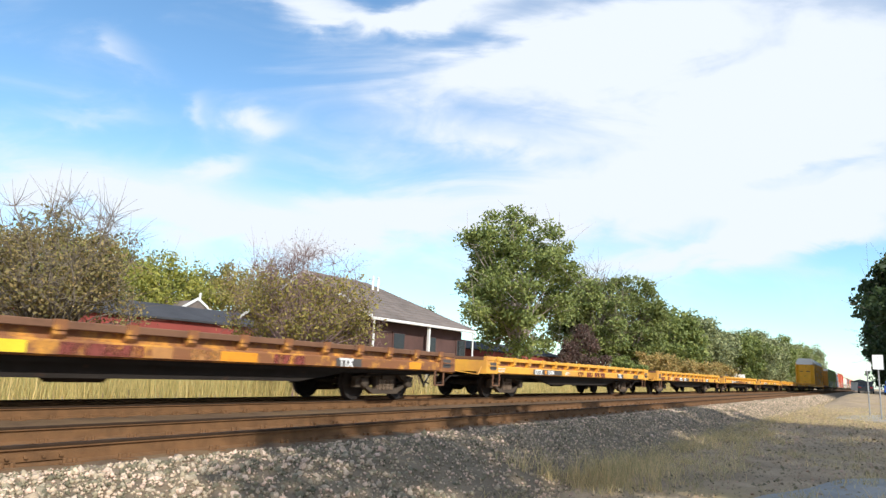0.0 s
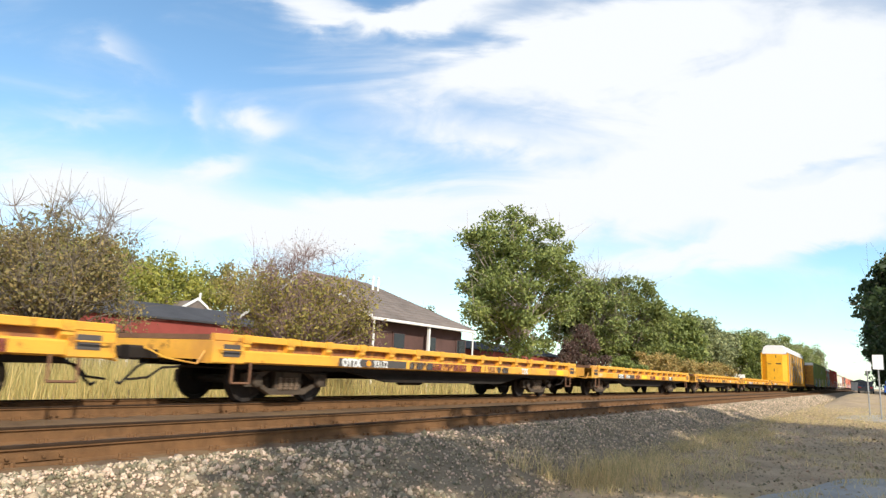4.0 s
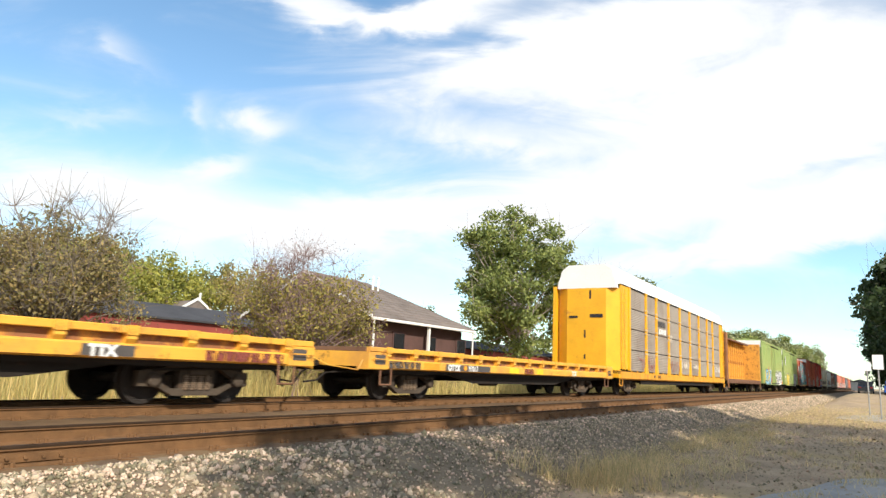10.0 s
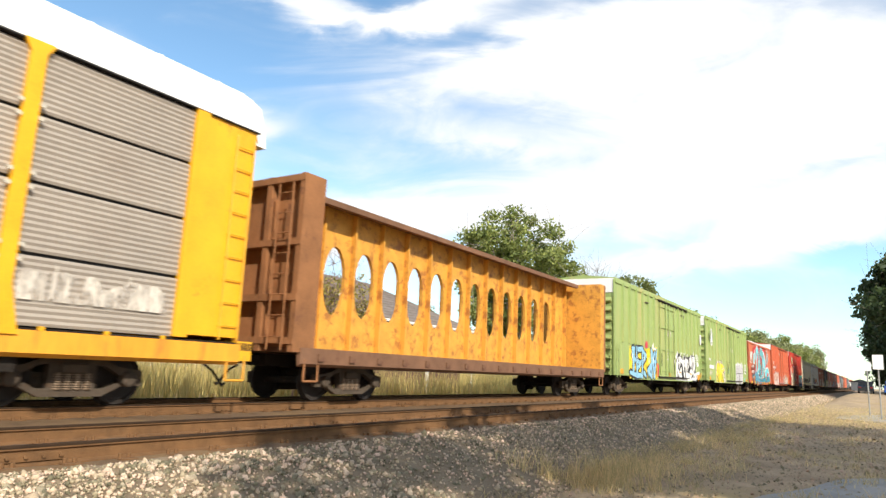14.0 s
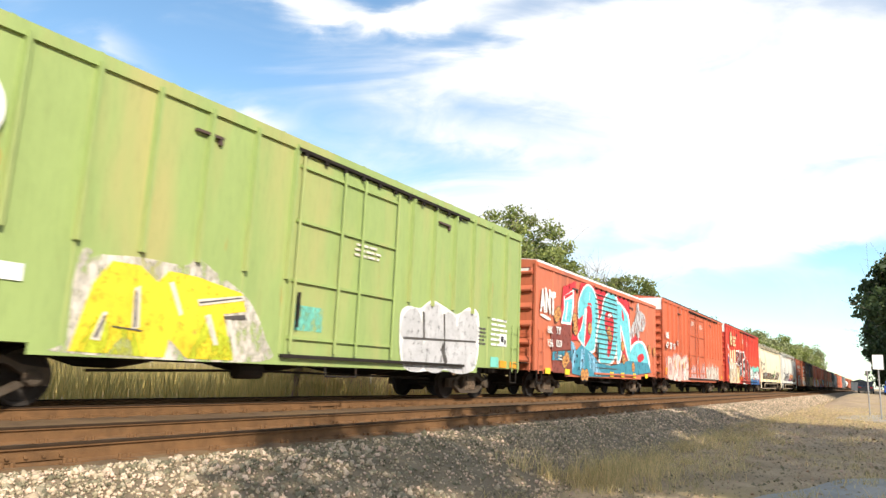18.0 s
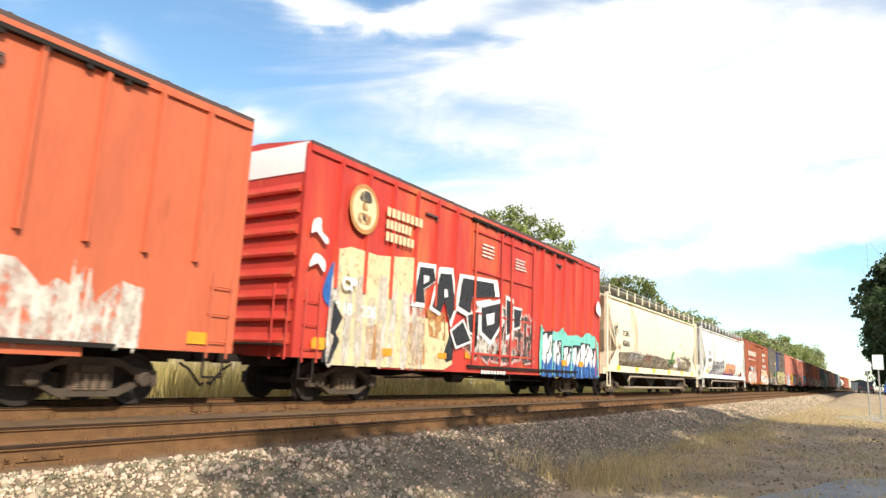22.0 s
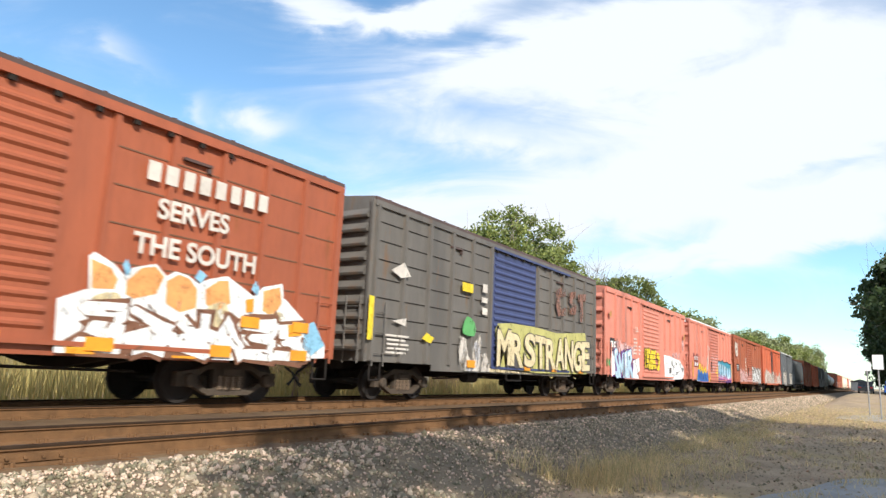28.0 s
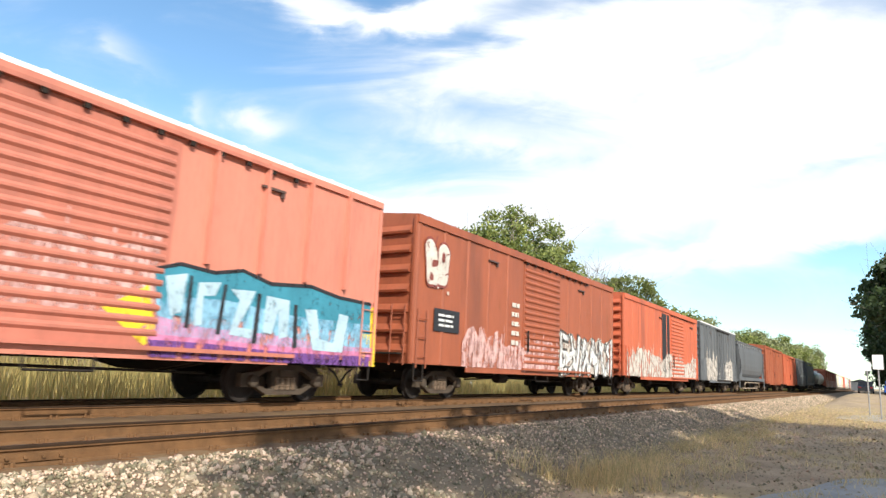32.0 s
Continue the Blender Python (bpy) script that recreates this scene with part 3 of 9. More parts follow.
G = GROUND_Z + 0.2
tree("broadleaf_tree", "tall full green broadleaf tree beside the old depot", (-28, 57.0, G), 17.0, 7.2, 0.34, 2.2, LEAF_GREEN, BARK_PALE, 34000, 0.18, 3, stretch=1.25, clumps=170, puff=0.17)
tree("bare_tree", "half-bare brown tree with pale branches", (-24, 12.4, G), 7.2, 3.6, 0.17, 0.5, LEAF_BROWN, BARK, 17000, 0.065, 5, bare=0.2, clumps=150, puff=0.2)
tree("budding_tree", "thin tree with bare pinkish top and golden olive leaves below", (-17.8, 18.2, G), 5.75, 3.7, 0.11, 0.5, LEAF_GOLD, BARK_PINK, 13000, 0.06, 6, bare=0.3, clumps=170, puff=0.19, buds=LEAF_BUD)
ROW = [(17, 8.2, LEAF_OLIVE), (24, 8.5, LEAF_YELLOW), (30, 8.3, LEAF_YELLOW), (36.5, 8.2, LEAF_GOLD), (43, 8.5, LEAF_OLIVE), (50, 8.2, LEAF_YELLOW), (9, 8.2, LEAF_BROWN), (60, 7.6, LEAF_OLIVE), (2, 8.2, LEAF_OLIVE)]
for k, (y, h, lf) in enumerate(ROW):
    tree("broadleaf_tree", "yellow-green bushy tree behind the red building", (-50 + (k % 2) * 1.5, y * 1.16, G), h + 2.1, 5.6, 0.2, 0.2, lf, BARK, 13000, 0.14, 30 + k, clumps=100, puff=0.21)
for k, (y, h, lf) in enumerate([(16, 12.2, LEAF_BROWN), (25, 12.0, LEAF_OLIVE), (33, 11.9, LEAF_DEEP), (41, 11.6, LEAF_OLIVE), (49, 11.4, LEAF_DEEP), (57, 11.3, LEAF_GOLD), (66, 11.0, LEAF_OLIVE)]):
    tree("broadleaf_tree", "olive tree in the woods behind the red building", (-59 + (k % 2) * 1.5, y * 1.16, G), h, 6.4, 0.22, 0.2, lf, BARK, 10000, 0.17, 230 + k, clumps=90, puff=0.21)
for k, (x, y, h, sp, lf, lab) in enumerate([
        (-29, 79, 15.2, 5.6, LEAF_GREEN, "green broadleaf tree with thinning top"), (-29, 95, 17.0, 6.4, LEAF_DEEP, "green broadleaf tree beyond the depot")]):
    tree("broadleaf_tree", lab, (x, y, G), h, sp, 0.3, 1.2, lf, BARK, 20000, 0.22, 50 + k, bare=0.2 if k == 0 else 0.0, clumps=130, puff=0.19)
tree("shrub", "dark purple-leaved shrub beside the red building", (-24, 63, G), 6.0, 3.2, 0.10, 0.2, LEAF_PURPLE, BARK, 9000, 0.12, 61, clumps=40, group="shrubs")
for k, (y, h, sp) in enumerate([(68, 3.6, 2.4), (77, 4.2, 3.2), (88, 4.3, 3.6), (100, 4.3, 3.8), (112, 4.3, 3.8)]):
    tree("shrub", "pale olive shrub along the railway", (-21, y, G), h, sp, 0.12, 0.1, LEAF_PALE if k else LEAF_GREEN, BARK, 7000, 0.14, 63 + k, clumps=40, group="shrubs")
for k in range(17):
    rr = random.Random(80 + k)
    y = 124 + k * 20 + rr.uniform(-4, 4)
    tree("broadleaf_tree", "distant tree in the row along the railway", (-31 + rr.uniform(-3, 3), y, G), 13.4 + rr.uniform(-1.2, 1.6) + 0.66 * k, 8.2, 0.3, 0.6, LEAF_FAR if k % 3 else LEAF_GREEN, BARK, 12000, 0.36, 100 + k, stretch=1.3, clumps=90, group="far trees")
tree("broadleaf_tree", "dark green tree standing over the lot", (12.2, 105, G), 18.8, 12.2, 0.6, 0.4, LEAF_DARK, BARK, 60000, 0.36, 140, clumps=320, puff=0.22)
tree("broadleaf_tree", "low dark green tree behind the signs on the lot", (4.6, 121, G), 10.5, 7.0, 0.35, 0.6, LEAF_DARK, BARK, 22000, 0.34, 141, clumps=160, puff=0.24)
# trees beside and behind the camera, which shade the lot
for k, (x, y, h, sp, cz) in enumerate([(8.0, -0.9, 12.6, 3.0, 5.2), (8.2, 5.4, 14.2, 3.8, 4.6), (8.0, 11.0, 13.6, 3.8, 4.2), (8.6, 16.6, 13.0, 3.8, 4.4), (8.4, 22.0, 11.0, 3.4, 4.2)]):
    tree("broadleaf_tree", "broadleaf tree shading the gravel lot", (x, y, G), h, sp, 0.25, cz, LEAF_DARK, BARK, (5800, 10500, 11000, 7400, 4800)[k], 0.17, 150 + k, clumps=60)
# further trees, hidden from view, added to shade the far cars
for k in range(9):
    tree("broadleaf_tree", "tall dark green tree added out of view to shade the far cars", (6.3 + 0.5 * (k % 3), 122 + 13 * k, G), 24.0 + 1.1 * (k % 4), 8.0, 0.5, 0.8, LEAF_DARK, BARK, 15000, 0.5, 170 + k, clumps=150, puff=0.24, stretch=1.2)


# ---- buildings ----
def make_depot():
    """Old depot: gable towards the near end, hip at the far end."""
    x0, x1, y0, y1, eave, ridge, base = -27.3, -18.7, 23.6, 32.7, 2.95, 5.15, GROUND_Z
    xm = (x0 + x1) / 2
    house = thing("depot_building", "old dark brown single-storey depot with weathered shingle roof and white trim", "building")
    w = 0.25
    for name, b in (("wall", (x0 + 0.5, x1 - 0.5, y0 + 0.5, y0 + 0.5 + w)), ("wall", (x0 + 0.5, x1 - 0.5, y1 - 0.5 - w, y1 - 0.5)),
                    ("wall", (x0 + 0.5, x0 + 0.5 + w, y0 + 0.5 + w, y1 - 0.5 - w)), ("wall", (x1 - 0.5 - w, x1 - 0.5, y0 + 0.5 + w, y1 - 0.5 - w))):
        part(name, Shape().box(*b, base, eave - 0.05), BROWN_WALL, house)
    part("gable_wall", Shape().prism([(x0 + 0.5, eave - 0.04), (x1 - 0.5, eave - 0.04), (xm, ridge - 0.25)], y0 + 0.5, y0 + 0.7, "y"), BROWN_WALL, house)
    rs = Shape()
    ye = y1 - (xm - x0)
    t = 0.12
    rs.add([(x0, y0, eave), (xm, y0, ridge), (xm, ye, ridge), (x0, y1, eave), (x1, y0, eave), (x1, y1, eave),
            (x0, y0, eave + t), (xm, y0, ridge + t), (xm, ye, ridge + t), (x0, y1, eave + t), (x1, y0, eave + t), (x1, y1, eave + t)],
           [(0, 1, 2, 3), (1, 4, 5, 2), (2, 5, 3), (6, 9, 8, 7), (7, 8, 11, 10), (8, 9, 11), (0, 3, 9, 6), (3, 5, 11, 9), (5, 4, 10, 11), (0, 6, 7, 1), (1, 7, 10, 4)])
    roof = part("roof", rs, ROOF_SHINGLE, house)
    for k in range(1, 13):
        f = k / 13
        xx, zz = x1 + (xm - x1) * f, eave + t + (ridge - eave) * f
        part("shingle_course", Shape().box(xx - 0.02, xx + 0.03, y0, y1 - (xm - x0) * f, zz - 0.02, zz + 0.012), ROOF_SHINGLE, roof)
    part("gutter", Shape().box(x1 - 0.02, x1 + 0.1, y0, y1, eave - 0.08, eave + 0.05, 0.02), WHITE_TRIM, house, "white gutter")
    for a in ((x0, x1), (x1, x0)):
        p, q = Vector((a[0], y0 - 0.03, eave)), Vector((xm, y0 - 0.03, ridge))
        part("bargeboard", Shape().add([p, q, q + Vector((0, 0, 0.16)), p + Vector((0, 0, 0.16)), p + Vector((0, 0.04, 0)), q + Vector((0, 0.04, 0)), q + Vector((0, 0.04, 0.16)), p + Vector((0, 0.04, 0.16))],
             [(0, 1, 2, 3), (7, 6, 5, 4), (0, 3, 7, 4), (1, 5, 6, 2), (3, 2, 6, 7), (0, 4, 5, 1)]), WHITE_TRIM, house, "white bargeboard")
    for yy in (y0 + 0.1, y1 - 0.15):
        part("downpipe", Shape().tube((x1 + 0.02, yy, eave - 0.05), (x1 + 0.02, yy, base), 0.05), WHITE_TRIM, house, "white downpipe")
    for yy in (y0 + 2.2, y0 + 5.0, y0 + 8.0):
        win = part("window", Shape().box(x1 - 0.5, x1 - 0.45, yy, yy + 1.0, 0.9, 2.5), BROWN_WALL, house)
        part("pane", Shape().box(x1 - 0.46, x1 - 0.44, yy + 0.08, yy + 0.92, 1.0, 2.42), GLASS_DARK, win)
    part("porch_post", Shape().box(x1 - 0.12, x1, y0 + 4.6, y0 + 4.72, base, eave - 0.05), WHITE_TRIM, house)
    for dy in (0, 0.45):
        part("vent_pipe", Shape().tube((xm + 1.0, ye - 0.8 + dy, ridge - 0.4), (xm + 1.0, ye - 0.8 + dy, ridge + 0.35), 0.06), WHITE_TRIM, roof)


def make_red_building():
    x0, x1, y0, y1 = -41.0, -35.0, -8.0, 84.0
    b = thing("red_building", "long low red building with dark grey roof and white window posts", "building")
    part("wall", Shape().box(x0, x1, y0, y1, GROUND_Z, 2.6), WALL_PALE, b)
    part("fascia", Shape().box(x1 - 0.05, x1 + 0.25, y0, y1, 2.08, 2.98), RED_WALL, b, "dark red fascia")
    part("roof", Shape().prism([(x0 - 0.3, 2.99), (x1 + 0.5, 2.99), (x1 + 0.5, 3.10), ((x0 + x1) / 2, 4.15), (x0 - 0.3, 3.10)], y0 - 0.3, y1 + 0.3, "y"), ROOF_GREY, b)
    post = Shape().box(x1 + 0.05, x1 + 0.17, -0.06, 0.06, GROUND_Z, 2.078).mesh("post", WHITE_TRIM)
    pane = Shape().box(x1 + 0.003, x1 + 0.03, -0.5, 0.5, 0.9, 2.0).mesh("window", GLASS_DARK)
    y = y0 + 0.5
    while y < y1:
        part("post", post, None, b, at=(0, y, 0))
        part("window", pane, None, b, at=(0, y + 0.75, 0))
        y += 1.5


def make_signs():
    for x, y, w, h, z, lab in ((0.19, 40.0, 0.46, 0.72, 2.12, "white notice board on a metal post"), (-0.33, 46.0, 0.42, 0.5, 2.05, "small white sign on a metal post")):
        s = thing("sign", lab, "sign", "signs on the lot", (x, y, 0))
        part("post", Shape().tube((0, 0.03, GROUND_Z - 0.1), (0, 0.03, z + h / 2), 0.035), GALVANISED, s)
        board = part("board", Shape().box(-w / 2, w / 2, -0.02, 0.0, z - h / 2, z + h / 2), SIGN_WHITE, s)
        for k in (-1, 1):
            part("bolt", Shape().tube((0, -0.03, z + k * h * 0.35), (0, -0.02, z + k * h * 0.35), 0.018, n=8), GALVANISED, board)


def make_white_house():
    """Small pale house whose white gable shows over the red building."""
    h = thing("small_house", "small grey house with a white-trimmed gable", "house", at=(-46.5, 32.8, 0))
    part("wall", Shape().box(-2.2, 2.2, -0.9, 2.9, GROUND_Z, 4.3), ROOF_GREY, h)
    part("roof", Shape().prism([(-1.6, 4.32), (1.6, 4.32), (0, 5.3)], 0, 8, "y"), ROOF_SHINGLE, h, at=pose(2.3, 1.0, 0, 0, 0, 90))
    for k in (-1, 1):
        p, q = Vector((2.32, 1.0 + k * 1.7, 4.28)), Vector((2.32, 1.0, 5.3))
        up = Vector((0, 0, 0.22))
        out = Vector((0.08, 0, 0))
        part("bargeboard", Shape().add([p, q, q + up, p + up, p + out, q + out, q + up + out, p + up + out], [(0, 1, 2, 3), (7, 6, 5, 4), (0, 3, 7, 4), (1, 5, 6, 2), (3, 2, 6, 7), (0, 4, 5, 1)]), WHITE_TRIM, h, "white bargeboard")
    part("vent_pipe", Shape().tube((2.2, 1.3, 4.3), (2.2, 1.3, 5.9), 0.09), WHITE_TRIM, h)


def make_parked():
    t = thing("box_trailer", "white box trailer parked beyond the tracks", "trailer", at=(-24, 150, 0))
    part("body", Shape().box(-1.2, 1.2, -4.5, 4.5, 0.6, 2.6, 0.08), WHITE_TRIM, t)
    for k in (-1, 1):
        part("wheel", Shape().turned([(-0.15, 0.0), (-0.15, 0.48), (0.15, 0.48), (0.15, 0.0)], 0.0, 16), BLACK_PAINT, t, at=(1.05, k * 3.0, -0.05))
    part("chassis", Shape().box(-1.0, 1.0, -4.4, 4.4, 0.3, 0.6), STEEL_DARK, t)
    shed = thing("shed", "low white shed with a grey roof beyond the lot", "shed", at=(-3.6, 240, 0.15))
    part("wall", Shape().box(-2.4, 2.4, -3, 3, 0, 2.5), WHITE_TRIM, shed)
    part("roof", Shape().prism([(-2.7, 2.5), (2.7, 2.5), (0, 3.3)], -3.2, 3.2, "y"), ROOF_GREY, shed)
    part("door", Shape().box(-0.6, 0.5, -3.03, -3.003, 0, 2.0), GLASS_DARK, shed)
    parked_car("blue car parked at the edge of the lot", (1.75, 92, 0.16), mat("car_blue", (0.02, 0.10, 0.38), 0.25, scale=2, grain=10, bump=0, dark=0.95))
    parked_car("dark grey car parked at the edge of the lot", (-1.0, 104, 0.18), mat("car_grey", (0.05, 0.055, 0.06), 0.25, scale=2, grain=10, bump=0, dark=0.95))


def parked_car(label, at, blue):
    c = thing("car", label, "car", "parked cars", at)
    part("body", Shape().prism([(-2.1, 0.3), (2.1, 0.3), (2.15, 0.7), (1.9, 0.95), (0.9, 1.02), (-1.6, 1.02), (-2.1, 0.85)], -0.88, 0.88, "x"), blue, c)
    part("cabin", Shape().prism([(-1.5, 1.0), (1.0, 1.0), (0.35, 1.45), (-1.1, 1.48)], -0.78, 0.78, "x"), GLASS_DARK, c)
    part("roof", Shape().prism([(-1.12, 1.46), (0.38, 1.44), (0.3, 1.52), (-1.05, 1.55)], -0.76, 0.76, "x"), blue, c)
    tyre = Shape().turned([(-0.1, 0.0), (-0.1, 0.31), (0.1, 0.31), (0.1, 0.0)], 0.0, 18).mesh("wheel", BLACK_PAINT)
    for sx in (-0.8, 0.8):
        for sy in (-1.3, 1.3):
            part("wheel", tyre, None, c, at=(sx, sy, 0.31))
    for sx in (-0.62, 0.62):
        part("tail_light", Shape().box(sx - 0.15, sx + 0.15, -2.14, -2.08, 0.7, 0.84), mat("tail_red", (0.5, 0.02, 0.02), 0.3), c)


def make_path():
    pale = mat("pale_gravel", (0.34, 0.33, 0.31), 0.95, dark=0.7, scale=0.8, grain=12, bump=0.6)
    ring = curve([(-1.3, 9.0), (-0.9, 11.5), (-0.2, 13.6), (2.0, 14.6), (6.0, 15.0), (7.0, 8.0), (2.0, 7.0)], 4)
    s = Shape().prism([(a, b) for a, b in ring], GROUND_Z - 0.1, GROUND_Z + 0.045, "z")
    solid("pavement", s, pale, "patch of pale worn gravel on the lot", "pavement", kind="structure")
    ring = curve([(-1.6, 38.0), (-1.0, 44.0), (0.5, 47.0), (5.0, 48.0), (6.0, 39.0), (2.0, 36.5)], 4)
    s = Shape().prism([(a, b) for a, b in ring], GROUND_Z - 0.1, GROUND_Z + 0.045, "z")
    solid("pavement", s, pale, "pale gravel drive beyond the grass", "pavement", kind="structure")


def scatter_litter():
    """Small stones and dead leaves lying on the lot."""
    rs = np.random.RandomState(17)
    n = 22000
    x, y = rs.uniform(-4.4, 2.2, n), 5.0 + 40 * rs.uniform(0, 1, n) ** 1.7
    y[: n // 8] = rs.uniform(-8, 5, n // 8)
    r = 0.012 * np.exp(rs.normal(0.1, 0.45, n)) * (1 + np.maximum(y, 0) / 40)
    ang, tilt = rs.uniform(0, math.tau, n), rs.uniform(0.2, 0.9, n)
    u = np.stack([np.cos(ang), np.sin(ang), tilt * 0.6], -1) * r[:, None]
    w = np.stack([-np.sin(ang), np.cos(ang), -tilt * 0.3], -1) * r[:, None] * 0.7
    c = np.stack([x, y, np.full(n, GROUND_Z + 0.03)], -1)
    top = c + np.array([0, 0, 1.0]) * r[:, None] * 0.8
    v = np.stack([c - u, c + w, c + u, c - w, top], 1).reshape(-1, 3)
    b = (np.arange(n) * 5)[:, None]
    tris = np.concatenate([b + np.array([q]) for q in ((0, 1, 4), (1, 2, 4), (2, 3, 4), (3, 0, 4))])
    solid("litter", raw_mesh("litter", v, tris, LITTER), LITTER, "small stones and dead leaves strewn over the lot", "litter", kind="stuff")


LITTER = mat("litter", (0.36, 0.27, 0.17), 0.95, scale=4, grain=30, bump=0.2, island=0.55)
scatter_litter()
make_depot()
make_red_building()
make_white_house()
make_parked()
make_path()
make_signs()
scatter_stones()
make_grass()


# ---- rolling stock ----
wheelsets, cars, MID = {-1: [], 1: []}, [], {}


def wheelset_mesh():
    s = Shape()
    for sd in (-1, 1):
        prof = [(0.72, 0.0), (0.72, 0.12), (0.725, 0.30), (0.735, 0.36), (0.70, 0.37), (0.685, 0.445), (0.705, 0.45), (0.72, 0.425), (0.81, 0.415), (0.812, 0.36), (0.79, 0.34), (0.775, 0.14), (0.80, 0.12), (0.80, 0.0)]
        s.turned([(sd * x, r) for x, r in prof], 0.0, 28)
    s.tube((-1.05, 0, 0), (1.05, 0, 0), 0.08, n=12)
    return s.mesh("wheelset", WHEEL_STEEL)


def side_frame_mesh():
    s = Shape()
    x0, x1 = -0.07, 0.07
    s.prism([(-1.15, 0.30), (-1.15, 0.55), (-0.72, 0.60), (-0.40, 0.74), (0.40, 0.74), (0.72, 0.60), (1.15, 0.55), (1.15, 0.30), (0.95, 0.30), (0.95, 0.42), (0.80, 0.44), (0.52, 0.60), (0.36, 0.62), (0.36, 0.26), (0.52, 0.26), (0.72, 0.36), (0.80, 0.30), (0.48, 0.14), (-0.48, 0.14), (-0.80, 0.30), (-0.72, 0.36), (-0.52, 0.26), (-0.36, 0.26), (-0.36, 0.62), (-0.52, 0.60), (-0.80, 0.44), (-0.95, 0.42), (-0.95, 0.30)], x0, x1, "x")
    return s.mesh("side_frame", TRUCK_STEEL)


WHEELSET, SIDE_FRAME = wheelset_mesh(), side_frame_mesh()
SPRING = Shape()
for _y in (-0.22, -0.07, 0.08, 0.23):
    for _k in range(7):
        SPRING.tube((0.0, _y, 0.27 + _k * 0.035), (0.0, _y, 0.285 + _k * 0.035), 0.065, n=8)
    SPRING.tube((0.0, _y, 0.25), (0.0, _y, 0.52), 0.03, n=6)
SPRING = SPRING.mesh("spring_nest", SPRING_STEEL)
BOLSTER = Shape().box(-1.12, 1.12, -0.2, 0.2, 0.50, 0.66, 0.03).box(-0.3, 0.3, -0.25, 0.25, 0.66, 0.74).mesh("bolster", TRUCK_STEEL)
CAP = Shape().turned([(0.0, 0.13), (0.10, 0.12), (0.12, 0.09), (0.12, 0.0)], 0.0, 12).mesh("bearing_cap", TRUCK_STEEL)
BRAKE_BEAM = Shape().box(-0.85, 0.85, -0.05, 0.05, 0.34, 0.44).box(-0.82, -0.70, -0.1, 0.08, 0.25, 0.5).box(0.70, 0.82, -0.1, 0.08, 0.25, 0.5).mesh("brake_beam", TRUCK_STEEL)


def truck(car, y):
    t = new("truck")
    t.parent = car
    t.location = (0, y, 0)
    for k in (-1, 1):
        w = part("wheelset", WHEELSET, None, t, at=(0, k * 0.89, 0.43))
        wheelsets[k].append(w)
        part("side_frame", SIDE_FRAME, None, t, at=(k * 1.0, 0, 0.02))
        tagged(part("spring_nest", SPRING, None, t, at=(k * 1.05, 0, 0)), kind="stuff")
        part("brake_beam", BRAKE_BEAM, None, t, at=(0, k * 0.38, 0))
        for j in (-1, 1):
            part("bearing_cap", CAP, None, t, at=pose(k * 1.05, j * 0.89, 0.43, 0, 0, 0 if k > 0 else 180))
    part("bolster", BOLSTER, None, t)
    return t


COUPLER = Shape().box(-0.09, 0.09, -0.9, 0.35, 0.78, 0.94).box(-0.16, 0.16, 0.3, 0.58, 0.74, 1.0, 0.04).box(0.08, 0.20, 0.5, 0.75, 0.76, 0.98, 0.03).mesh("coupler", STEEL_DARK)
HOSE = Shape().path([(0.35, 0.0, 0.72), (0.38, 0.2, 0.60), (0.36, 0.4, 0.40), (0.30, 0.55, 0.30), (0.2, 0.68, 0.34)], 0.025).mesh("brake_hose", BLACK_PAINT)


def running_gear(car, half, truck_y):
    for k in (-1, 1):
        truck(car, k * truck_y)
        part("coupler", COUPLER, None, car, at=pose(0, k * (half + 0.05), 0, 0, 0, 0 if k > 0 else 180))
        part("brake_hose", HOSE, None, car, at=pose(0, k * (half - 0.1), 0, 0, 0, 0 if k > 0 else 180))
    part("centre_sill", Shape().box(-0.28, 0.28, -half + 0.3, half - 0.3, 0.72, 0.98), STEEL_DARK, car)


def new_car(name, label, category, s0, s1, group="cars of the freight train"):
    """An empty at the middle of a car that reaches from s0 to s1 along the train."""
    car = thing(name, label, category, group, (TRAIN_X, (s0 + s1) / 2, 0))
    cars.append((car, (s0 + s1) / 2))
    return car, (s1 - s0) / 2


def ladder(car, x, y, z0, z1, w=0.42, material=None, along="y", rungs=None):
    s = Shape()
    n = rungs or max(2, int((z1 - z0) / 0.4))
    for k in range(n):
        z = z0 + (z1 - z0) * (k + 0.5) / n
        if along == "y":
            s.path([(x - 0.02, y - w / 2, z), (x + 0.05, y - w / 2, z), (x + 0.05, y + w / 2, z), (x - 0.02, y + w / 2, z)], 0.013, 5)
        else:
            s.path([(x - w / 2, y, z), (x - w / 2, y - 0.05, z), (x + w / 2, y - 0.05, z), (x + w / 2, y, z)], 0.013, 5)
    for e in (-w / 2, w / 2):
        if along == "y":
            s.tube((x + 0.05, y + e, z0 - 0.05), (x + 0.05, y + e, z1), 0.018, n=6)
        else:
            s.tube((x + e, y - 0.05, z0 - 0.05), (x + e, y - 0.05, z1), 0.018, n=6)
    return part("ladder", s, material or STEEL_DARK, car)


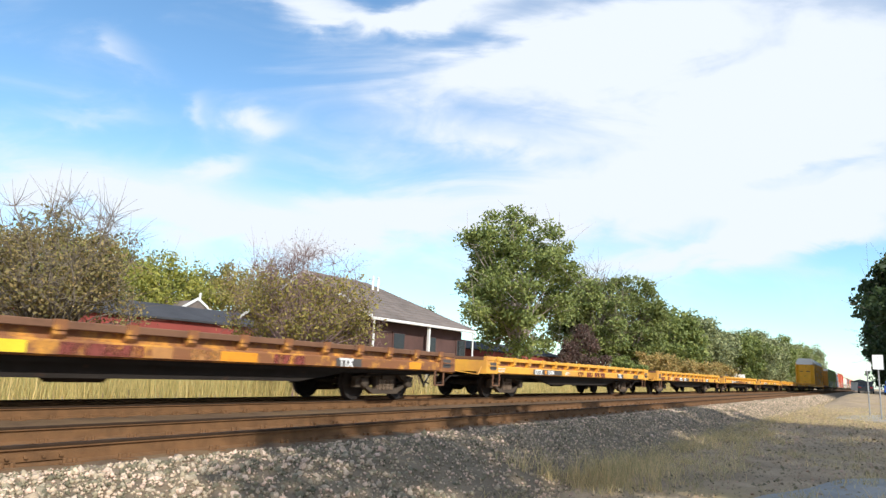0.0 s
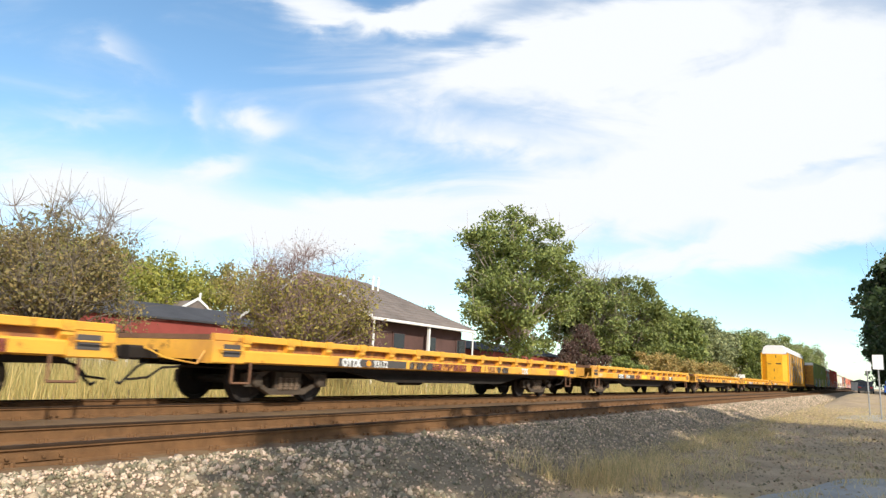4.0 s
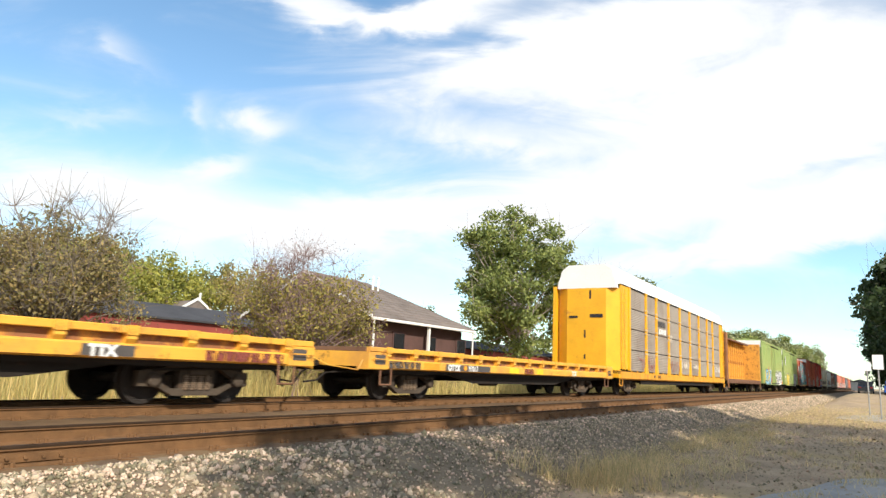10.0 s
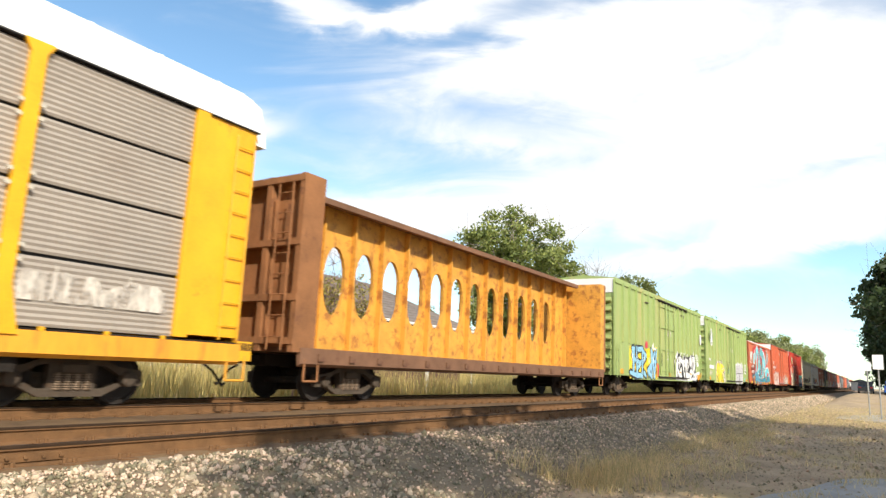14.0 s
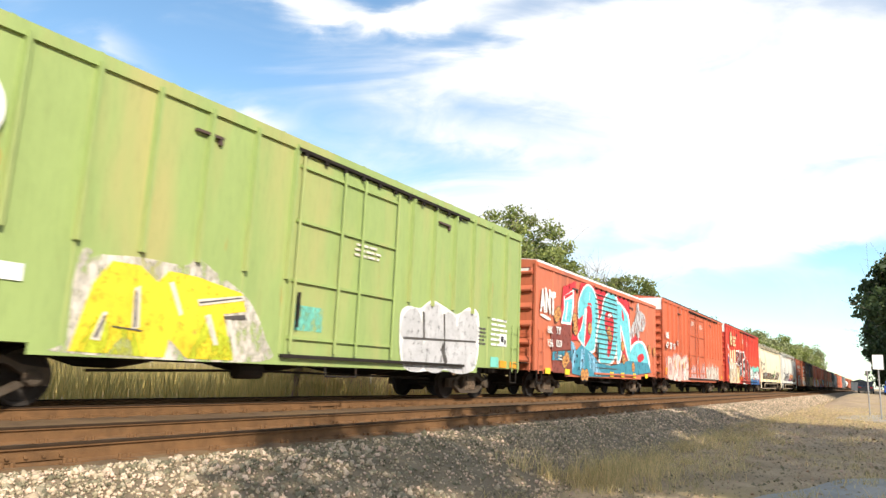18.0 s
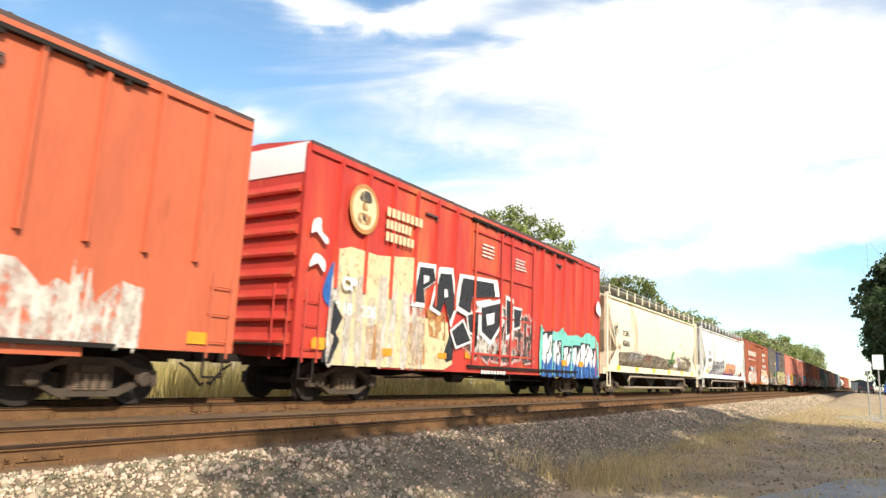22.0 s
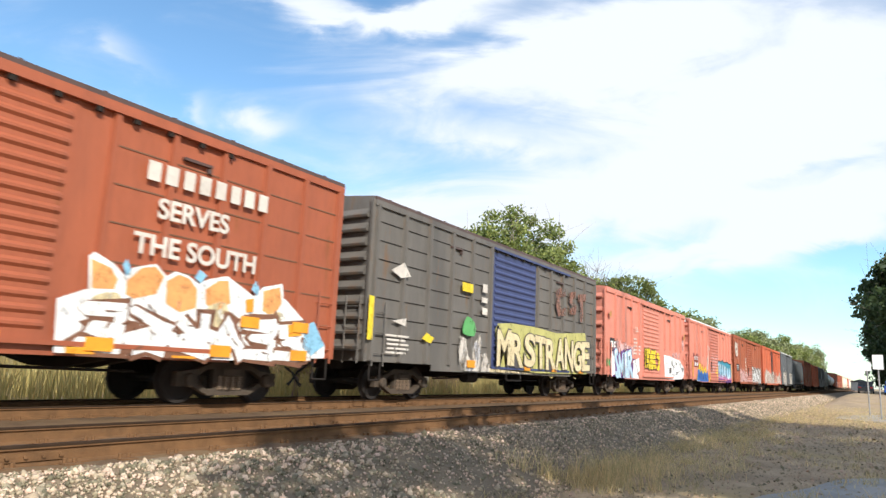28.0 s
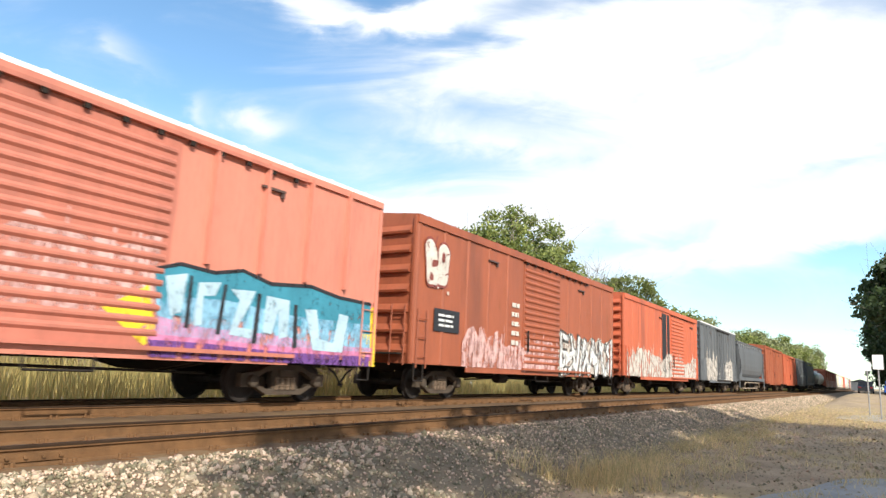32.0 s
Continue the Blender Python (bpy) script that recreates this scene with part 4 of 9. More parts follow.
def boxcar(name, label, s0, s1, paint, eave=4.7, sill=0.92, posts=0, door=(0.5, 3.0), door_kind="ribbed", door_paint=None, thin_ribs=False,
           end_ribs=6, roof_paint=None, end_top=None, wide=1.58, post_deep=0.03, panel=0, drop=0.0, detail=True):
    """A boxcar. door: middle along the side as a share of its length from the leading end, and width."""
    car, h = new_car(name, label, "boxcar", s0, s1)
    x = wide
    MID[car.name] = (s0 + s1) / 2
    body = Shape().prism([(-x, sill), (x, sill), (x, eave - 0.06), (-x, eave - 0.06)], -h + 0.02, h - 0.02, "y")
    part("body", body, paint, car)
    roof = part("roof", Shape().prism([(-x - 0.05, eave - 0.06), (x + 0.05, eave - 0.06), (x + 0.05, eave + 0.02), (0, eave + 0.18), (-x - 0.05, eave + 0.02)], -h, h, "y"), roof_paint or paint, car)
    rib = Shape().prism([(-x, eave + 0.03), (0, eave + 0.2), (x, eave + 0.03), (x, eave + 0.06), (0, eave + 0.23), (-x, eave + 0.06)], -0.03, 0.03, "y").mesh("roof_rib", roof_paint or paint)
    n = int(2 * h / 1.2)
    if detail:
        for k in range(n):
            part("roof_rib", rib, None, roof, at=(0, -h + 0.6 + k * (2 * h - 1.2) / (n - 1), 0))
    # side sill
    for sd in (-1, 1):
        sill_ring = [(sd * x, sill + 0.02), (sd * (x + 0.015), sill + 0.02), (sd * (x + 0.015), sill - 0.16 - drop), (sd * (x - 0.03), sill - 0.16 - drop)]
        part("side_sill", Shape().prism(sill_ring, -h + 2.7, h - 2.7, "y"), paint, car)
    dy, dw = -h + 2 * h * door[0], door[1]
    # side posts
    if posts:
        p = Shape().prism([(x, -0.07), (x + post_deep, -0.045), (x + post_deep, 0.045), (x, 0.07)], sill + 0.02, eave - 0.16, "z").mesh("side_post", paint)
        for k in range(posts):
            y = -h + 0.12 + k * (2 * h - 0.24) / (posts - 1)
            if abs(y - dy) < dw / 2 + 0.05:
                continue
            part("side_post", p, None, car, at=(0, y, 0))
            part("side_post", p, None, car, at=pose(0, y, 0, 0, 0, 180))
    if panel:
        seam = Shape().prism([(x - 0.01, -0.03), (x + 0.016, -0.012), (x + 0.016, 0.012), (x - 0.01, 0.03)], sill + 0.02, 2.4, "z").prism([(x - 0.01, -0.055), (x + 0.10, -0.03), (x + 0.10, 0.03), (x - 0.01, 0.055)], 2.42, eave - 0.12, "z").mesh("panel_seam", paint)
        for k in range(1, panel):
            y = -h + k * 2 * h / panel
            if abs(y - dy) > dw / 2:
                part("panel_seam", seam, None, car, at=(0, y, 0))
    for k in (-1, 1):
        part("corner_post", Shape().box(x - 0.05, x + 0.02, k * h - 0.08, k * h + 0.03, sill, eave - 0.06), paint, car)
    part("top_chord", Shape().box(x - 0.01, x + 0.055, -h, h, eave - 0.2, eave - 0.06), paint, car)
    # door
    if dw:
        d = part("door", Shape().box(x - 0.02, x + 0.022, dy - dw / 2, dy + dw / 2, sill - drop + 0.02, eave - 0.28), door_paint or paint, car)
        if door_kind == "ribbed":
            gm = Shape().prism([(x + 0.02, -0.07), (x + 0.06, -0.02), (x + 0.06, 0.02), (x + 0.02, 0.07)], dy - dw / 2 + 0.1, dy + dw / 2 - 0.1, "y").mesh("door_rib", door_paint or paint)
            # thin ribs in dark paint stand in for the ribs' shadow lines
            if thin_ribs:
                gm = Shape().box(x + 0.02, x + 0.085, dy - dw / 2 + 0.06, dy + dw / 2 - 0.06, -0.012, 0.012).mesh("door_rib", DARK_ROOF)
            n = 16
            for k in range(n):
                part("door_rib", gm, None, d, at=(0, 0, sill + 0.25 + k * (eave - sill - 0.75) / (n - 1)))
        else:
            for f in (0.08, 0.36, 0.66, 0.94):
                part("door_rib", Shape().box(x + 0.015, x + 0.075, dy - dw / 2 + 0.05, dy + dw / 2 - 0.05, -0.03, 0.03), door_paint or paint, d, at=(0, 0, sill + 0.05 + f * (eave - sill - 0.33)))
            for yy in (dy - dw / 2 + 0.1, dy - 0.35, dy + 0.35, dy + dw / 2 - 0.1):
                part("lock_rod", Shape().tube((x + 0.10, yy, sill + 0.1), (x + 0.10, yy, eave - 0.32), 0.034), door_paint or paint, d)
        part("handle", Shape().box(x + 0.09, x + 0.13, dy - dw / 2 + 0.2, dy - dw / 2 + 0.26, 1.5, 2.2), STEEL_DARK, d)
        for z in (sill - 0.02, eave - 0.24):
            part("door_track", Shape().box(x + 0.0, x + 0.11, dy - dw / 2 - 0.1, min(dy + dw * 1.45, h - 0.2), z, z + 0.07), STEEL_DARK if door_kind == "plug" else (door_paint or paint), car)
        if detail:
            hang = Shape().box(x + 0.05, x + 0.10, -0.05, 0.05, eave - 0.32, eave - 0.2).mesh("track_hanger", STEEL_DARK)
            y = dy - dw / 2 + 0.15
            while y < min(dy + dw * 1.45, h - 0.3):
                part("track_hanger", hang, None, car, at=(0, y, 0))
                y += 0.62
            for yy in (dy - dw / 2 - 2.2, dy + dw / 2 + 2.1):
                part("roller_bracket", Shape().box(x, x + 0.08, yy - 0.30, yy + 0.28, eave - 0.62, eave - 0.57).box(x, x + 0.06, yy + 0.2, yy + 0.28, eave - 0.72, eave - 0.6), DARK_ROOF, car)
            part("sill_step", Shape().path([(x, dy - 0.5, sill - 0.14), (x + 0.03, dy - 0.5, sill - 0.36), (x + 0.03, dy + 0.5, sill - 0.36), (x, dy + 0.5, sill - 0.14)], 0.02), STEEL_DARK, car)
            part("brake_cylinder", Shape().turned([(-0.3, 0.0), (-0.3, 0.16), (0.3, 0.16), (0.3, 0.0)], 0.0, 12), STEEL_DARK, car, at=pose(1.0, -1.8, 0.62, 0, 0, 90))
            part("brake_rod", Shape().path([(0.8, -h + 4.0, 0.55), (0.9, -1.5, 0.62), (0.8, h - 4.0, 0.55)], 0.025), STEEL_DARK, car)
            for yy in (-h + 4.6, h - 4.6, -0.9, 2.4):
                part("cross_bearer", Shape().prism([(-1.5, 0.86), (1.5, 0.86), (1.5, 0.72), (0.5, 0.58), (-0.5, 0.58), (-1.5, 0.72)], yy - 0.06, yy + 0.06, "y"), STEEL_DARK, car)
    # corrugated ends
    ys = -h
    er = Shape().prism([(-0.0, -0.10), (-0.12, -0.085), (-0.14, -0.03), (-0.02, 0.14), (0.0, 0.14)], -x + 0.12, x - 0.12, "x").mesh("end_rib", paint)
    for k in (-1, 1):
        part("end_panel", Shape().prism([(-x, sill), (x, sill), (x, eave), (0, eave + 0.16), (-x, eave)], k * h - 0.03, k * h + 0.005, "y"), paint, car)
        for j in range(end_ribs):
            z = sill + 0.35 + j * (eave - sill - (1.35 if end_top else 0.75)) / max(1, end_ribs - 1)
            part("end_rib", er, None, car, at=pose(0, k * (h + 0.002), z, 0, 0, 0 if k < 0 else 180))
    if end_top:
        part("end_plate", Shape().box(-x + 0.02, x - 0.02, -h - 0.055, -h - 0.032, eave - 0.66, eave - 0.01), end_top, car)
    ladder(car, x + 0.02, -h + 0.35, sill - 0.05, 2.3, 0.42, paint)
    ladder(car, x + 0.02, h - 0.35, sill - 0.05, 2.3, 0.42, paint)
    ladder(car, x - 0.35, -h - 0.09, sill, 2.4, 0.42, paint, "x")
    for k in (-1, 1):
        part("step", Shape().path([(x, k * (h - 0.15), sill), (x, k * (h - 0.15), sill - 0.42), (x, k * (h - 0.55), sill - 0.42), (x, k * (h - 0.55), sill)], 0.02), STEEL_DARK, car)
    part("brake_step", Shape().box(-x + 0.3, x - 0.2, -h - 0.32, -h - 0.02, sill + 0.22, sill + 0.26), STEEL_DARK, car)
    running_gear(car, h, h - 2.2)
    return car, h


def flatcar(s0, s1, label, paint=None, deck=1.26, number="", seed=0):
    car, h = new_car("flatcar", label, "flatcar", s0, s1)
    x, p = 1.55, paint or YELLOW
    rnd = random.Random(seed)
    part("deck", Shape().box(-x + 0.06, x - 0.06, -h, h, deck - 0.11, deck - 0.02), DECK_BROWN, car, "worn steel and timber deck")
    for sd in (-1, 1):
        web = [(sd * (x - 0.14), deck - 0.11), (sd * (x - 0.09), deck - 0.11), (sd * (x - 0.07), 0.98), (sd * (x - 0.14), 0.98)]
        # rusty paint on yellow cars too: the recess's shade put into the colour
        part("side_web", Shape().prism(web, -h + 0.5, h - 0.5, "y"), YELLOW_RUSTY, car, "rusty recessed web, browner for the shade under the deck edge")
        sill = [(sd * (x - 0.16), 1.0), (sd * x, 0.99), (sd * (x + 0.02), 0.96), (sd * (x + 0.02), 0.78), (sd * (x - 0.05), 0.75), (sd * (x - 0.16), 0.75)]
        part("side_sill", Shape().prism(sill, -h + 0.5, h - 0.5, "y"), p, car)
        # the deck edge is a row of plates between the stake pockets
        for k in range(8):
            y0, y1 = -h + 0.02 + k * (2 * h - 0.04) / 8, -h + (k + 1) * (2 * h - 0.04) / 8
            part("deck_edge", Shape().box(sd * x - 0.06, sd * x + 0.05, y0, y1, deck - 0.115 - rnd.uniform(0, 0.012), deck + rnd.uniform(-0.012, 0.008), 0.012), DECK_BROWN if seed < 2 else p, car)
        fish = [(-h + 3.3, 0.77), (-h + 5.6, 0.44), (h - 5.6, 0.44), (h - 3.3, 0.77)]
        part("fish_belly", Shape().prism(fish, sd * 1.18 - 0.06, sd * 1.18 + 0.06, "x"), STEEL_DARK, car)
        part("floor_channel", Shape().box(sd * (x - 0.22) - 0.05, sd * (x - 0.22) + 0.05, -h + 0.6, h - 0.6, 0.66, 0.76), STEEL_DARK, car)
    pocket = Shape().prism([(x - 0.14, deck - 0.12), (x + 0.045, deck - 0.12), (x + 0.06, 1.06), (x + 0.0, 0.985), (x - 0.14, 0.985)], -0.085, 0.085, "y").box(x + 0.04, x + 0.072, -0.10, 0.10, deck - 0.14, deck + 0.012).mesh("stake_pocket", p)
    n = 15
    for k in range(n):
        y = -h + 0.75 + k * (2 * h - 1.5) / (n - 1)
        part("stake_pocket", pocket, None, car, at=(0, y, 0))
        part("stake_pocket", pocket, None, car, at=pose(0, y, 0, 0, 0, 180))
    for k in (-1, 1):
        y = k * h
        part("end_sill", Shape().box(-x, x, min(y, k * (h - 0.5)), max(y, k * (h - 0.5)), 0.80, deck - 0.118, 0.02), p, car)
        part("corner_plate", Shape().box(x - 0.3, x + 0.045, min(y, k * (h - 0.72)), max(y, k * (h - 0.72)), 0.74, deck - 0.12, 0.02), p, car)
        part("end_placard", Shape().box(x + 0.046, x + 0.052, k * (h - 0.42) - 0.19, k * (h - 0.42) + 0.19, 0.86, 1.08), ink("dark"), car)
        part("step", Shape().path([(x, k * (h - 0.5), 0.78), (x, k * (h - 0.5), 0.40), (x, k * (h - 0.92), 0.40), (x, k * (h - 0.92), 0.78)], 0.022), DECK_BROWN, car)
        part("grab_iron", Shape().path([(x + 0.05, k * (h - 0.14), 0.98), (x + 0.12, k * (h - 0.14), 0.98), (x + 0.12, k * (h - 0.6), 0.98), (x + 0.05, k * (h - 0.6), 0.98)], 0.014), p, car)
        part("uncoupling_lever", Shape().path([(x - 0.1, k * (h + 0.05), 0.95), (x - 0.14, k * (h + 0.16), 0.72), (0.55, k * (h + 0.18), 0.80), (0.1, k * (h + 0.3), 0.98)], 0.016), p, car)
        part("train_line", Shape().path([(x - 0.35, k * (h - 3.4), 0.60), (x - 0.4, k * (h - 1.2), 0.66), (0.6, k * (h - 0.2), 0.66), (0.4, k * (h + 0.12), 0.62), (0.34, k * (h + 0.34), 0.44), (0.3, k * (h + 0.7), 0.40)], 0.022), STEEL_DARK, car)
    part("air_reservoir", Shape().turned([(-0.5, 0.0), (-0.5, 0.15), (-0.44, 0.19), (0.44, 0.19), (0.5, 0.15), (0.5, 0.0)], 0.0, 14), STEEL_DARK, car, at=pose(0.85, -1.5, 0.55, 0, 0, 90))
    # number panels, repaint patches and dirt on the near sill
    xs = x + 0.024
    lay = lambda color, y0, y1, z0, z1, name="paint_patch", layer=0, worn=False: spray(car, color, [bar(y0, y1, z0, z1)], layer, xs, False, name, worn)
    if seed % 2 or seed < 3:
        lay("dark", h - 4.85, h - 4.0, 0.785, 0.955, "number_panel")
    words(car, "TTX", h - 4.75, 0.79, 0.23, "white", xs, 2, 0.014)
    if number:
        yb = -h + (4.9 if seed == 3 else 3.45)
        lay("dark", yb - 0.1, yb + 2.4, 0.785, 0.955, "number_panel")
        words(car, "OTTX", yb, 0.79, 0.225, "white", xs, 2, 0.014)
        spray(car, "orange", [[(yb + 0.92 + 0.09 * math.cos(a * 0.7), 0.87 + 0.07 * math.sin(a * 0.7)) for a in range(9)]], 2, xs, False, "reflector")
        words(car, number, yb + 1.1, 0.79, 0.215, "white", xs, 2, 0.014)
    taken = [(h - 5.6, h - 3.0)] + ([(yb - 0.2, yb + 2.5)] if number else [])
    free = lambda a, b: all(b < u or a > v for u, v in taken)
    y = -h + 0.8
    while y < h - 1.4:
        w = rnd.uniform(0.35, 1.1)
        if free(y, y + w):
            kind = rnd.random()
            if kind < 0.26:
                lay(rnd.choice(("yellow", "orange", "yellow", "tan")), y, y + w, 0.785, 0.955)
            elif kind < 0.26 + (0.6 if seed < 5 else 0.5):
                lay(rnd.choice(("brown", "dark", "tan", "brown")), y, y + w * 1.3, 0.783, 0.957, "rust_patch", 0, True)
            elif kind > 0.93:
                text_bars(car, "white", y, y + 0.5, 0.80, 0.94, 2, xs, 1)
        y += w + rnd.uniform(0.1, 0.7)
    running_gear(car, h, h - 2.4)
    return car, h


def autorack(s0, s1):
    car, h = new_car("autorack", "yellow bi-level autorack with grey corrugated side panels and white roof", "autorack", s0, s1)
    x = 1.55
    part("floor_frame", Shape().box(-x, x, -h, h, 0.98, 1.12), STEEL_DARK, car)
    for sd in (-1, 1):
        part("side_sill", Shape().prism([(sd * (x - 0.1), 1.09), (sd * (x + 0.03), 1.09), (sd * (x + 0.03), 0.78), (sd * (x - 0.05), 0.72), (sd * (x - 0.1), 0.78)], -h + 0.3, h - 0.3, "y"), YELLOW_SILL, car)
        part("under_sill", Shape().prism([(sd * (x - 0.25), 0.78), (sd * (x - 0.15), 0.78), (sd * (x - 0.15), 0.52), (sd * (x - 0.25), 0.52)], -h + 4, h - 4, "y"), STEEL_DARK, car)
    posts = (-8.5, -6.55, -3.95, -1.3, 1.3, 3.95, 6.55, 8.5)
    tiers = (1.12, 2.13, 3.13, 4.11, 5.08)
    for sd in (-1, 1):
        post = Shape().prism([(-0.27, 1.02), (0.27, 1.02), (0.11, 1.7), (0.11, 4.95), (0.22, 5.12), (-0.22, 5.12), (-0.11, 4.95), (-0.11, 1.7)], sd * x - 0.02, sd * x + 0.06, "x").mesh("post", YELLOW_CLEAN)
        for y in posts:
            p = part("post", post, None, car, at=(0, y, 0))
            if sd > 0:
                for z in tiers[1:4]:
                    for dy in (-0.15, 0.15):
                        for dz in (-0.1, 0.1):
                            part("bolt_lug", BOLT_LUG, None, p, at=(x + 0.03, dy, z + dz))
        edges = (-11.2,) + posts + (11.2,)
        for a, b in zip(edges, edges[1:]):
            for z0, z1 in zip(tiers, tiers[1:]):
                n = 11
                ring = []
                for k in range(n * 2 + 1):
                    z = z0 + 0.025 + (z1 - z0 - 0.05) * k / (n * 2)
                    ring.append((sd * (x - 0.03 + (0.016 if k % 2 else 0.0)), z))
                ring += [(sd * (x - 0.06), z1 - 0.025), (sd * (x - 0.06), z0 + 0.025)]
                part("side_panel", Shape().prism(ring, a + 0.02, b - 0.02, "y"), PANEL_GREY, car)
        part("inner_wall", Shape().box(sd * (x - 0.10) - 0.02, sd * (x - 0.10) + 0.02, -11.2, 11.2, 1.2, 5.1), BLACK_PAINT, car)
        # solid yellow ends of the sides
        for k in (-1, 1):
            y0, y1 = sorted((k * 11.22, k * (h - 0.35)))
            part("end_panel", Shape().box(sd * x - 0.06, sd * x + 0.0, y0, y1, 1.2, 5.1), YELLOW_CLEAN, car)
            part("corner_post", Shape().box(sd * x - 0.05, sd * x + 0.05, k * 11.3 - 0.13, k * 11.3 + 0.13, 1.15, 5.1), YELLOW_CLEAN, car)
    ring = [(-1.57, 5.10), (1.57, 5.10), (1.52, 5.24), (1.30, 5.82), (0.95, 6.06), (-0.95, 6.06), (-1.30, 5.82), (-1.52, 5.24)]
    roof = part("roof", Shape().prism(ring, -h + 0.3, h - 0.3, "y"), ROOF_WHITE, car, "white ribbed roof")
    seam = Shape()
    rr = [(a * 1.012, b + 0.012) for a, b in ring[1:7]]
    seam.prism(rr + [(a * 0.99, b - 0.01) for a, b in reversed(rr)], -0.025, 0.025, "y")
    seam = seam.mesh("roof_rib", ROOF_WHITE)
    for k in range(20):
        part("roof_rib", seam, None, roof, at=(0, -h + 0.9 + k * (2 * h - 1.8) / 19, 0))
    part("eave_channel", Shape().box(1.5, 1.6, -h + 0.3, h - 0.3, 5.088, 5.11), BLACK_PAINT, roof)
    for k in (-1, 1):
        # folding end doors: two flat middle leaves and angled wings
        y = k * (h - 0.03)
        leaf = part("end_door", Shape().prism([(-0.95, y), (0.0, y + k * 0.02), (0.95, y), (1.5, y - k * 0.32), (1.46, y - k * 0.38), (0.93, y - k * 0.07), (-0.93, y - k * 0.07), (-1.46, y - k * 0.38), (-1.5, y - k * 0.32)], 1.15, 4.9, "z"), YELLOW_CLEAN, car)
        part("end_door_cap", Shape().prism([(-1.45, 4.9), (1.45, 4.9), (1.4, 5.22), (1.22, 5.78), (0.9, 6.02), (-0.9, 6.02), (-1.22, 5.78), (-1.4, 5.22)], min(y, y - k * 0.3), max(y, y - k * 0.3), "y"), ROOF_WHITE, car)
        # black plates stand in for the dark see-through slots of the doors
        for xx, z, w, hh in ((-0.62, 3.55, 0.42, 0.10), (0.5, 3.6, 0.62, 0.16), (-0.05, 2.75, 0.07, 0.36), (-0.05, 1.7, 0.07, 0.2), (0.2, 4.6, 0.08, 0.4)):
            part("latch", Shape().box(xx - w / 2, xx + w / 2, y - 0.035, y + 0.05, z - hh / 2, z + hh / 2), BLACK_PAINT, leaf)
        part("end_sill", Shape().box(-x, x, min(k * h, k * (h - 0.4)), max(k * h, k * (h - 0.4)), 0.8, 1.15), YELLOW_CLEAN, car)
        ladder(car, x + 0.0, k * (h - 0.62), 1.2, 4.9, 0.40, YELLOW_CLEAN, "y", 9)
        part("guard_plate", Shape().box(-1.64, -1.5, k * (h - 0.10) - 0.14, k * (h - 0.10) + 0.14, 1.1, 5.0), YELLOW_CLEAN, car)
        part("step", Shape().path([(x, k * (h - 0.15), 0.9), (x, k * (h - 0.15), 0.45), (x, k * (h - 0.55), 0.45), (x, k * (h - 0.55), 0.9)], 0.022), YELLOW_SILL, car)
    gap = Shape().box(x + 0.005, x + 0.035, -0.04, 0.04, 1.09, 1.15).mesh("panel_clip", YELLOW_CLEAN)
    for k in range(24):
        part("panel_clip", gap, None, car, at=(0, -11 + k * 22 / 23, 0))
    running_gear(car, h, h - 3.0)
    return car, h


BOLT_LUG = Shape().tube((0, 0, 0), (0.05, 0, 0), 0.035, n=6).mesh("bolt_lug", mat("bolt_grey", (0.62, 0.58, 0.5), 0.6))
PANEL_GREY = mat("panel_grey", (0.36, 0.315, 0.27), 0.6, 0.15, dark=0.85, scale=0.9, grain=20, bump=0.1, stain=(0.27, 0.22, 0.18), stain_amount=0.3)
ROOF_WHITE = mat("roof_white", (0.78, 0.78, 0.77), 0.4, 0.0, dark=0.92, scale=0.7, grain=15, bump=0.05)


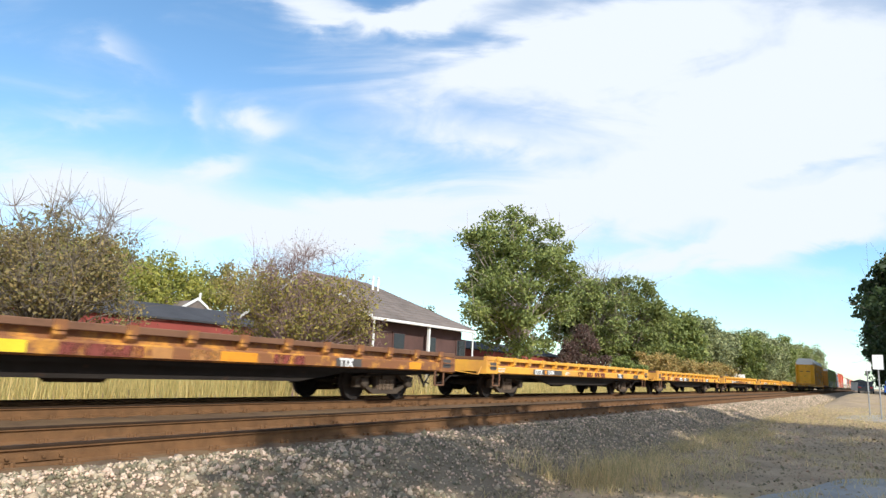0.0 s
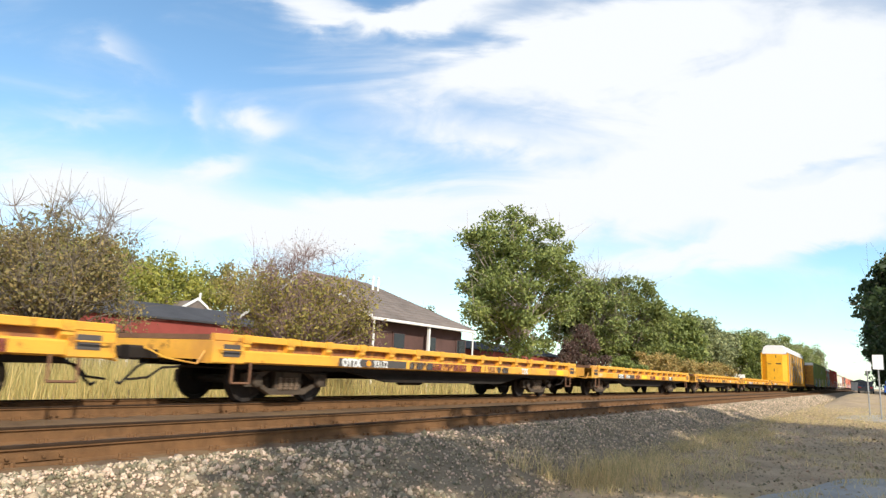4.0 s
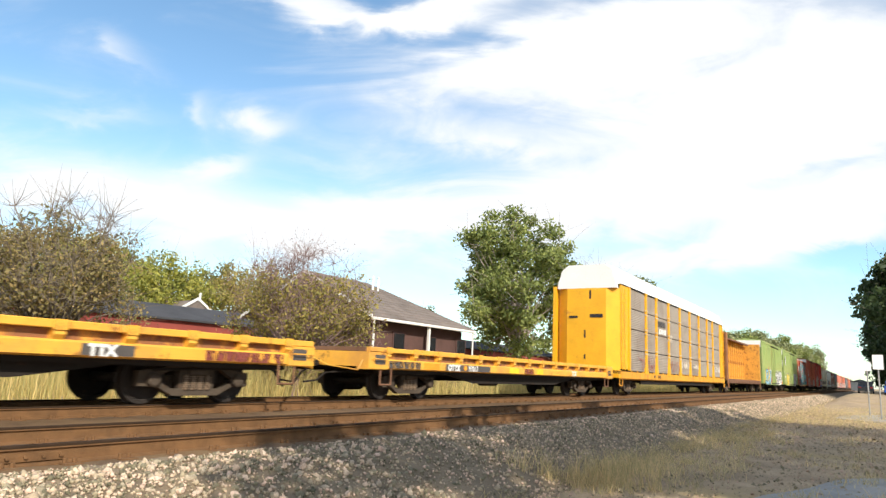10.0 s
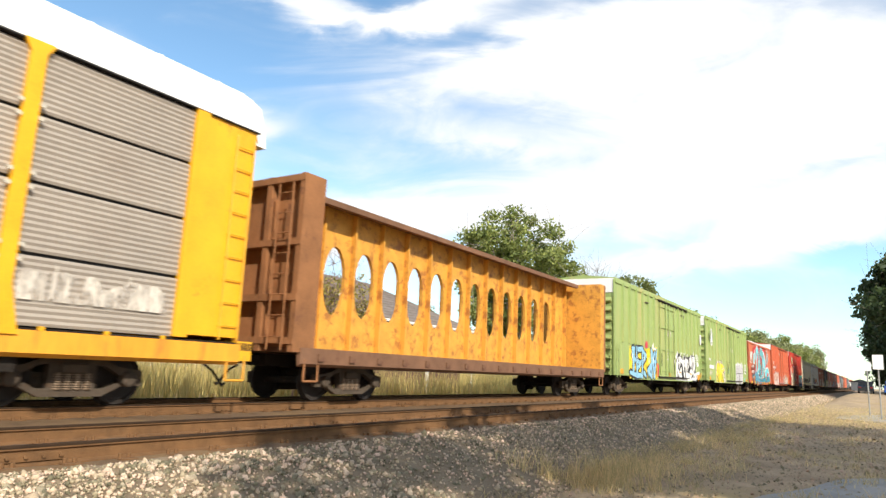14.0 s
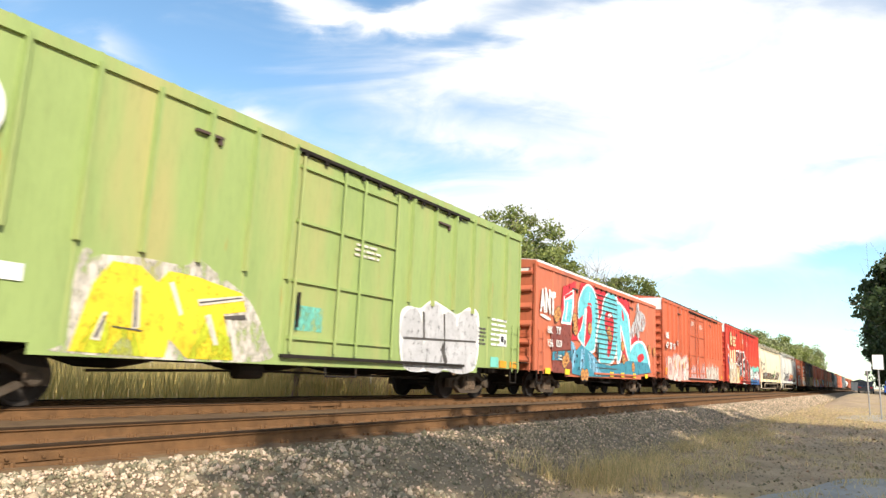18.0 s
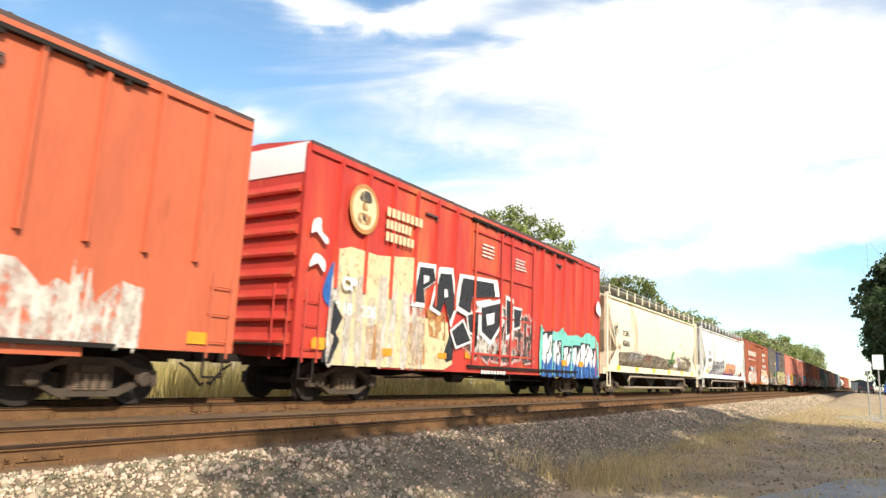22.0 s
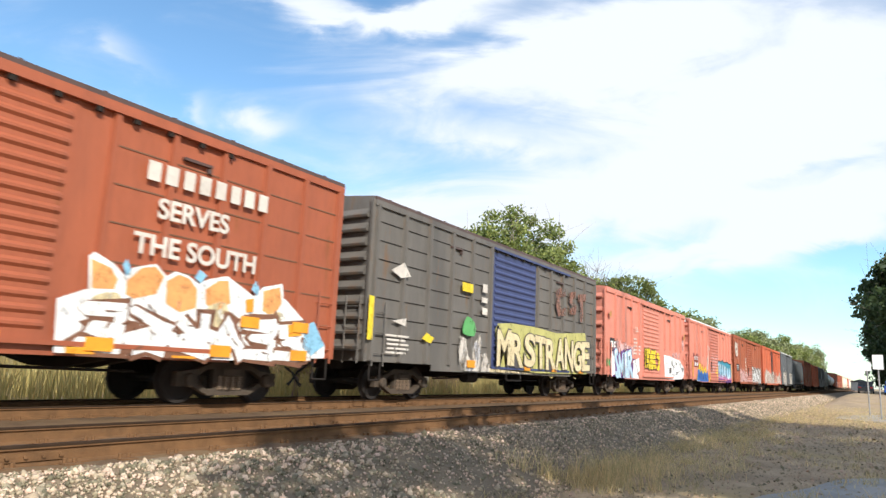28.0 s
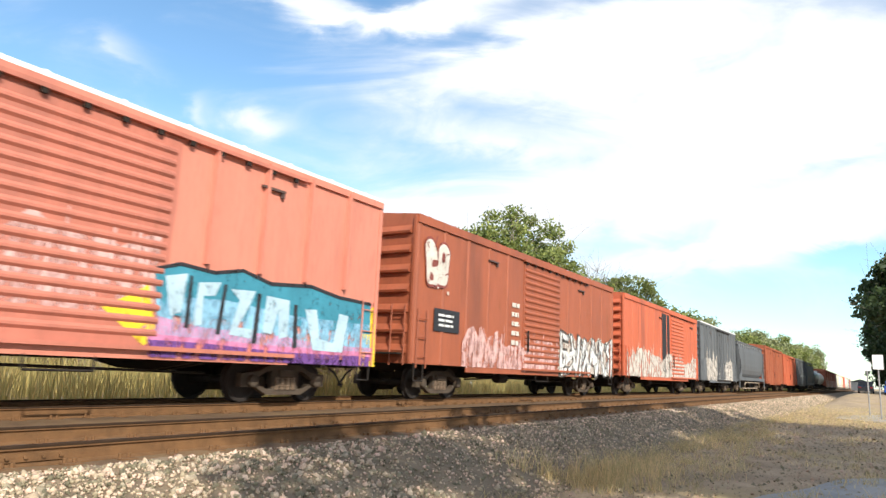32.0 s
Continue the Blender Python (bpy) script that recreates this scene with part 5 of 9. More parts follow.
def centrebeam(s0, s1):
    car, h = new_car("centerbeam_flatcar", "yellow and rusty centerbeam lumber flatcar with oval holes, empty", "flatcar", s0, s1)
    x, deck, top = 1.56, 1.12, 4.78
    part("deck", Shape().box(-x, x, -h, h, deck - 0.1, deck), DECK_BROWN, car)
    for sd in (-1, 1):
        part("side_sill", Shape().prism([(sd * (x - 0.1), deck - 0.02), (sd * (x + 0.02), deck - 0.02), (sd * (x + 0.02), 0.80), (sd * (x - 0.06), 0.74)], -h, h, "y"), DECK_BROWN, car)
        part("top_chord", Shape().prism([(sd * 0.02, top), (sd * 0.62, top - 0.10), (sd * 0.62, top - 0.24), (sd * 0.50, top - 0.24), (sd * 0.10, top - 0.14)], -h + 0.6, h - 0.6, "y"), DECK_BROWN, car)
    # middle wall: bays with an oval hole each
    n_oval = 12
    first, last = -6.55, 6.43
    step = (last - first) / (n_oval - 1)
    z0, z1 = deck, top - 0.12
    zc, rz, ry = 2.86, 0.86, 0.40
    def bay(y0, y1, hole):
        sh = Shape()
        if not hole:
            return sh.box(-0.05, 0.05, y0, y1, z0, z1)
        yc = (y0 + y1) / 2
        corners = [math.atan2(zz - zc, yy - yc) % math.tau for yy in (y0, y1) for zz in (z0, z1)]
        angles = sorted([math.tau * (k + 0.5) / 22 for k in range(22)] + corners)
        m = len(angles)
        inner = [(yc + ry * math.cos(a), zc + rz * math.sin(a)) for a in angles]
        outer = []
        for a in angles:
            c, s_ = math.cos(a), math.sin(a)
            f = min((y1 - yc) / max(abs(c), 1e-6), (z1 - zc) / s_ if s_ > 1e-6 else 1e9, (zc - z0) / -s_ if s_ < -1e-6 else 1e9)
            outer.append((yc + c * f, zc + s_ * f))
        vs, fs = [], []
        for xx in (-0.05, 0.05):
            vs += [(xx, a, b) for a, b in inner] + [(xx, a, b) for a, b in outer]
        for side in (0, 2 * m):
            fs += [(side + k, side + (k + 1) % m, side + m + (k + 1) % m, side + m + k) for k in range(m)]
        fs += [(k, (k + 1) % m, 2 * m + (k + 1) % m, 2 * m + k) for k in range(m)]
        return sh.add(vs, fs)
    for k in range(n_oval):
        yc = first + k * step
        part("wall_bay", bay(yc - step / 2, yc + step / 2, True), YELLOW_RUST_SOFT, car)
    part("wall_bay", bay(-h + 0.5, first - step / 2, False), YELLOW_RUST_SOFT, car)
    part("wall_bay", bay(last + step / 2, h - 0.5, False), YELLOW_RUST_SOFT, car)
    rib = Shape().prism([(0.05, -0.035), (0.20, -0.028), (0.20, 0.028), (0.05, 0.035)], deck, top - 0.15, "z").mesh("rib", YELLOW_RUST_SOFT)
    for k in range(n_oval + 5):
        y = first - step / 2 + k * step
        if y < h - 0.7:
            for sd in (0, 180):
                part("rib", rib, None, car, at=pose(0, y, 0, 0, 0, sd))
    # cable winches along the sill
    winch = Shape().box(x - 0.03, x + 0.06, -0.09, 0.09, 0.86, 1.0).mesh("winch", DECK_BROWN)
    for k in range(18):
        part("winch", winch, None, car, at=(0, -h + 0.6 + k * (2 * h - 1.2) / 17, 0))
    for k in (-1, 1):
        y0, y1 = sorted((k * h, k * (h - 0.40)))
        face = part("bulkhead", Shape().box(-x, x, y0, y1, deck, top - 0.06), YELLOW_RUST_SOFT if k > 0 else RUST_BROWN, car)
        for xx in (-x, -0.55, 0.45, x - 0.14):
            part("bulkhead_post", Shape().box(xx, xx + 0.14, min(k * h, k * (h + 0.22)), max(k * h, k * (h + 0.22)), deck - 0.1, top - 0.06), RUST_BROWN, car)
        for z in (deck + 0.05, 2.05, 3.2, top - 0.22):
            part("bulkhead_beam", Shape().box(-x, x, min(k * h, k * (h + 0.24)), max(k * h, k * (h + 0.24)), z, z + 0.14), RUST_BROWN, car)
        ladder(car, x - 0.4, k * (h + 0.3), 1.1, 4.5, 0.4, RUST_BROWN, "x", 8)
        part("step", Shape().path([(x, k * (h - 0.15), 0.9), (x, k * (h - 0.15), 0.45), (x, k * (h - 0.55), 0.45), (x, k * (h - 0.55), 0.9)], 0.025), RUST_BROWN, car)
    running_gear(car, h, h - 2.2)
    return car, h


YELLOW_RUST_SOFT = mat("weathered_yellow", (0.70, 0.34, 0.05), 0.6, scale=1.9, grain=30, rust=0.6, rust_color=(0.34, 0.13, 0.03), dark=0.72)
RUST_BROWN = mat("rust_brown", (0.30, 0.13, 0.05), 0.85, scale=1.5, grain=25, rust=0.4, rust_color=(0.15, 0.06, 0.03))
# pipe colour darkened for the shade below the car body
PIPE_SHADED = mat("shaded_pipe", (0.34, 0.27, 0.20), 0.8, scale=2, grain=25, rust=0.3)
GRATING = mat("grating_grey", (0.42, 0.42, 0.41), 0.6, 0.4, scale=2, grain=30)


def hopper(name, label, s0, s1, paint, roof_z=4.62, dirty=None, chutes=3):
    """A covered hopper with rounded sides, sloped ends, open end frames and a railed roof walk."""
    car, h = new_car(name, label, "hopper car", s0, s1)
    x = 1.58
    half_ring = [(x - 0.62, 1.16), (x - 0.34, 1.36), (x - 0.15, 1.62), (x - 0.04, 1.98), (x, 2.4), (x, 2.9), (x - 0.03, 3.6), (x - 0.10, 4.12), (x - 0.22, 4.36), (1.0, roof_z - 0.06), (0.5, roof_z)]
    ring = half_ring + [(-a, b) for a, b in reversed(half_ring)]
    # the ends lean outwards to the top: inset of the side edge at each height
    def inset(z):
        return float(np.interp(z, [1.1, 2.0, 2.15, 2.7, 3.4, 4.3, 4.7], [1.55, 1.62, 1.55, 1.10, 0.78, 0.42, 0.36]))
    n = len(ring)
    vs = [(a, -h + inset(b), b) for a, b in ring] + [(a, h - inset(b), b) for a, b in ring]
    fs = [(k, (k + 1) % n, n + (k + 1) % n, n + k) for k in range(n)]
    fs += [(k, n - 1 - k, n - 2 - k, k + 1) for k in range(n // 2 - 1)] + [(n + k, n + k + 1, 2 * n - 2 - k, 2 * n - 1 - k) for k in range(n // 2 - 1)]
    part("body", Shape().add(vs, fs), paint, car, smooth=False)
    for sd in (-1, 1):
        part("side_sill", Shape().prism([(sd * (x - 0.15), 1.34), (sd * (x + 0.02), 1.34), (sd * (x + 0.02), 1.06), (sd * (x - 0.15), 1.06)], -h + 0.25, h - 0.25, "y"), paint, car)
        part("roof_edge", Shape().box(sd * (x - 0.15) - 0.05, sd * (x - 0.15) + 0.05, -h + 0.4, h - 0.4, 4.34, 4.42), paint, car)
    # end frames
    for k in (-1, 1):
        y = k * (h - 0.35)
        for sd in (-1, 1):
            part("end_post", Shape().box(sd * (x - 0.1) - 0.07, sd * (x - 0.1) + 0.07, y - 0.08, y + 0.08, 1.05, roof_z - 0.1), paint, car)
            part("brace", Shape().tube((sd * (x - 0.1), y, 3.3), (sd * (x - 0.1), k * (h - 1.7), 2.05), 0.05), paint, car)
            part("brace", Shape().tube((sd * 0.5, y, 1.2), (sd * 0.5, k * (h - 0.55), 4.2), 0.045), paint, car)
            part("side_plate", Shape().prism([(k * (h - 0.3), 1.1), (k * (h - 1.75), 1.1), (k * (h - 1.75), 2.05), (k * (h - 1.5), 2.05)], sd * (x - 0.03) - 0.02, sd * (x - 0.03) + 0.02, "x"), paint, car)
        part("end_sill", Shape().box(-x + 0.1, x - 0.1, min(k * h, k * (h - 0.3)), max(k * h, k * (h - 0.3)), 0.95, 1.25), paint, car)
        part("platform", Shape().box(-x + 0.1, x - 0.1, min(k * (h - 0.3), k * (h - 1.6)), max(k * (h - 0.3), k * (h - 1.6)), 1.06, 1.1), STEEL_DARK, car)
        ladder(car, x - 0.05, k * (h - 0.35), 1.1, roof_z - 0.1, 0.42, paint, "y", 9)
        part("step", Shape().path([(x, k * (h - 0.15), 1.05), (x, k * (h - 0.15), 0.45), (x, k * (h - 0.55), 0.45), (x, k * (h - 0.55), 1.05)], 0.025), paint, car)
        part("brake_cylinder", Shape().tube((-0.3, k * (h - 1.0), 1.3), (0.5, k * (h - 1.0), 1.3), 0.16, n=12), STEEL_DARK, car)
    # roof walk with rails
    for sd in (-1, 1):
        walkway = part("running_board", Shape().box(sd * 1.08 - 0.4, sd * 1.08 + 0.4, -h + 0.3, h - 0.3, roof_z + 0.14, roof_z + 0.18), GRATING, car)
        part("rail", Shape().tube((sd * 1.5, -h + 0.3, roof_z + 0.28), (sd * 1.5, h - 0.3, roof_z + 0.28), 0.02), GRATING, car)
        stanchion = Shape().box(-0.02, 0.02, -0.04, 0.04, 0, 0.42).mesh("stanchion", paint)
        for j in range(14):
            part("stanchion", stanchion, None, car, at=(sd * 1.5, -h + 0.7 + j * (2 * h - 1.4) / 13, roof_z - 0.12))
    for j in range(4):
        part("hatch", Shape().box(-0.45, 0.45, -h + 1.6 + j * (2 * h - 3.2) / 3.8, -h + 2.9 + j * (2 * h - 3.2) / 3.8, roof_z, roof_z + 0.14, 0.03), paint, car)
    # discharge chutes and air pipe
    span = 2 * (h - 3.7)
    for j in range(chutes):
        a = -span / 2 + j * span / chutes
        b = a + span / chutes
        m = (a + b) / 2
        part("chute", Shape().prism([(a + 0.05, 1.16), (b - 0.05, 1.16), (m + 0.35, 0.5), (m + 0.35, 0.4), (m - 0.35, 0.4), (m - 0.35, 0.5)], -1.0, 1.0, "x"), STEEL_DARK, car)
    part("pipe", Shape().path([(x - 0.1, -h + 3.6, 0.45), (x - 0.05, -h + 3.3, 0.7), (x - 0.05, -h + 3.6, 0.88), (x - 0.05, h - 3.8, 0.88), (x - 0.1, h - 3.4, 0.45)], 0.05), PIPE_SHADED, car)
    part("pipe", Shape().tube((x - 0.3, -h + 3.4, 0.36), (x - 0.3, h - 3.4, 0.36), 0.06), PIPE_SHADED, car)
    running_gear(car, h, h - 2.1)
    return car, h


def tank_car(label, s0, s1, paint, radius=1.45):
    car, h = new_car("tank_car", label, "tank car", s0, s1)
    zc = 1.05 + radius
    prof = [(-h + 0.6, 0.0), (-h + 0.65, 0.6 * radius), (-h + 0.9, 0.9 * radius), (-h + 1.3, radius), (h - 1.3, radius), (h - 0.9, 0.9 * radius), (h - 0.65, 0.6 * radius), (h - 0.6, 0.0)]
    n, m = 24, len(prof)
    vs = [(r * math.cos(k * math.tau / n), y, zc + r * math.sin(k * math.tau / n)) for k in range(n) for y, r in prof]
    fs = [(k * m + i, k * m + i + 1, (k + 1) % n * m + i + 1, (k + 1) % n * m + i) for k in range(n) for i in range(m - 1)]
    part("tank", Shape().add(vs, fs), paint, car, smooth=True)
    part("dome", Shape().tube((0, 0, zc + radius - 0.1), (0, 0, zc + radius + 0.3), 0.5, n=16), paint, car)
    part("walkway", Shape().box(-0.9, 0.9, -1.2, 1.2, zc + radius + 0.02, zc + radius + 0.06), GRATING, car)
    for k in (-1, 1):
        part("saddle", Shape().box(-1.2, 1.2, k * (h - 2.4) - 0.3, k * (h - 2.4) + 0.3, 0.9, 1.35), STEEL_DARK, car)
        part("end_sill", Shape().box(-1.5, 1.5, min(k * h, k * (h - 0.3)), max(k * h, k * (h - 0.3)), 0.85, 1.1), STEEL_DARK, car)
    for sd in (-1, 1):
        part("handrail", Shape().tube((sd * 1.5, -h + 0.4, 1.6), (sd * 1.5, h - 0.4, 1.6), 0.02), STEEL_DARK, car)
    running_gear(car, h, h - 2.2)
    return car, h


# ---- painted marks and spray paint on the cars ----
_sprays = {}
INK = {"white": (0.85, 0.85, 0.83), "cream": (0.72, 0.60, 0.36), "black": (0.025, 0.025, 0.03), "cyan": (0.16, 0.58, 0.66), "teal": (0.05, 0.26, 0.36),
       "red": (0.62, 0.03, 0.045), "crimson": (0.60, 0.04, 0.08), "blue": (0.03, 0.13, 0.42), "sky": (0.28, 0.55, 0.75), "yellow": (0.85, 0.62, 0.03), "orange": (0.85, 0.33, 0.02),
       "grey": (0.33, 0.33, 0.34), "silver": (0.55, 0.54, 0.56), "purple": (0.17, 0.07, 0.28), "pink": (0.70, 0.25, 0.45), "tan": (0.50, 0.24, 0.08), "brown": (0.24, 0.06, 0.045), "green": (0.12, 0.38, 0.12),
       "lime": (0.55, 0.60, 0.03), "dark": (0.09, 0.08, 0.075), "rose": (0.72, 0.45, 0.42), "dust": (0.36, 0.30, 0.22), "forest": (0.10, 0.17, 0.055), "mint": (0.20, 0.62, 0.52), "offwhite": (0.68, 0.62, 0.55), "peach": (0.80, 0.36, 0.12), "grime_shade": (0.20, 0.165, 0.12), "faint": (0.25, 0.125, 0.09), "wine": (0.34, 0.13, 0.11), "chalk": (0.70, 0.52, 0.45), "cookie": (0.62, 0.30, 0.09), "ice": (0.46, 0.63, 0.74), "navy": (0.03, 0.07, 0.22), "halo": (0.50, 0.47, 0.16), "rust": (0.20, 0.09, 0.05)}


def ink(color, worn=False):
    """Spray paint of a colour; worn: flaked through to the steel in patches, "light": only nicked here and there."""
    key = (color, worn)
    if key not in _sprays:
        m = _sprays[key] = mat({False: "paint_", True: "worn_", "light": "spray_"}[worn] + color, INK[color], 0.6, dark=0.72, scale=1.8, grain=18, bump=0.05)
        if worn:
            nt = m.node_tree
            N, L = nt.nodes.new, nt.links.new
            out = next(n for n in nt.nodes if n.type == "OUTPUT_MATERIAL")
            b = next(n for n in nt.nodes if n.type == "BSDF_PRINCIPLED")
            tc, mp, no, rg = N("ShaderNodeTexCoord"), N("ShaderNodeMapping"), N("ShaderNodeTexNoise"), N("ShaderNodeMapRange")
            clear, mx = N("ShaderNodeBsdfTransparent"), N("ShaderNodeMixShader")
            mp.inputs["Scale"].default_value = (1, 1.8, 0.8) if worn is True else (1, 1.6, 1.0)
            no.inputs["Scale"].default_value, no.inputs["Detail"].default_value, no.inputs["Roughness"].default_value = (2.6, 8, 0.72) if worn is True else (4.5, 8, 0.75)
            rg.inputs["From Min"].default_value, rg.inputs["From Max"].default_value = (0.41, 0.58) if worn is True else (0.30, 0.46)
            L(tc.outputs["Object"], mp.inputs[0]), L(mp.outputs[0], no.inputs["Vector"]), L(no.outputs["Fac"], rg.inputs["Value"])
            L(rg.outputs[0], mx.inputs[0]), L(clear.outputs[0], mx.inputs[1]), L(b.outputs[0], mx.inputs[2]), L(mx.outputs[0], out.inputs[0])
    return _sprays[key]


BELLY = ((1.16, 1.36, 1.62, 1.98, 2.4), (0.60, 0.34, 0.16, 0.08, 0.05))    # how far the foot of a hopper side falls back, by height


def spray(car, color, outlines, layer=0, x=1.6, soft=True, name="graffiti", worn=False):
    """Flat paint shapes on the near side of a car; outlines in (along, height)."""
    if 1 < len(outlines) < 6 and name == "graffiti":
        for o in outlines:
            spray(car, color, [o], layer, x, soft, name, worn)
        return None
    s = Shape()
    if x == 1.6 and min(q[1] for o in outlines for q in o) > 2.38:
        x = 1.685
    xx = x + layer * 0.004
    for o in outlines:
        pts = curve(o) if soft else o
        s.prism(pts, xx - 0.003, xx, "x")
    if car.name.startswith("hopper"):
        s.v = [(a + 0.05 - float(np.interp(c, *BELLY)) if c < 2.3 else a, b, c) for a, b, c in s.v]
    ob = part(name, s, ink(color, worn or ("light" if name == "graffiti" else False)), car)
    return tagged(ob, kind="stuff") if len(outlines) > 5 else ob


def bar(y0, y1, z0, z1):
    return [(y0, z0), (y1, z0), (y1, z1), (y0, z1)]


def text_bars(car, color, y0, y1, z0, z1, rows=3, x=1.6, layer=1):
    """Lines of small writing as plain bars, broken where the words part."""
    r = random.Random(int(abs(y0 * 97 + z0 * 31)))
    rows = rows if rows == 1 else rows + 1
    h = (z1 - z0) / rows
    out = []
    for k in range(rows):
        a, end = y0 + r.uniform(0, 0.08) * (y1 - y0), y1 - r.uniform(0, 0.2) * (y1 - y0) * (rows > 1)
        while a < end - 0.02:
            b = min(end, a + (y1 - y0) * r.uniform(0.22, 0.5)) if rows > 1 else end
            out.append(bar(a, b, z0 + k * h + h * (0.28 if rows > 1 else 0.1), z0 + k * h + h * (0.75 if rows > 1 else 0.9)))
            a = b + 0.05
    spray(car, color, out, layer, x, False, "text_bar")


def letter_bars(car, color, count, y0, y1, z0, z1, x=1.6, layer=1):
    """A company name as one plain bar for each letter."""
    w = (y1 - y0) / count
    spray(car, color, [bar(y0 + k * w, y0 + k * w + w * 0.72, z0, z1) for k in range(count)], layer, x, False, "text_bar")


def words(car, text, y, z, size, color="white", x=1.6, layer=1, bold=0.012, shear=0.0):
    x = 1.685 if 1.595 < x < 1.63 and z > 2.38 else x
    me = lettering(text, size, shear, bold)
    me.materials.clear()
    me.materials.append(ink(color))
    return part("lettering", me, None, car, at=(x + layer * 0.004, y, z))


def reflectors(car, h, ys, z=1.0, x=1.6, color="orange"):
    for y in ys:
        part("reflector", Shape().box(x, x + 0.012, y - 0.22, y + 0.22, z - 0.1, z + 0.1), ink(color), car)


# strokes of made-up letter shapes in a unit field
GLYPHS = [[((.1, 0), (.15, 1)), ((.15, 1), (.8, .85)), ((.8, .85), (.2, .5)), ((.3, .5), (.9, 0))], [((0, .95), (1, .9)), ((.5, .9), (.45, 0)), ((.3, .1), (.75, .05))],
          [((.1, 0), (.1, 1)), ((.1, 1), (.85, .8)), ((.85, .8), (.15, .45))], [((.1, 0), (.12, 1)), ((.12, 1), (.9, .55)), ((.9, .55), (.1, 0))],
          [((.15, 0), (.1, 1)), ((.1, 1), (.85, .95)), ((.12, .5), (.7, .52)), ((.15, .02), (.9, .05))], [((.85, .95), (.1, .75)), ((.1, .75), (.9, .35)), ((.9, .35), (.1, .02))],
          [((.05, 0), (.45, 1)), ((.45, 1), (.95, 0)), ((.2, .4), (.8, .4))], [((.05, 1), (.4, 0)), ((.4, 0), (.95, 1)), ((.5, .3), (.9, .1))]]


def piece(car, y0, y1, z0, z1, n, fill, edge, seed, x=1.6, halo=None, accents=(), rag=0.16, spikes=False, sharp=False, worn=False):
    """A spray-painted row of n abstract letter shapes: cloud behind, dark or light edge, fill, inner cuts and shine."""
    r = random.Random(seed)
    z0 = max(z0, 0.9 if sharp else 0.86)
    w, hgt = (y1 - y0) / n, z1 - z0
    if halo:
        m = 2 * n + 3
        up = [(y0 - 0.12 * w + (y1 - y0 + 0.24 * w) * k / (m - 1), z1 + hgt * (r.uniform(-0.10, 0.16) if not spikes else (0.22 if k % 2 else -0.08))) for k in range(m)]
        dn = [(y1 + 0.12 * w - (y1 - y0 + 0.24 * w) * k / (m - 1), z0 - hgt * r.uniform(-0.02, 0.05)) for k in range(m)]
        spray(car, halo, [up + dn], 0, x, not spikes, worn=halo in ('rose', 'offwhite', 'peach', 'dark'))
    outer, inner, cuts, shine, low = [], [], [], [], []
    for k in range(n):
        c = y0 + w * (k + 0.5)
        lean = r.uniform(-0.18, 0.18) * w
        top, bot = z1 - hgt * r.uniform(0, rag), z0 + hgt * r.uniform(0, rag * 0.5)
        a, b = c - w * r.uniform(0.46, 0.56), c + w * r.uniform(0.46, 0.56)
        o = [(a + lean, top - hgt * r.uniform(0, 0.1)), (c + lean, top + hgt * r.uniform(-0.02, 0.08)), (b + lean, top - hgt * r.uniform(0, 0.14)), (b + w * 0.05, (top + bot) / 2 + hgt * r.uniform(-0.1, 0.1)),
             (b - lean, bot + hgt * r.uniform(0, 0.1)), (c - lean, bot), (a - lean, bot + hgt * r.uniform(0, 0.08)), (a + w * r.uniform(-0.04, 0.12), (top + bot) / 2)]
        if sharp:
            o = [q for pt in o for q in (pt, (pt[0] + w * r.uniform(-0.10, 0.10), pt[1] + hgt * r.uniform(-0.07, 0.07)))]
            o = [(c + (q[0] - c) * (1 + 0.12 * (n_ % 2)), q[1]) for n_, q in enumerate(sorted(o, key=lambda q: math.atan2((q[1] - (top + bot) / 2) / hgt, (q[0] - c) / w)))]
        outer.append(o)
        mid = Vector((c, (top + bot) / 2))
        inner.append([tuple(mid + (Vector(q) - mid) * 0.89) for q in o])
        kind = r.randrange(3)
        if kind == 0:
            cuts.append([(c - w * 0.10 + lean, bot - 0.01), (c + w * 0.08, bot), (c + w * 0.05, mid.y - hgt * 0.08), (c - w * 0.08, mid.y - hgt * 0.05)])
        elif kind == 1:
            cuts.append([(c - w * 0.12, mid.y + hgt * 0.05), (c + w * 0.14, mid.y + hgt * 0.08), (c + w * 0.10, mid.y + hgt * 0.24), (c - w * 0.10, mid.y + hgt * 0.22)])
        else:
            cuts.append([(c + w * 0.02, mid.y - hgt * 0.08), (b, mid.y - hgt * 0.03), (b, mid.y + hgt * 0.06), (c + w * 0.05, mid.y + hgt * 0.05)])
            cuts.append([(c - w * 0.08, bot + hgt * 0.12), (c + w * 0.16, bot + hgt * 0.14), (c + w * 0.12, bot + hgt * 0.24), (c - w * 0.06, bot + hgt * 0.24)])
        shine.append([(a + w * 0.16 + lean, top - hgt * 0.34), (a + w * 0.24 + lean, top - hgt * 0.30), (a + w * 0.30 + lean, top - hgt * 0.12), (a + w * 0.22 + lean, top - hgt * 0.12)])
        low.append([(a + w * 0.14 - lean, bot + hgt * 0.08), (b - w * 0.12 - lean, bot + hgt * 0.10), (b - w * 0.12, bot + hgt * r.uniform(0.28, 0.42)), (c, bot + hgt * r.uniform(0.24, 0.4)), (a + w * 0.12, bot + hgt * r.uniform(0.26, 0.42))])
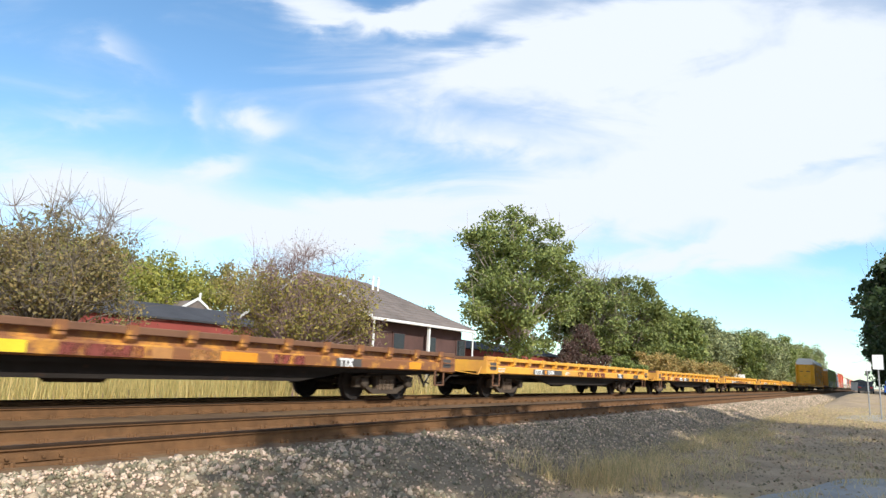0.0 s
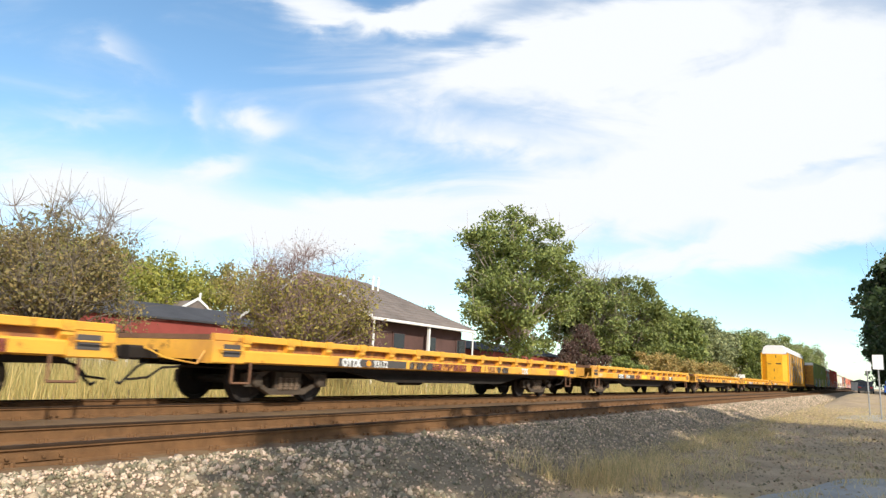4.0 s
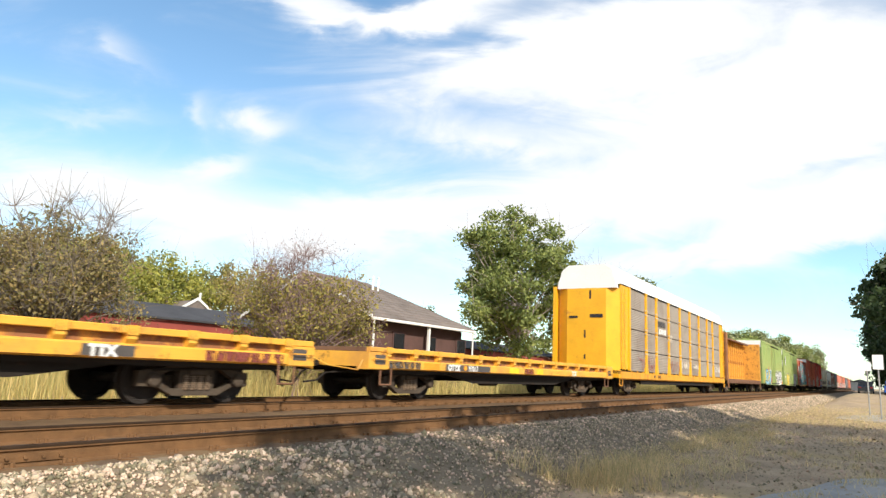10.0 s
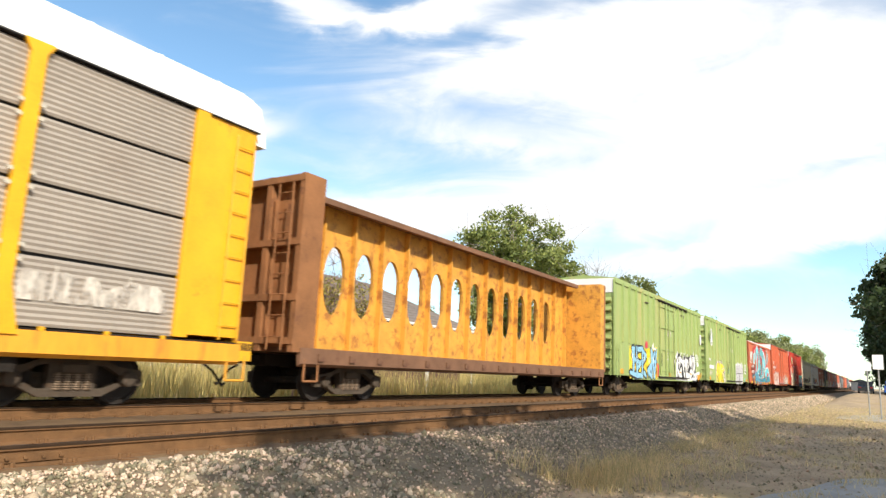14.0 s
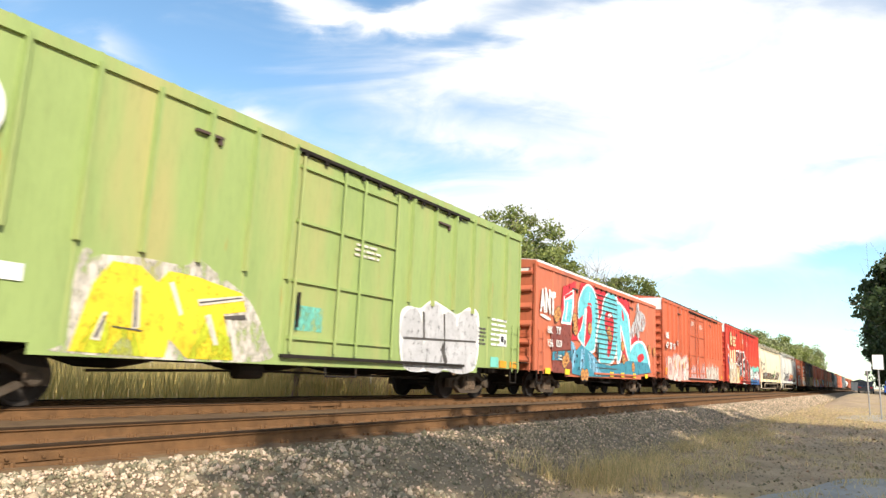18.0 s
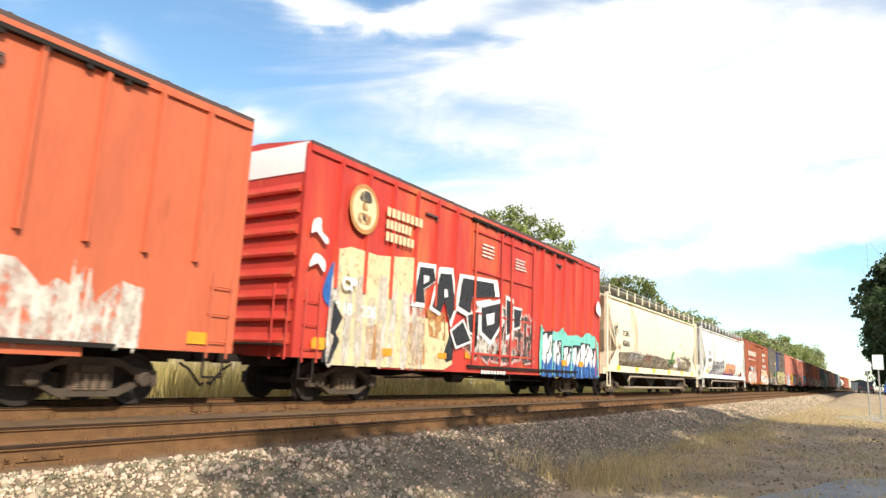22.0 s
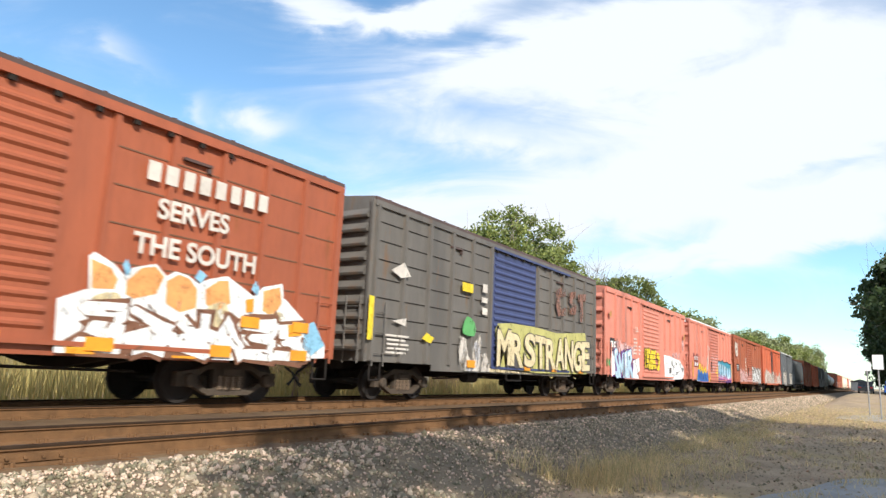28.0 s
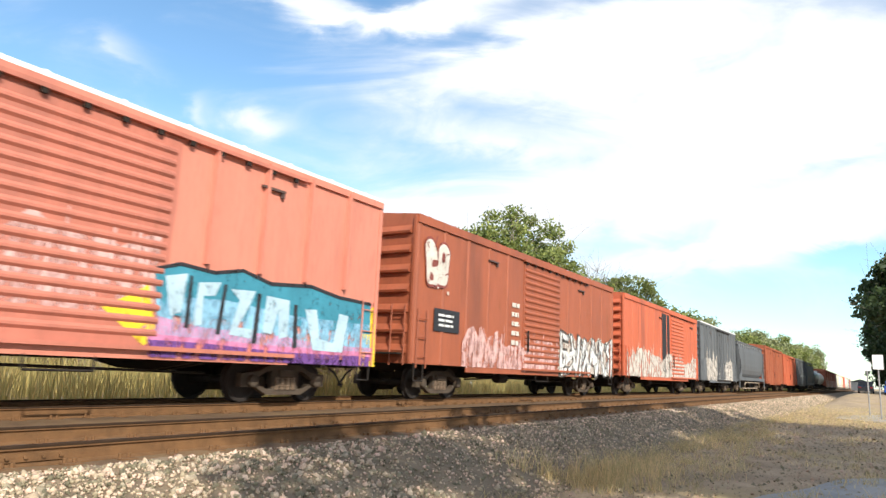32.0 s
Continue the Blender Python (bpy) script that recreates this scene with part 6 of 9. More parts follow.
    if sharp:
        for k in range(n):
            fx, fz = r.choice((0, 1)), r.choice((0, 1, 1))
            glyph = [tuple((abs(fx - q[0]), abs(fz - q[1])) for q in st) for st in GLYPHS[r.randrange(len(GLYPHS))]]
            glyph.append(((r.uniform(0, 0.4), r.uniform(0, 1)), (r.uniform(0.6, 1.2), r.uniform(0, 1))))
            jit = lambda q: (y0 + w * (k + q[0] * 1.05 + r.uniform(-0.05, 0.05)), z0 + hgt * (q[1] * r.uniform(0.94, 1.06) + r.uniform(-0.03, 0.03)))
            back, front = [], []
            for p, q in glyph:
                p, q = Vector(jit(p)), Vector(jit(q))
                d = (q - p).normalized()
                nn = Vector((-d.y, d.x))
                for out, th, ext in ((back, 0.17 * w + 0.06, 0.13), (front, 0.14 * w, 0.07)):
                    t1, t2 = th * r.uniform(0.8, 1.1), th * r.uniform(0.55, 1.0)
                    out.append([p - d * ext - nn * t1, p - d * ext * r.uniform(0.2, 1.6) + nn * t1, q + nn * t2, q + d * ext * r.uniform(0.6, 2.0), q - nn * t2])
            spray(car, edge, back, 1, x, False, worn=worn)
            spray(car, fill, front, 2, x, False, worn=worn)
        low, cuts = low[::2], []
    else:
        for o, i_ in zip(outer, inner):
            spray(car, edge, [o], 1, x, True, worn=worn)
            spray(car, fill, [i_], 2, x, True, worn=worn)
    if accents and not sharp:
        spray(car, accents[0], low, 3, x)
    if cuts:
        spray(car, edge, cuts, 4, x, True)
    if len(accents) > 1:
        spray(car, accents[1], shine, 5, x)
    lines, dots = [], []
    for k in range(n * 3):
        a, b = r.uniform(y0, y1), z0 + hgt * r.uniform(0.05, 0.95)
        da, db, t = r.uniform(-0.35, 0.35) * w, r.uniform(-0.3, 0.3) * hgt, 0.02 + 0.012 * r.random()
        lines.append([(a, b), (a + da, b + db), (a + da + t * 1.5, b + db), (a + t * 1.5, b - t)])
        a, b, t = r.uniform(y0 - 0.1, y1 + 0.1), r.choice((z0, z1)) + hgt * r.uniform(-0.10, 0.12), r.uniform(0.03, 0.08)
        dots.append([(a - t, b), (a, b - t * 1.3), (a + t, b), (a, b + t)])
    spray(car, edge, lines, 6, x, False)
    spray(car, halo or fill, dots[: n], 0, x)


def drips(car, color, y0, y1, z0, z1, n, seed, x=1.6, layer=0, width=0.16):
    """A flaking whitewash with a ragged top that runs down to the sill, and a few thin runs over it."""
    r = random.Random(seed)
    z0 = max(z0, 0.92)
    m = max(8, n)
    top = [(y0 + (y1 - y0) * k / (m - 1), z0 + (z1 - z0) * r.uniform(0.55, 1.0)) for k in range(m)]
    spray(car, color, [[(y0, z0)] + top + [(y1, z0)]], layer, x, False, worn=True)
    runs = []
    for k in range(n):
        c, w = r.uniform(y0, y1), r.uniform(0.012, 0.035)
        t = z0 + (z1 - z0) * r.uniform(0.3, 1.05)
        b = max(z0, t - (z1 - z0) * r.uniform(0.2, 0.7))
        runs.append([(c - w, b), (c + w * 0.6, b + 0.03), (c + w, t), (c - w * 0.4, t + 0.04)])
    spray(car, color, runs, layer + 1, x)


def tag(car, text, y0, y1, z0, z1, fill, edge, x=1.6, layer=1, seed=1, wide=0.09, slim=0.03, wobble=1.0):
    """Spray-painted letters stretched to fill a field, each a little bent and uneven, with an outline."""
    r = random.Random(seed)
    w, hgt = (y1 - y0) / len(text), z1 - z0
    for k, ch in enumerate(text):
        if ch == " ":
            continue
        lean, up, tall, turn = r.uniform(-0.12, 0.12) * wobble, r.uniform(-0.05, 0.05) * hgt * wobble, 1 + r.uniform(-0.1, 0.12) * wobble, r.uniform(-0.06, 0.06) * wobble
        base = lettering(ch, 1.0, 0, slim)
        ys, zs = [v.co.y for v in base.vertices], [v.co.z for v in base.vertices]
        a, b, c, d = min(ys), max(ys), min(zs), max(zs)
        for n, (off, color) in enumerate(((wide, edge), (slim, fill))):
            if color is None:
                continue
            me = lettering(ch, 1.0, 0, off)
            for v in me.vertices:
                p, q = (v.co.y - a) / (b - a), (v.co.z - c) / (d - c)
                p += lean * (q - 0.5) + 0.05 * wobble * math.sin(3.1 * q + k)
                q += turn * (p - 0.5) + 0.05 * wobble * math.sin(2.7 * p + 2 * k)
                v.co.y, v.co.z = y0 + w * (k + p * 0.98), z0 + up + hgt * q * tall
            me.materials.clear()
            me.materials.append(ink(color, "light"))
            part("graffiti_letter", me, None, car, at=(x + (layer + n) * 0.004, 0, 0))


def faded(car, color, y0, y1, z0, z1, n, seed, x=1.6, layer=0):
    """Worn upright strokes of old letters, washed out by weather."""
    r = random.Random(seed)
    out = []
    z0 = max(z0, 0.95) if x < 1.64 and z1 > 1.3 else z0
    w = (y1 - y0) / n
    for k in range(n):
        a = y0 + w * k + r.uniform(0, 0.25) * w
        b = a + w * r.uniform(0.45, 0.8)
        t, l = z1 - (z1 - z0) * r.uniform(0, 0.3), r.uniform(-0.2, 0.2) * w
        out.append([(a, z0), (b, z0 + r.uniform(0, 0.1)), (b + l, t - r.uniform(0, 0.2)), ((a + b) / 2 + l, t), (a + l, t - r.uniform(0, 0.15))])
    spray(car, color, out, layer, x, True, worn=True)


def scribble(car, color, pts, width, x=1.6, layer=1, worn=False):
    """One thin sprayed line through (along, height) points, smoothed."""
    fine = []
    for i in range(len(pts) - 1):
        p0, p1, p2, p3 = (Vector(pts[max(0, min(len(pts) - 1, i + k - 1))]) for k in range(4))
        for j in range(4):
            t = j / 4
            fine.append(0.5 * (2 * p1 + (p2 - p0) * t + (2 * p0 - 5 * p1 + 4 * p2 - p3) * t * t + (3 * p1 - p0 - 3 * p2 + p3) * t ** 3))
    fine.append(Vector(pts[-1]))
    sh = Shape()
    for p, q in zip(fine, fine[1:]):
        d = q - p
        if d.length < 1e-4:
            continue
        nn = Vector((-d.y, d.x)).normalized() * width / 2
        d = d.normalized() * width * 0.3
        sh.prism([tuple(p - d - nn), tuple(q + d - nn), tuple(q + d + nn), tuple(p - d + nn)], x + layer * 0.004 - 0.003, x + layer * 0.004, "x")
    return part("graffiti", sh, ink(color, worn or "light"), car)


def loops(car, color, y0, y1, z0, z1, n, seed, x=1.6, width=0.03, layer=1):
    """A hand-sprayed signature: n loops and hooks in one line style, too wild to read."""
    r = random.Random(seed)
    w, hgt = (y1 - y0) / n, z1 - z0
    for k in range(n):
        c = y0 + w * (k + 0.5)
        f = lambda a, b: (c + w * a * r.uniform(0.85, 1.1), z0 + hgt * (b + r.uniform(-0.06, 0.06)))
        pts = [f(r.uniform(-0.75, 0.75), r.uniform(0, 1)) for _ in range(r.randrange(5, 8))]
        scribble(car, color, pts, width, x, layer)


# ---- the train, from its leading end ----
def paint(name, color, **k):
    return mat(name, color, **{**dict(rough=0.55, scale=1.6, grain=25, dark=0.78, rust=0.16, bump=0.12, streak=True, stain=tuple(c * 0.62 + 0.01 for c in color), stain_amount=0.3), **k})


GREEN = paint("green_paint", (0.30, 0.39, 0.135), dark=0.86, rust=0.22, rust_color=(0.40, 0.24, 0.055), stain=(0.40, 0.38, 0.15), stain_amount=0.35, streak=True)
RED_BROWN = paint("red_brown_paint", (0.56, 0.155, 0.078), dark=0.86)
RED_BOX = paint("red_box_paint", (0.55, 0.13, 0.058), dark=0.85)
BRIGHT_RED = paint("bright_red_paint", (0.52, 0.045, 0.03), dark=0.85, rust=0.2, rust_color=(0.62, 0.22, 0.06), stain=(0.56, 0.13, 0.045), stain_amount=0.35, streak=True)
BROWN_BOX = paint("brown_box_paint", (0.36, 0.10, 0.045), dark=0.8, rust=0.3)
GREY_BOX = paint("grey_box_paint", (0.150, 0.135, 0.118), dark=0.75, rust=0.42, rust_color=(0.17, 0.10, 0.055))
BLUE_DOOR = paint("blue_door_paint", (0.055, 0.07, 0.17), dark=0.85)
PINK_RED = paint("faded_red_paint", (0.62, 0.228, 0.16), dark=0.9, rust=0.06)
PINK_DOOR = paint("faded_red_door_paint", (0.52, 0.18, 0.125), dark=0.8, rust=0.2)
TAN = paint("tan_paint", (0.80, 0.70, 0.52), dark=0.88, rust=0.1, stain=(0.42, 0.34, 0.22), stain_amount=0.15)
WHITE_CAR = paint("white_car_paint", (0.74, 0.73, 0.69), dark=0.88, rust=0.06)
DARK_GREY = paint("dark_grey_paint", (0.13, 0.14, 0.15), dark=0.8)
PALE_GREY = paint("pale_grey_paint", (0.42, 0.42, 0.41), dark=0.8)
BLACK_TANK = paint("black_tank_paint", (0.02, 0.022, 0.024), dark=0.8, rough=0.4)
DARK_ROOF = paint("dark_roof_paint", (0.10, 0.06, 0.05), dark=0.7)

NUMBERS = ["", "", "93494", "97262", "93172", "93356", "", "97378", "93017"]
for k in range(9):
    s = -209.9 + 18.9 * k
    flatcar(s, s + 17.1, "rusty yellow flatcar with stake pockets, empty" if k < 2 else "yellow flatcar with stake pockets, empty", YELLOW_RUSTY if k < 2 else YELLOW, number=NUMBERS[k], seed=k)

car, h = autorack(-40.65, -14.85)
XA = 1.565
text_bars(car, "offwhite", -4.2, -3.0, 2.9, 3.3, 4, XA)
drips(car, "offwhite", -1.0, 0.9, 1.5, 1.95, 14, 3, XA, 0, 0.05)
drips(car, "offwhite", 2.0, 3.6, 1.55, 1.85, 10, 4, XA, 0, 0.05)
drips(car, "offwhite", 8.7, 11.0, 1.5, 1.95, 12, 5, XA, 0, 0.06)
loops(car, "wine", -9.9, -7.4, 1.25, 2.0, 4, 31, XA + 0.02, 0.035)
loops(car, "wine", -8.2, -6.8, 1.2, 1.9, 4, 32, XA + 0.02, 0.03)
loops(car, "wine", -3.7, -1.6, 1.25, 1.9, 5, 33, XA + 0.02, 0.03)
letter_bars(car, "dark", 6, -6.4, -4.6, 3.62, 3.92, XA)
letter_bars(car, "white", 5, -6.0, -4.5, 3.22, 3.5, XA)
words(car, "NS", -7.15, 0.86, 0.2, "dark", 1.585, 1, 0.004)
words(car, "171155", -6.4, 0.86, 0.2, "dark", 1.585, 1, 0.004)

centrebeam(-13.6, 4.6)

# green boxcars
car, h = boxcar("boxcar", "green boxcar with a plug door and blue and white graffiti", 6.0, 23.9, GREEN, eave=5.25, panel=17, door_kind="plug", door=(0.5, 3.3), end_ribs=8, end_top=ROOF_WHITE, roof_paint=GREEN)
piece(car, -6.7, -2.1, 0.85, 2.25, 5, "sky", "black", 41, 1.6, "yellow", ("blue", "white"), sharp=True)
spray(car, "crimson", [bar(-3.0, -2.1, 1.45, 1.9), bar(-2.3, -1.75, 1.0, 1.6), [(-4.2, 2.35), (-3.7, 2.4), (-3.8, 2.65), (-4.1, 2.65)]], 0, 1.6)
spray(car, "black", [[(1.50, 1.89), (1.78, 2.15), (2.42, 2.40), (3.08, 2.32), (3.63, 2.09), (4.16, 2.26), (5.28, 2.25), (6.12, 2.43), (6.95, 2.40), (7.12, 1.43), (7.48, 1.19), (6.31, 0.83), (5.21, 0.80), (3.79, 0.85), (2.80, 0.93), (2.06, 0.90), (1.59, 1.39)]], 0, 1.602, False)
spray(car, "white", [[(1.92, 0.94), (3.78, 0.90), (5.34, 0.80), (6.28, 1.04), (7.26, 0.86), (5.22, 0.80), (3.81, 0.80), (1.98, 0.82)], [(2.25, 2.33), (2.51, 2.52), (2.40, 2.31)], [(3.14, 2.29), (3.57, 2.49), (3.29, 2.26)], [(3.82, 2.11), (3.92, 2.53), (3.94, 2.15)], [(4.16, 2.28), (4.39, 2.49), (4.30, 2.22)], [(4.76, 2.24), (5.06, 2.46), (4.89, 2.20)], [(5.69, 2.31), (6.14, 2.50), (5.84, 2.24)], [(6.43, 2.39), (6.84, 2.74), (6.62, 2.36)]], 1, 1.602, False)
spray(car, "white", [[(1.57, 1.91), (1.79, 2.12), (2.36, 2.34), (2.60, 2.13), (2.55, 1.74), (2.27, 1.60), (2.80, 1.33), (3.26, 1.14), (2.93, 0.95), (2.66, 1.05), (2.21, 1.45), (2.32, 1.00), (2.07, 0.95)], [(2.69, 2.11), (3.00, 2.23), (3.64, 2.00), (3.50, 1.78), (3.18, 1.90), (2.96, 1.50), (2.71, 1.44), (2.80, 1.73)], [(2.88, 1.32), (3.22, 1.60), (3.46, 1.44), (3.32, 1.18), (3.49, 0.93), (3.17, 0.96)], [(3.53, 2.00), (3.94, 2.15), (4.22, 1.97), (4.15, 1.64), (3.93, 1.56), (4.26, 1.11), (4.41, 0.87), (4.02, 0.88), (3.73, 1.47)], [(4.27, 1.90), (4.80, 2.17), (5.36, 1.82), (5.18, 1.58), (4.84, 1.61), (4.60, 1.43), (5.31, 1.18), (5.20, 0.80), (4.67, 0.85), (4.35, 1.14)], [(5.43, 2.15), (6.00, 2.37), (6.15, 1.79), (5.77, 1.63), (5.45, 1.78)], [(5.28, 1.18), (5.78, 1.55), (6.23, 1.52), (6.29, 1.24), (5.46, 0.80)], [(6.28, 2.31), (6.86, 2.33), (7.02, 1.76), (6.72, 1.28), (7.24, 1.32), (8.12, 1.44), (8.32, 1.31), (7.26, 0.83), (6.61, 0.84), (6.27, 1.70)]], 2, 1.602, False)
spray(car, "dark", [[(1.95, 1.86), (2.21, 2.04), (2.32, 1.99), (2.01, 1.78)], [(3.85, 1.85), (4.06, 1.94), (4.01, 1.82)], [(4.83, 1.69), (4.97, 1.78), (5.02, 1.62)], [(4.56, 1.37), (5.16, 1.53), (4.93, 1.33)], [(6.43, 1.88), (6.64, 1.98), (6.63, 1.77)]], 3, 1.602, False)
spray(car, "orange", [[(2.72, 1.29), (3.18, 1.32), (3.19, 1.23), (2.73, 1.21)], [(5.60, 1.26), (5.96, 1.27), (5.97, 1.15), (5.61, 1.15)], [(7.65, 1.03), (8.16, 1.08), (8.18, 0.89), (7.67, 0.87)], [(8.48, 1.32), (8.79, 1.34), (8.81, 1.14), (8.50, 1.13)]], 4, 1.602, False)
r = random.Random(77)
for c, lay, n in (("white", 1, 26), ("black", 4, 30), ("white", 5, 16), ("silver", 5, 12)):
    strokes = []
    for k in range(n):
        a = r.uniform(1.9, 7.4)
        b = r.uniform(0.95, 2.15 - 0.06 * (a - 1.9))
        da, db, w = r.uniform(0.12, 0.5), r.uniform(0.1, 0.5) * r.choice((1, 1, -1)), r.uniform(0.02, 0.06)
        strokes.append([(a, b), (a + da * 0.5, b + db * 0.5 + w), (a + da, b + db), (a + da * 0.5 + w, b + db * 0.5 - w)])
    spray(car, c, strokes, lay, 1.602, False)
spikes = []
for k in range(15):
    a = 2.2 + 0.34 * k
    t = 2.3 - 0.035 * k
    spikes.append([(a, t - 0.2), (a + 0.3 + r.uniform(0, 0.3), t + 0.12 + r.uniform(0, 0.2)), (a + 0.16, t - 0.22)])
spray(car, "white", spikes[::2], 2, 1.602, False)
spray(car, "dark", spikes[1::2], 1, 1.602, False)
spray(car, "white", [[(-2.95, 2.4), (-2.3, 2.3), (-2.3, 2.5), (-2.7, 2.65)], [(8.2, 3.25), (8.6, 3.2), (8.6, 3.75), (8.25, 3.8)]], 1, 1.6)
text_bars(car, "offwhite", 0.1, 1.0, 3.2, 3.5, 3, 1.63)
text_bars(car, "offwhite", -0.2, 0.2, 1.85, 2.5, 3, 1.63)
text_bars(car, "white", 7.0, 8.1, 1.95, 2.5, 4, 1.6)
spray(car, "white", [bar(7.6, 8.05, 1.72, 1.98)], 1, 1.6, False, "text_bar")
reflectors(car, h, (7.8, 8.5, 0.6, -8.0), 1.1)

car, h = boxcar("boxcar", "green boxcar with a plug door and a round white emblem", 25.6, 43.4, GREEN, eave=5.3, panel=17, door_kind="plug", door=(0.515, 3.5), end_ribs=8, end_top=ROOF_WHITE, roof_paint=GREEN)
disc = [(-7.5 + 0.52 * math.cos(k * math.tau / 28), 3.92 + 0.6 * math.sin(k * math.tau / 28)) for k in range(28)]
spray(car, "white", [disc], 1, 1.6, False, "emblem")
spray(car, "forest", [[(-7.5 + 0.44 * math.cos(k * math.tau / 28), 3.92 + 0.52 * math.sin(k * math.tau / 28)) for k in range(28)]], 2, 1.6, False, "emblem")
fir = [(-7.5, 4.4), (-7.3, 4.1), (-7.38, 4.1), (-7.22, 3.85), (-7.34, 3.85), (-7.18, 3.58), (-7.42, 3.58), (-7.42, 3.42), (-7.58, 3.42), (-7.58, 3.58), (-7.82, 3.58), (-7.66, 3.85), (-7.78, 3.85), (-7.62, 4.1), (-7.7, 4.1)]
spray(car, "white", [fir], 3, 1.6, False, "emblem")
text_bars(car, "white", -8.05, -7.5, 2.25, 2.5, 1, 1.6)
text_bars(car, "white", -8.0, -6.4, 1.7, 2.0, 1, 1.6)
text_bars(car, "offwhite", -8.0, -6.9, 1.3, 1.6, 2, 1.6)
spray(car, "offwhite", [[(-5.68, 1.00), (-5.71, 1.81), (-5.62, 2.32), (-5.35, 2.28), (-4.71, 2.34), (-3.87, 2.34), (-3.66, 2.52), (-3.28, 2.33), (-2.46, 1.92), (-1.96, 1.23), (-2.04, 0.80), (-5.65, 0.80)]], 0, 1.602, True, worn=True)
spray(car, "yellow", [[(-5.65, 0.83), (-5.42, 1.84), (-5.16, 2.21), (-4.69, 2.21), (-4.36, 1.99), (-4.17, 2.20), (-3.62, 2.18), (-2.61, 2.01), (-2.49, 1.69), (-2.99, 1.60), (-2.69, 0.80), (-3.66, 0.80), (-4.03, 1.10), (-4.08, 0.80), (-4.49, 0.80), (-4.83, 1.14), (-5.06, 0.83)]], 1, 1.602, False)
spray(car, "lime", [[(-5.57, 0.83), (-5.31, 1.36), (-4.64, 1.15), (-4.49, 0.80)], [(-3.66, 0.80), (-3.40, 1.43), (-2.76, 1.18), (-2.69, 0.80)]], 2, 1.602, False, worn=True)
spray(car, "offwhite", [[(-5.35, 1.02), (-5.21, 1.43), (-5.14, 1.44), (-5.21, 1.00)], [(-4.72, 1.20), (-4.75, 1.84), (-4.65, 1.90), (-4.59, 1.24)], [(-4.15, 2.01), (-3.89, 1.48), (-3.83, 1.53), (-4.07, 2.04)], [(-3.57, 1.80), (-2.60, 1.97), (-2.54, 1.89), (-3.53, 1.69)], [(-3.39, 1.53), (-3.14, 1.04), (-3.05, 1.06), (-3.28, 1.58)], [(-2.94, 1.57), (-2.67, 0.86), (-2.60, 0.91), (-2.84, 1.60)]], 3, 1.602, False)
spray(car, "dark", [[(-5.31, 1.06), (-5.19, 1.38), (-5.15, 1.39), (-5.26, 1.03)], [(-4.69, 1.24), (-4.73, 1.79), (-4.70, 1.82), (-4.65, 1.26)], [(-3.54, 1.76), (-2.62, 1.94), (-2.61, 1.92), (-3.52, 1.73)], [(-5.06, 1.24), (-4.55, 1.21), (-4.55, 1.18), (-5.06, 1.22)], [(-3.01, 1.56), (-2.93, 1.51), (-2.47, 1.55), (-2.51, 1.63)]], 4, 1.602, False)
spray(car, "white", [[(2.30, 1.96), (2.55, 2.31), (3.17, 2.33), (3.68, 2.58), (4.39, 2.46), (4.99, 2.34), (5.60, 2.58), (6.17, 2.45), (6.26, 1.57), (5.93, 0.80), (4.25, 0.80), (2.60, 0.80)]], 0, 1.602, True)
spray(car, "silver", [[(2.39, 1.96), (2.65, 2.24), (3.10, 2.23), (3.32, 1.56), (2.43, 1.53)], [(3.35, 2.34), (3.77, 2.50), (4.16, 2.39), (4.28, 1.61), (3.42, 1.53)], [(4.34, 2.28), (4.87, 2.24), (4.98, 1.63), (4.40, 1.56)], [(5.06, 2.26), (5.54, 2.49), (6.00, 2.37), (6.12, 1.63), (5.11, 1.57)], [(2.48, 1.48), (3.32, 1.53), (3.34, 0.80), (2.64, 0.83)], [(3.43, 1.48), (4.29, 1.56), (4.35, 0.80), (3.49, 0.80)], [(4.46, 1.51), (6.06, 1.59), (5.86, 0.80), (4.58, 0.80)]], 1, 1.602, True)
spray(car, "dark", [[(2.48, 1.56), (4.17, 1.61), (6.05, 1.66), (6.06, 1.61), (4.18, 1.55), (2.48, 1.50)], [(4.29, 1.53), (4.56, 1.03), (4.46, 0.88), (4.20, 1.31)], [(3.26, 2.24), (3.36, 2.25), (3.42, 1.56), (3.34, 1.56)], [(4.26, 2.28), (4.34, 2.28), (4.46, 0.88), (4.40, 0.88)], [(2.59, 0.80), (4.24, 0.80), (5.86, 0.80), (5.87, 0.80), (4.25, 0.80), (2.60, 0.80)]], 2, 1.602, False)
spray(car, "mint", [bar(-1.25, -0.45, 1.45, 1.95)], 0, 1.61, False, "paint_patch", True)
text_bars(car, "offwhite", 0.4, 1.4, 3.2, 3.55, 2, 1.63)
text_bars(car, "dark", 6.2, 6.7, 1.55, 2.1, 4, 1.6)
text_bars(car, "white", 6.95, 8.05, 1.55, 2.45, 5, 1.6)
spray(car, "white", [bar(7.55, 8.0, 1.62, 1.98)], 2, 1.6, False, "text_bar")
spray(car, "black", [bar(7.62, 7.8, 1.72, 1.9), bar(7.84, 7.94, 1.66, 1.8)], 3, 1.6, False, "text_bar")
reflectors(car, h, (-7.8, 7.8, 8.5), 1.05)
spray(car, "mint", [bar(7.0, 7.5, 0.95, 1.25)], 1, 1.6, False, "paint_patch")

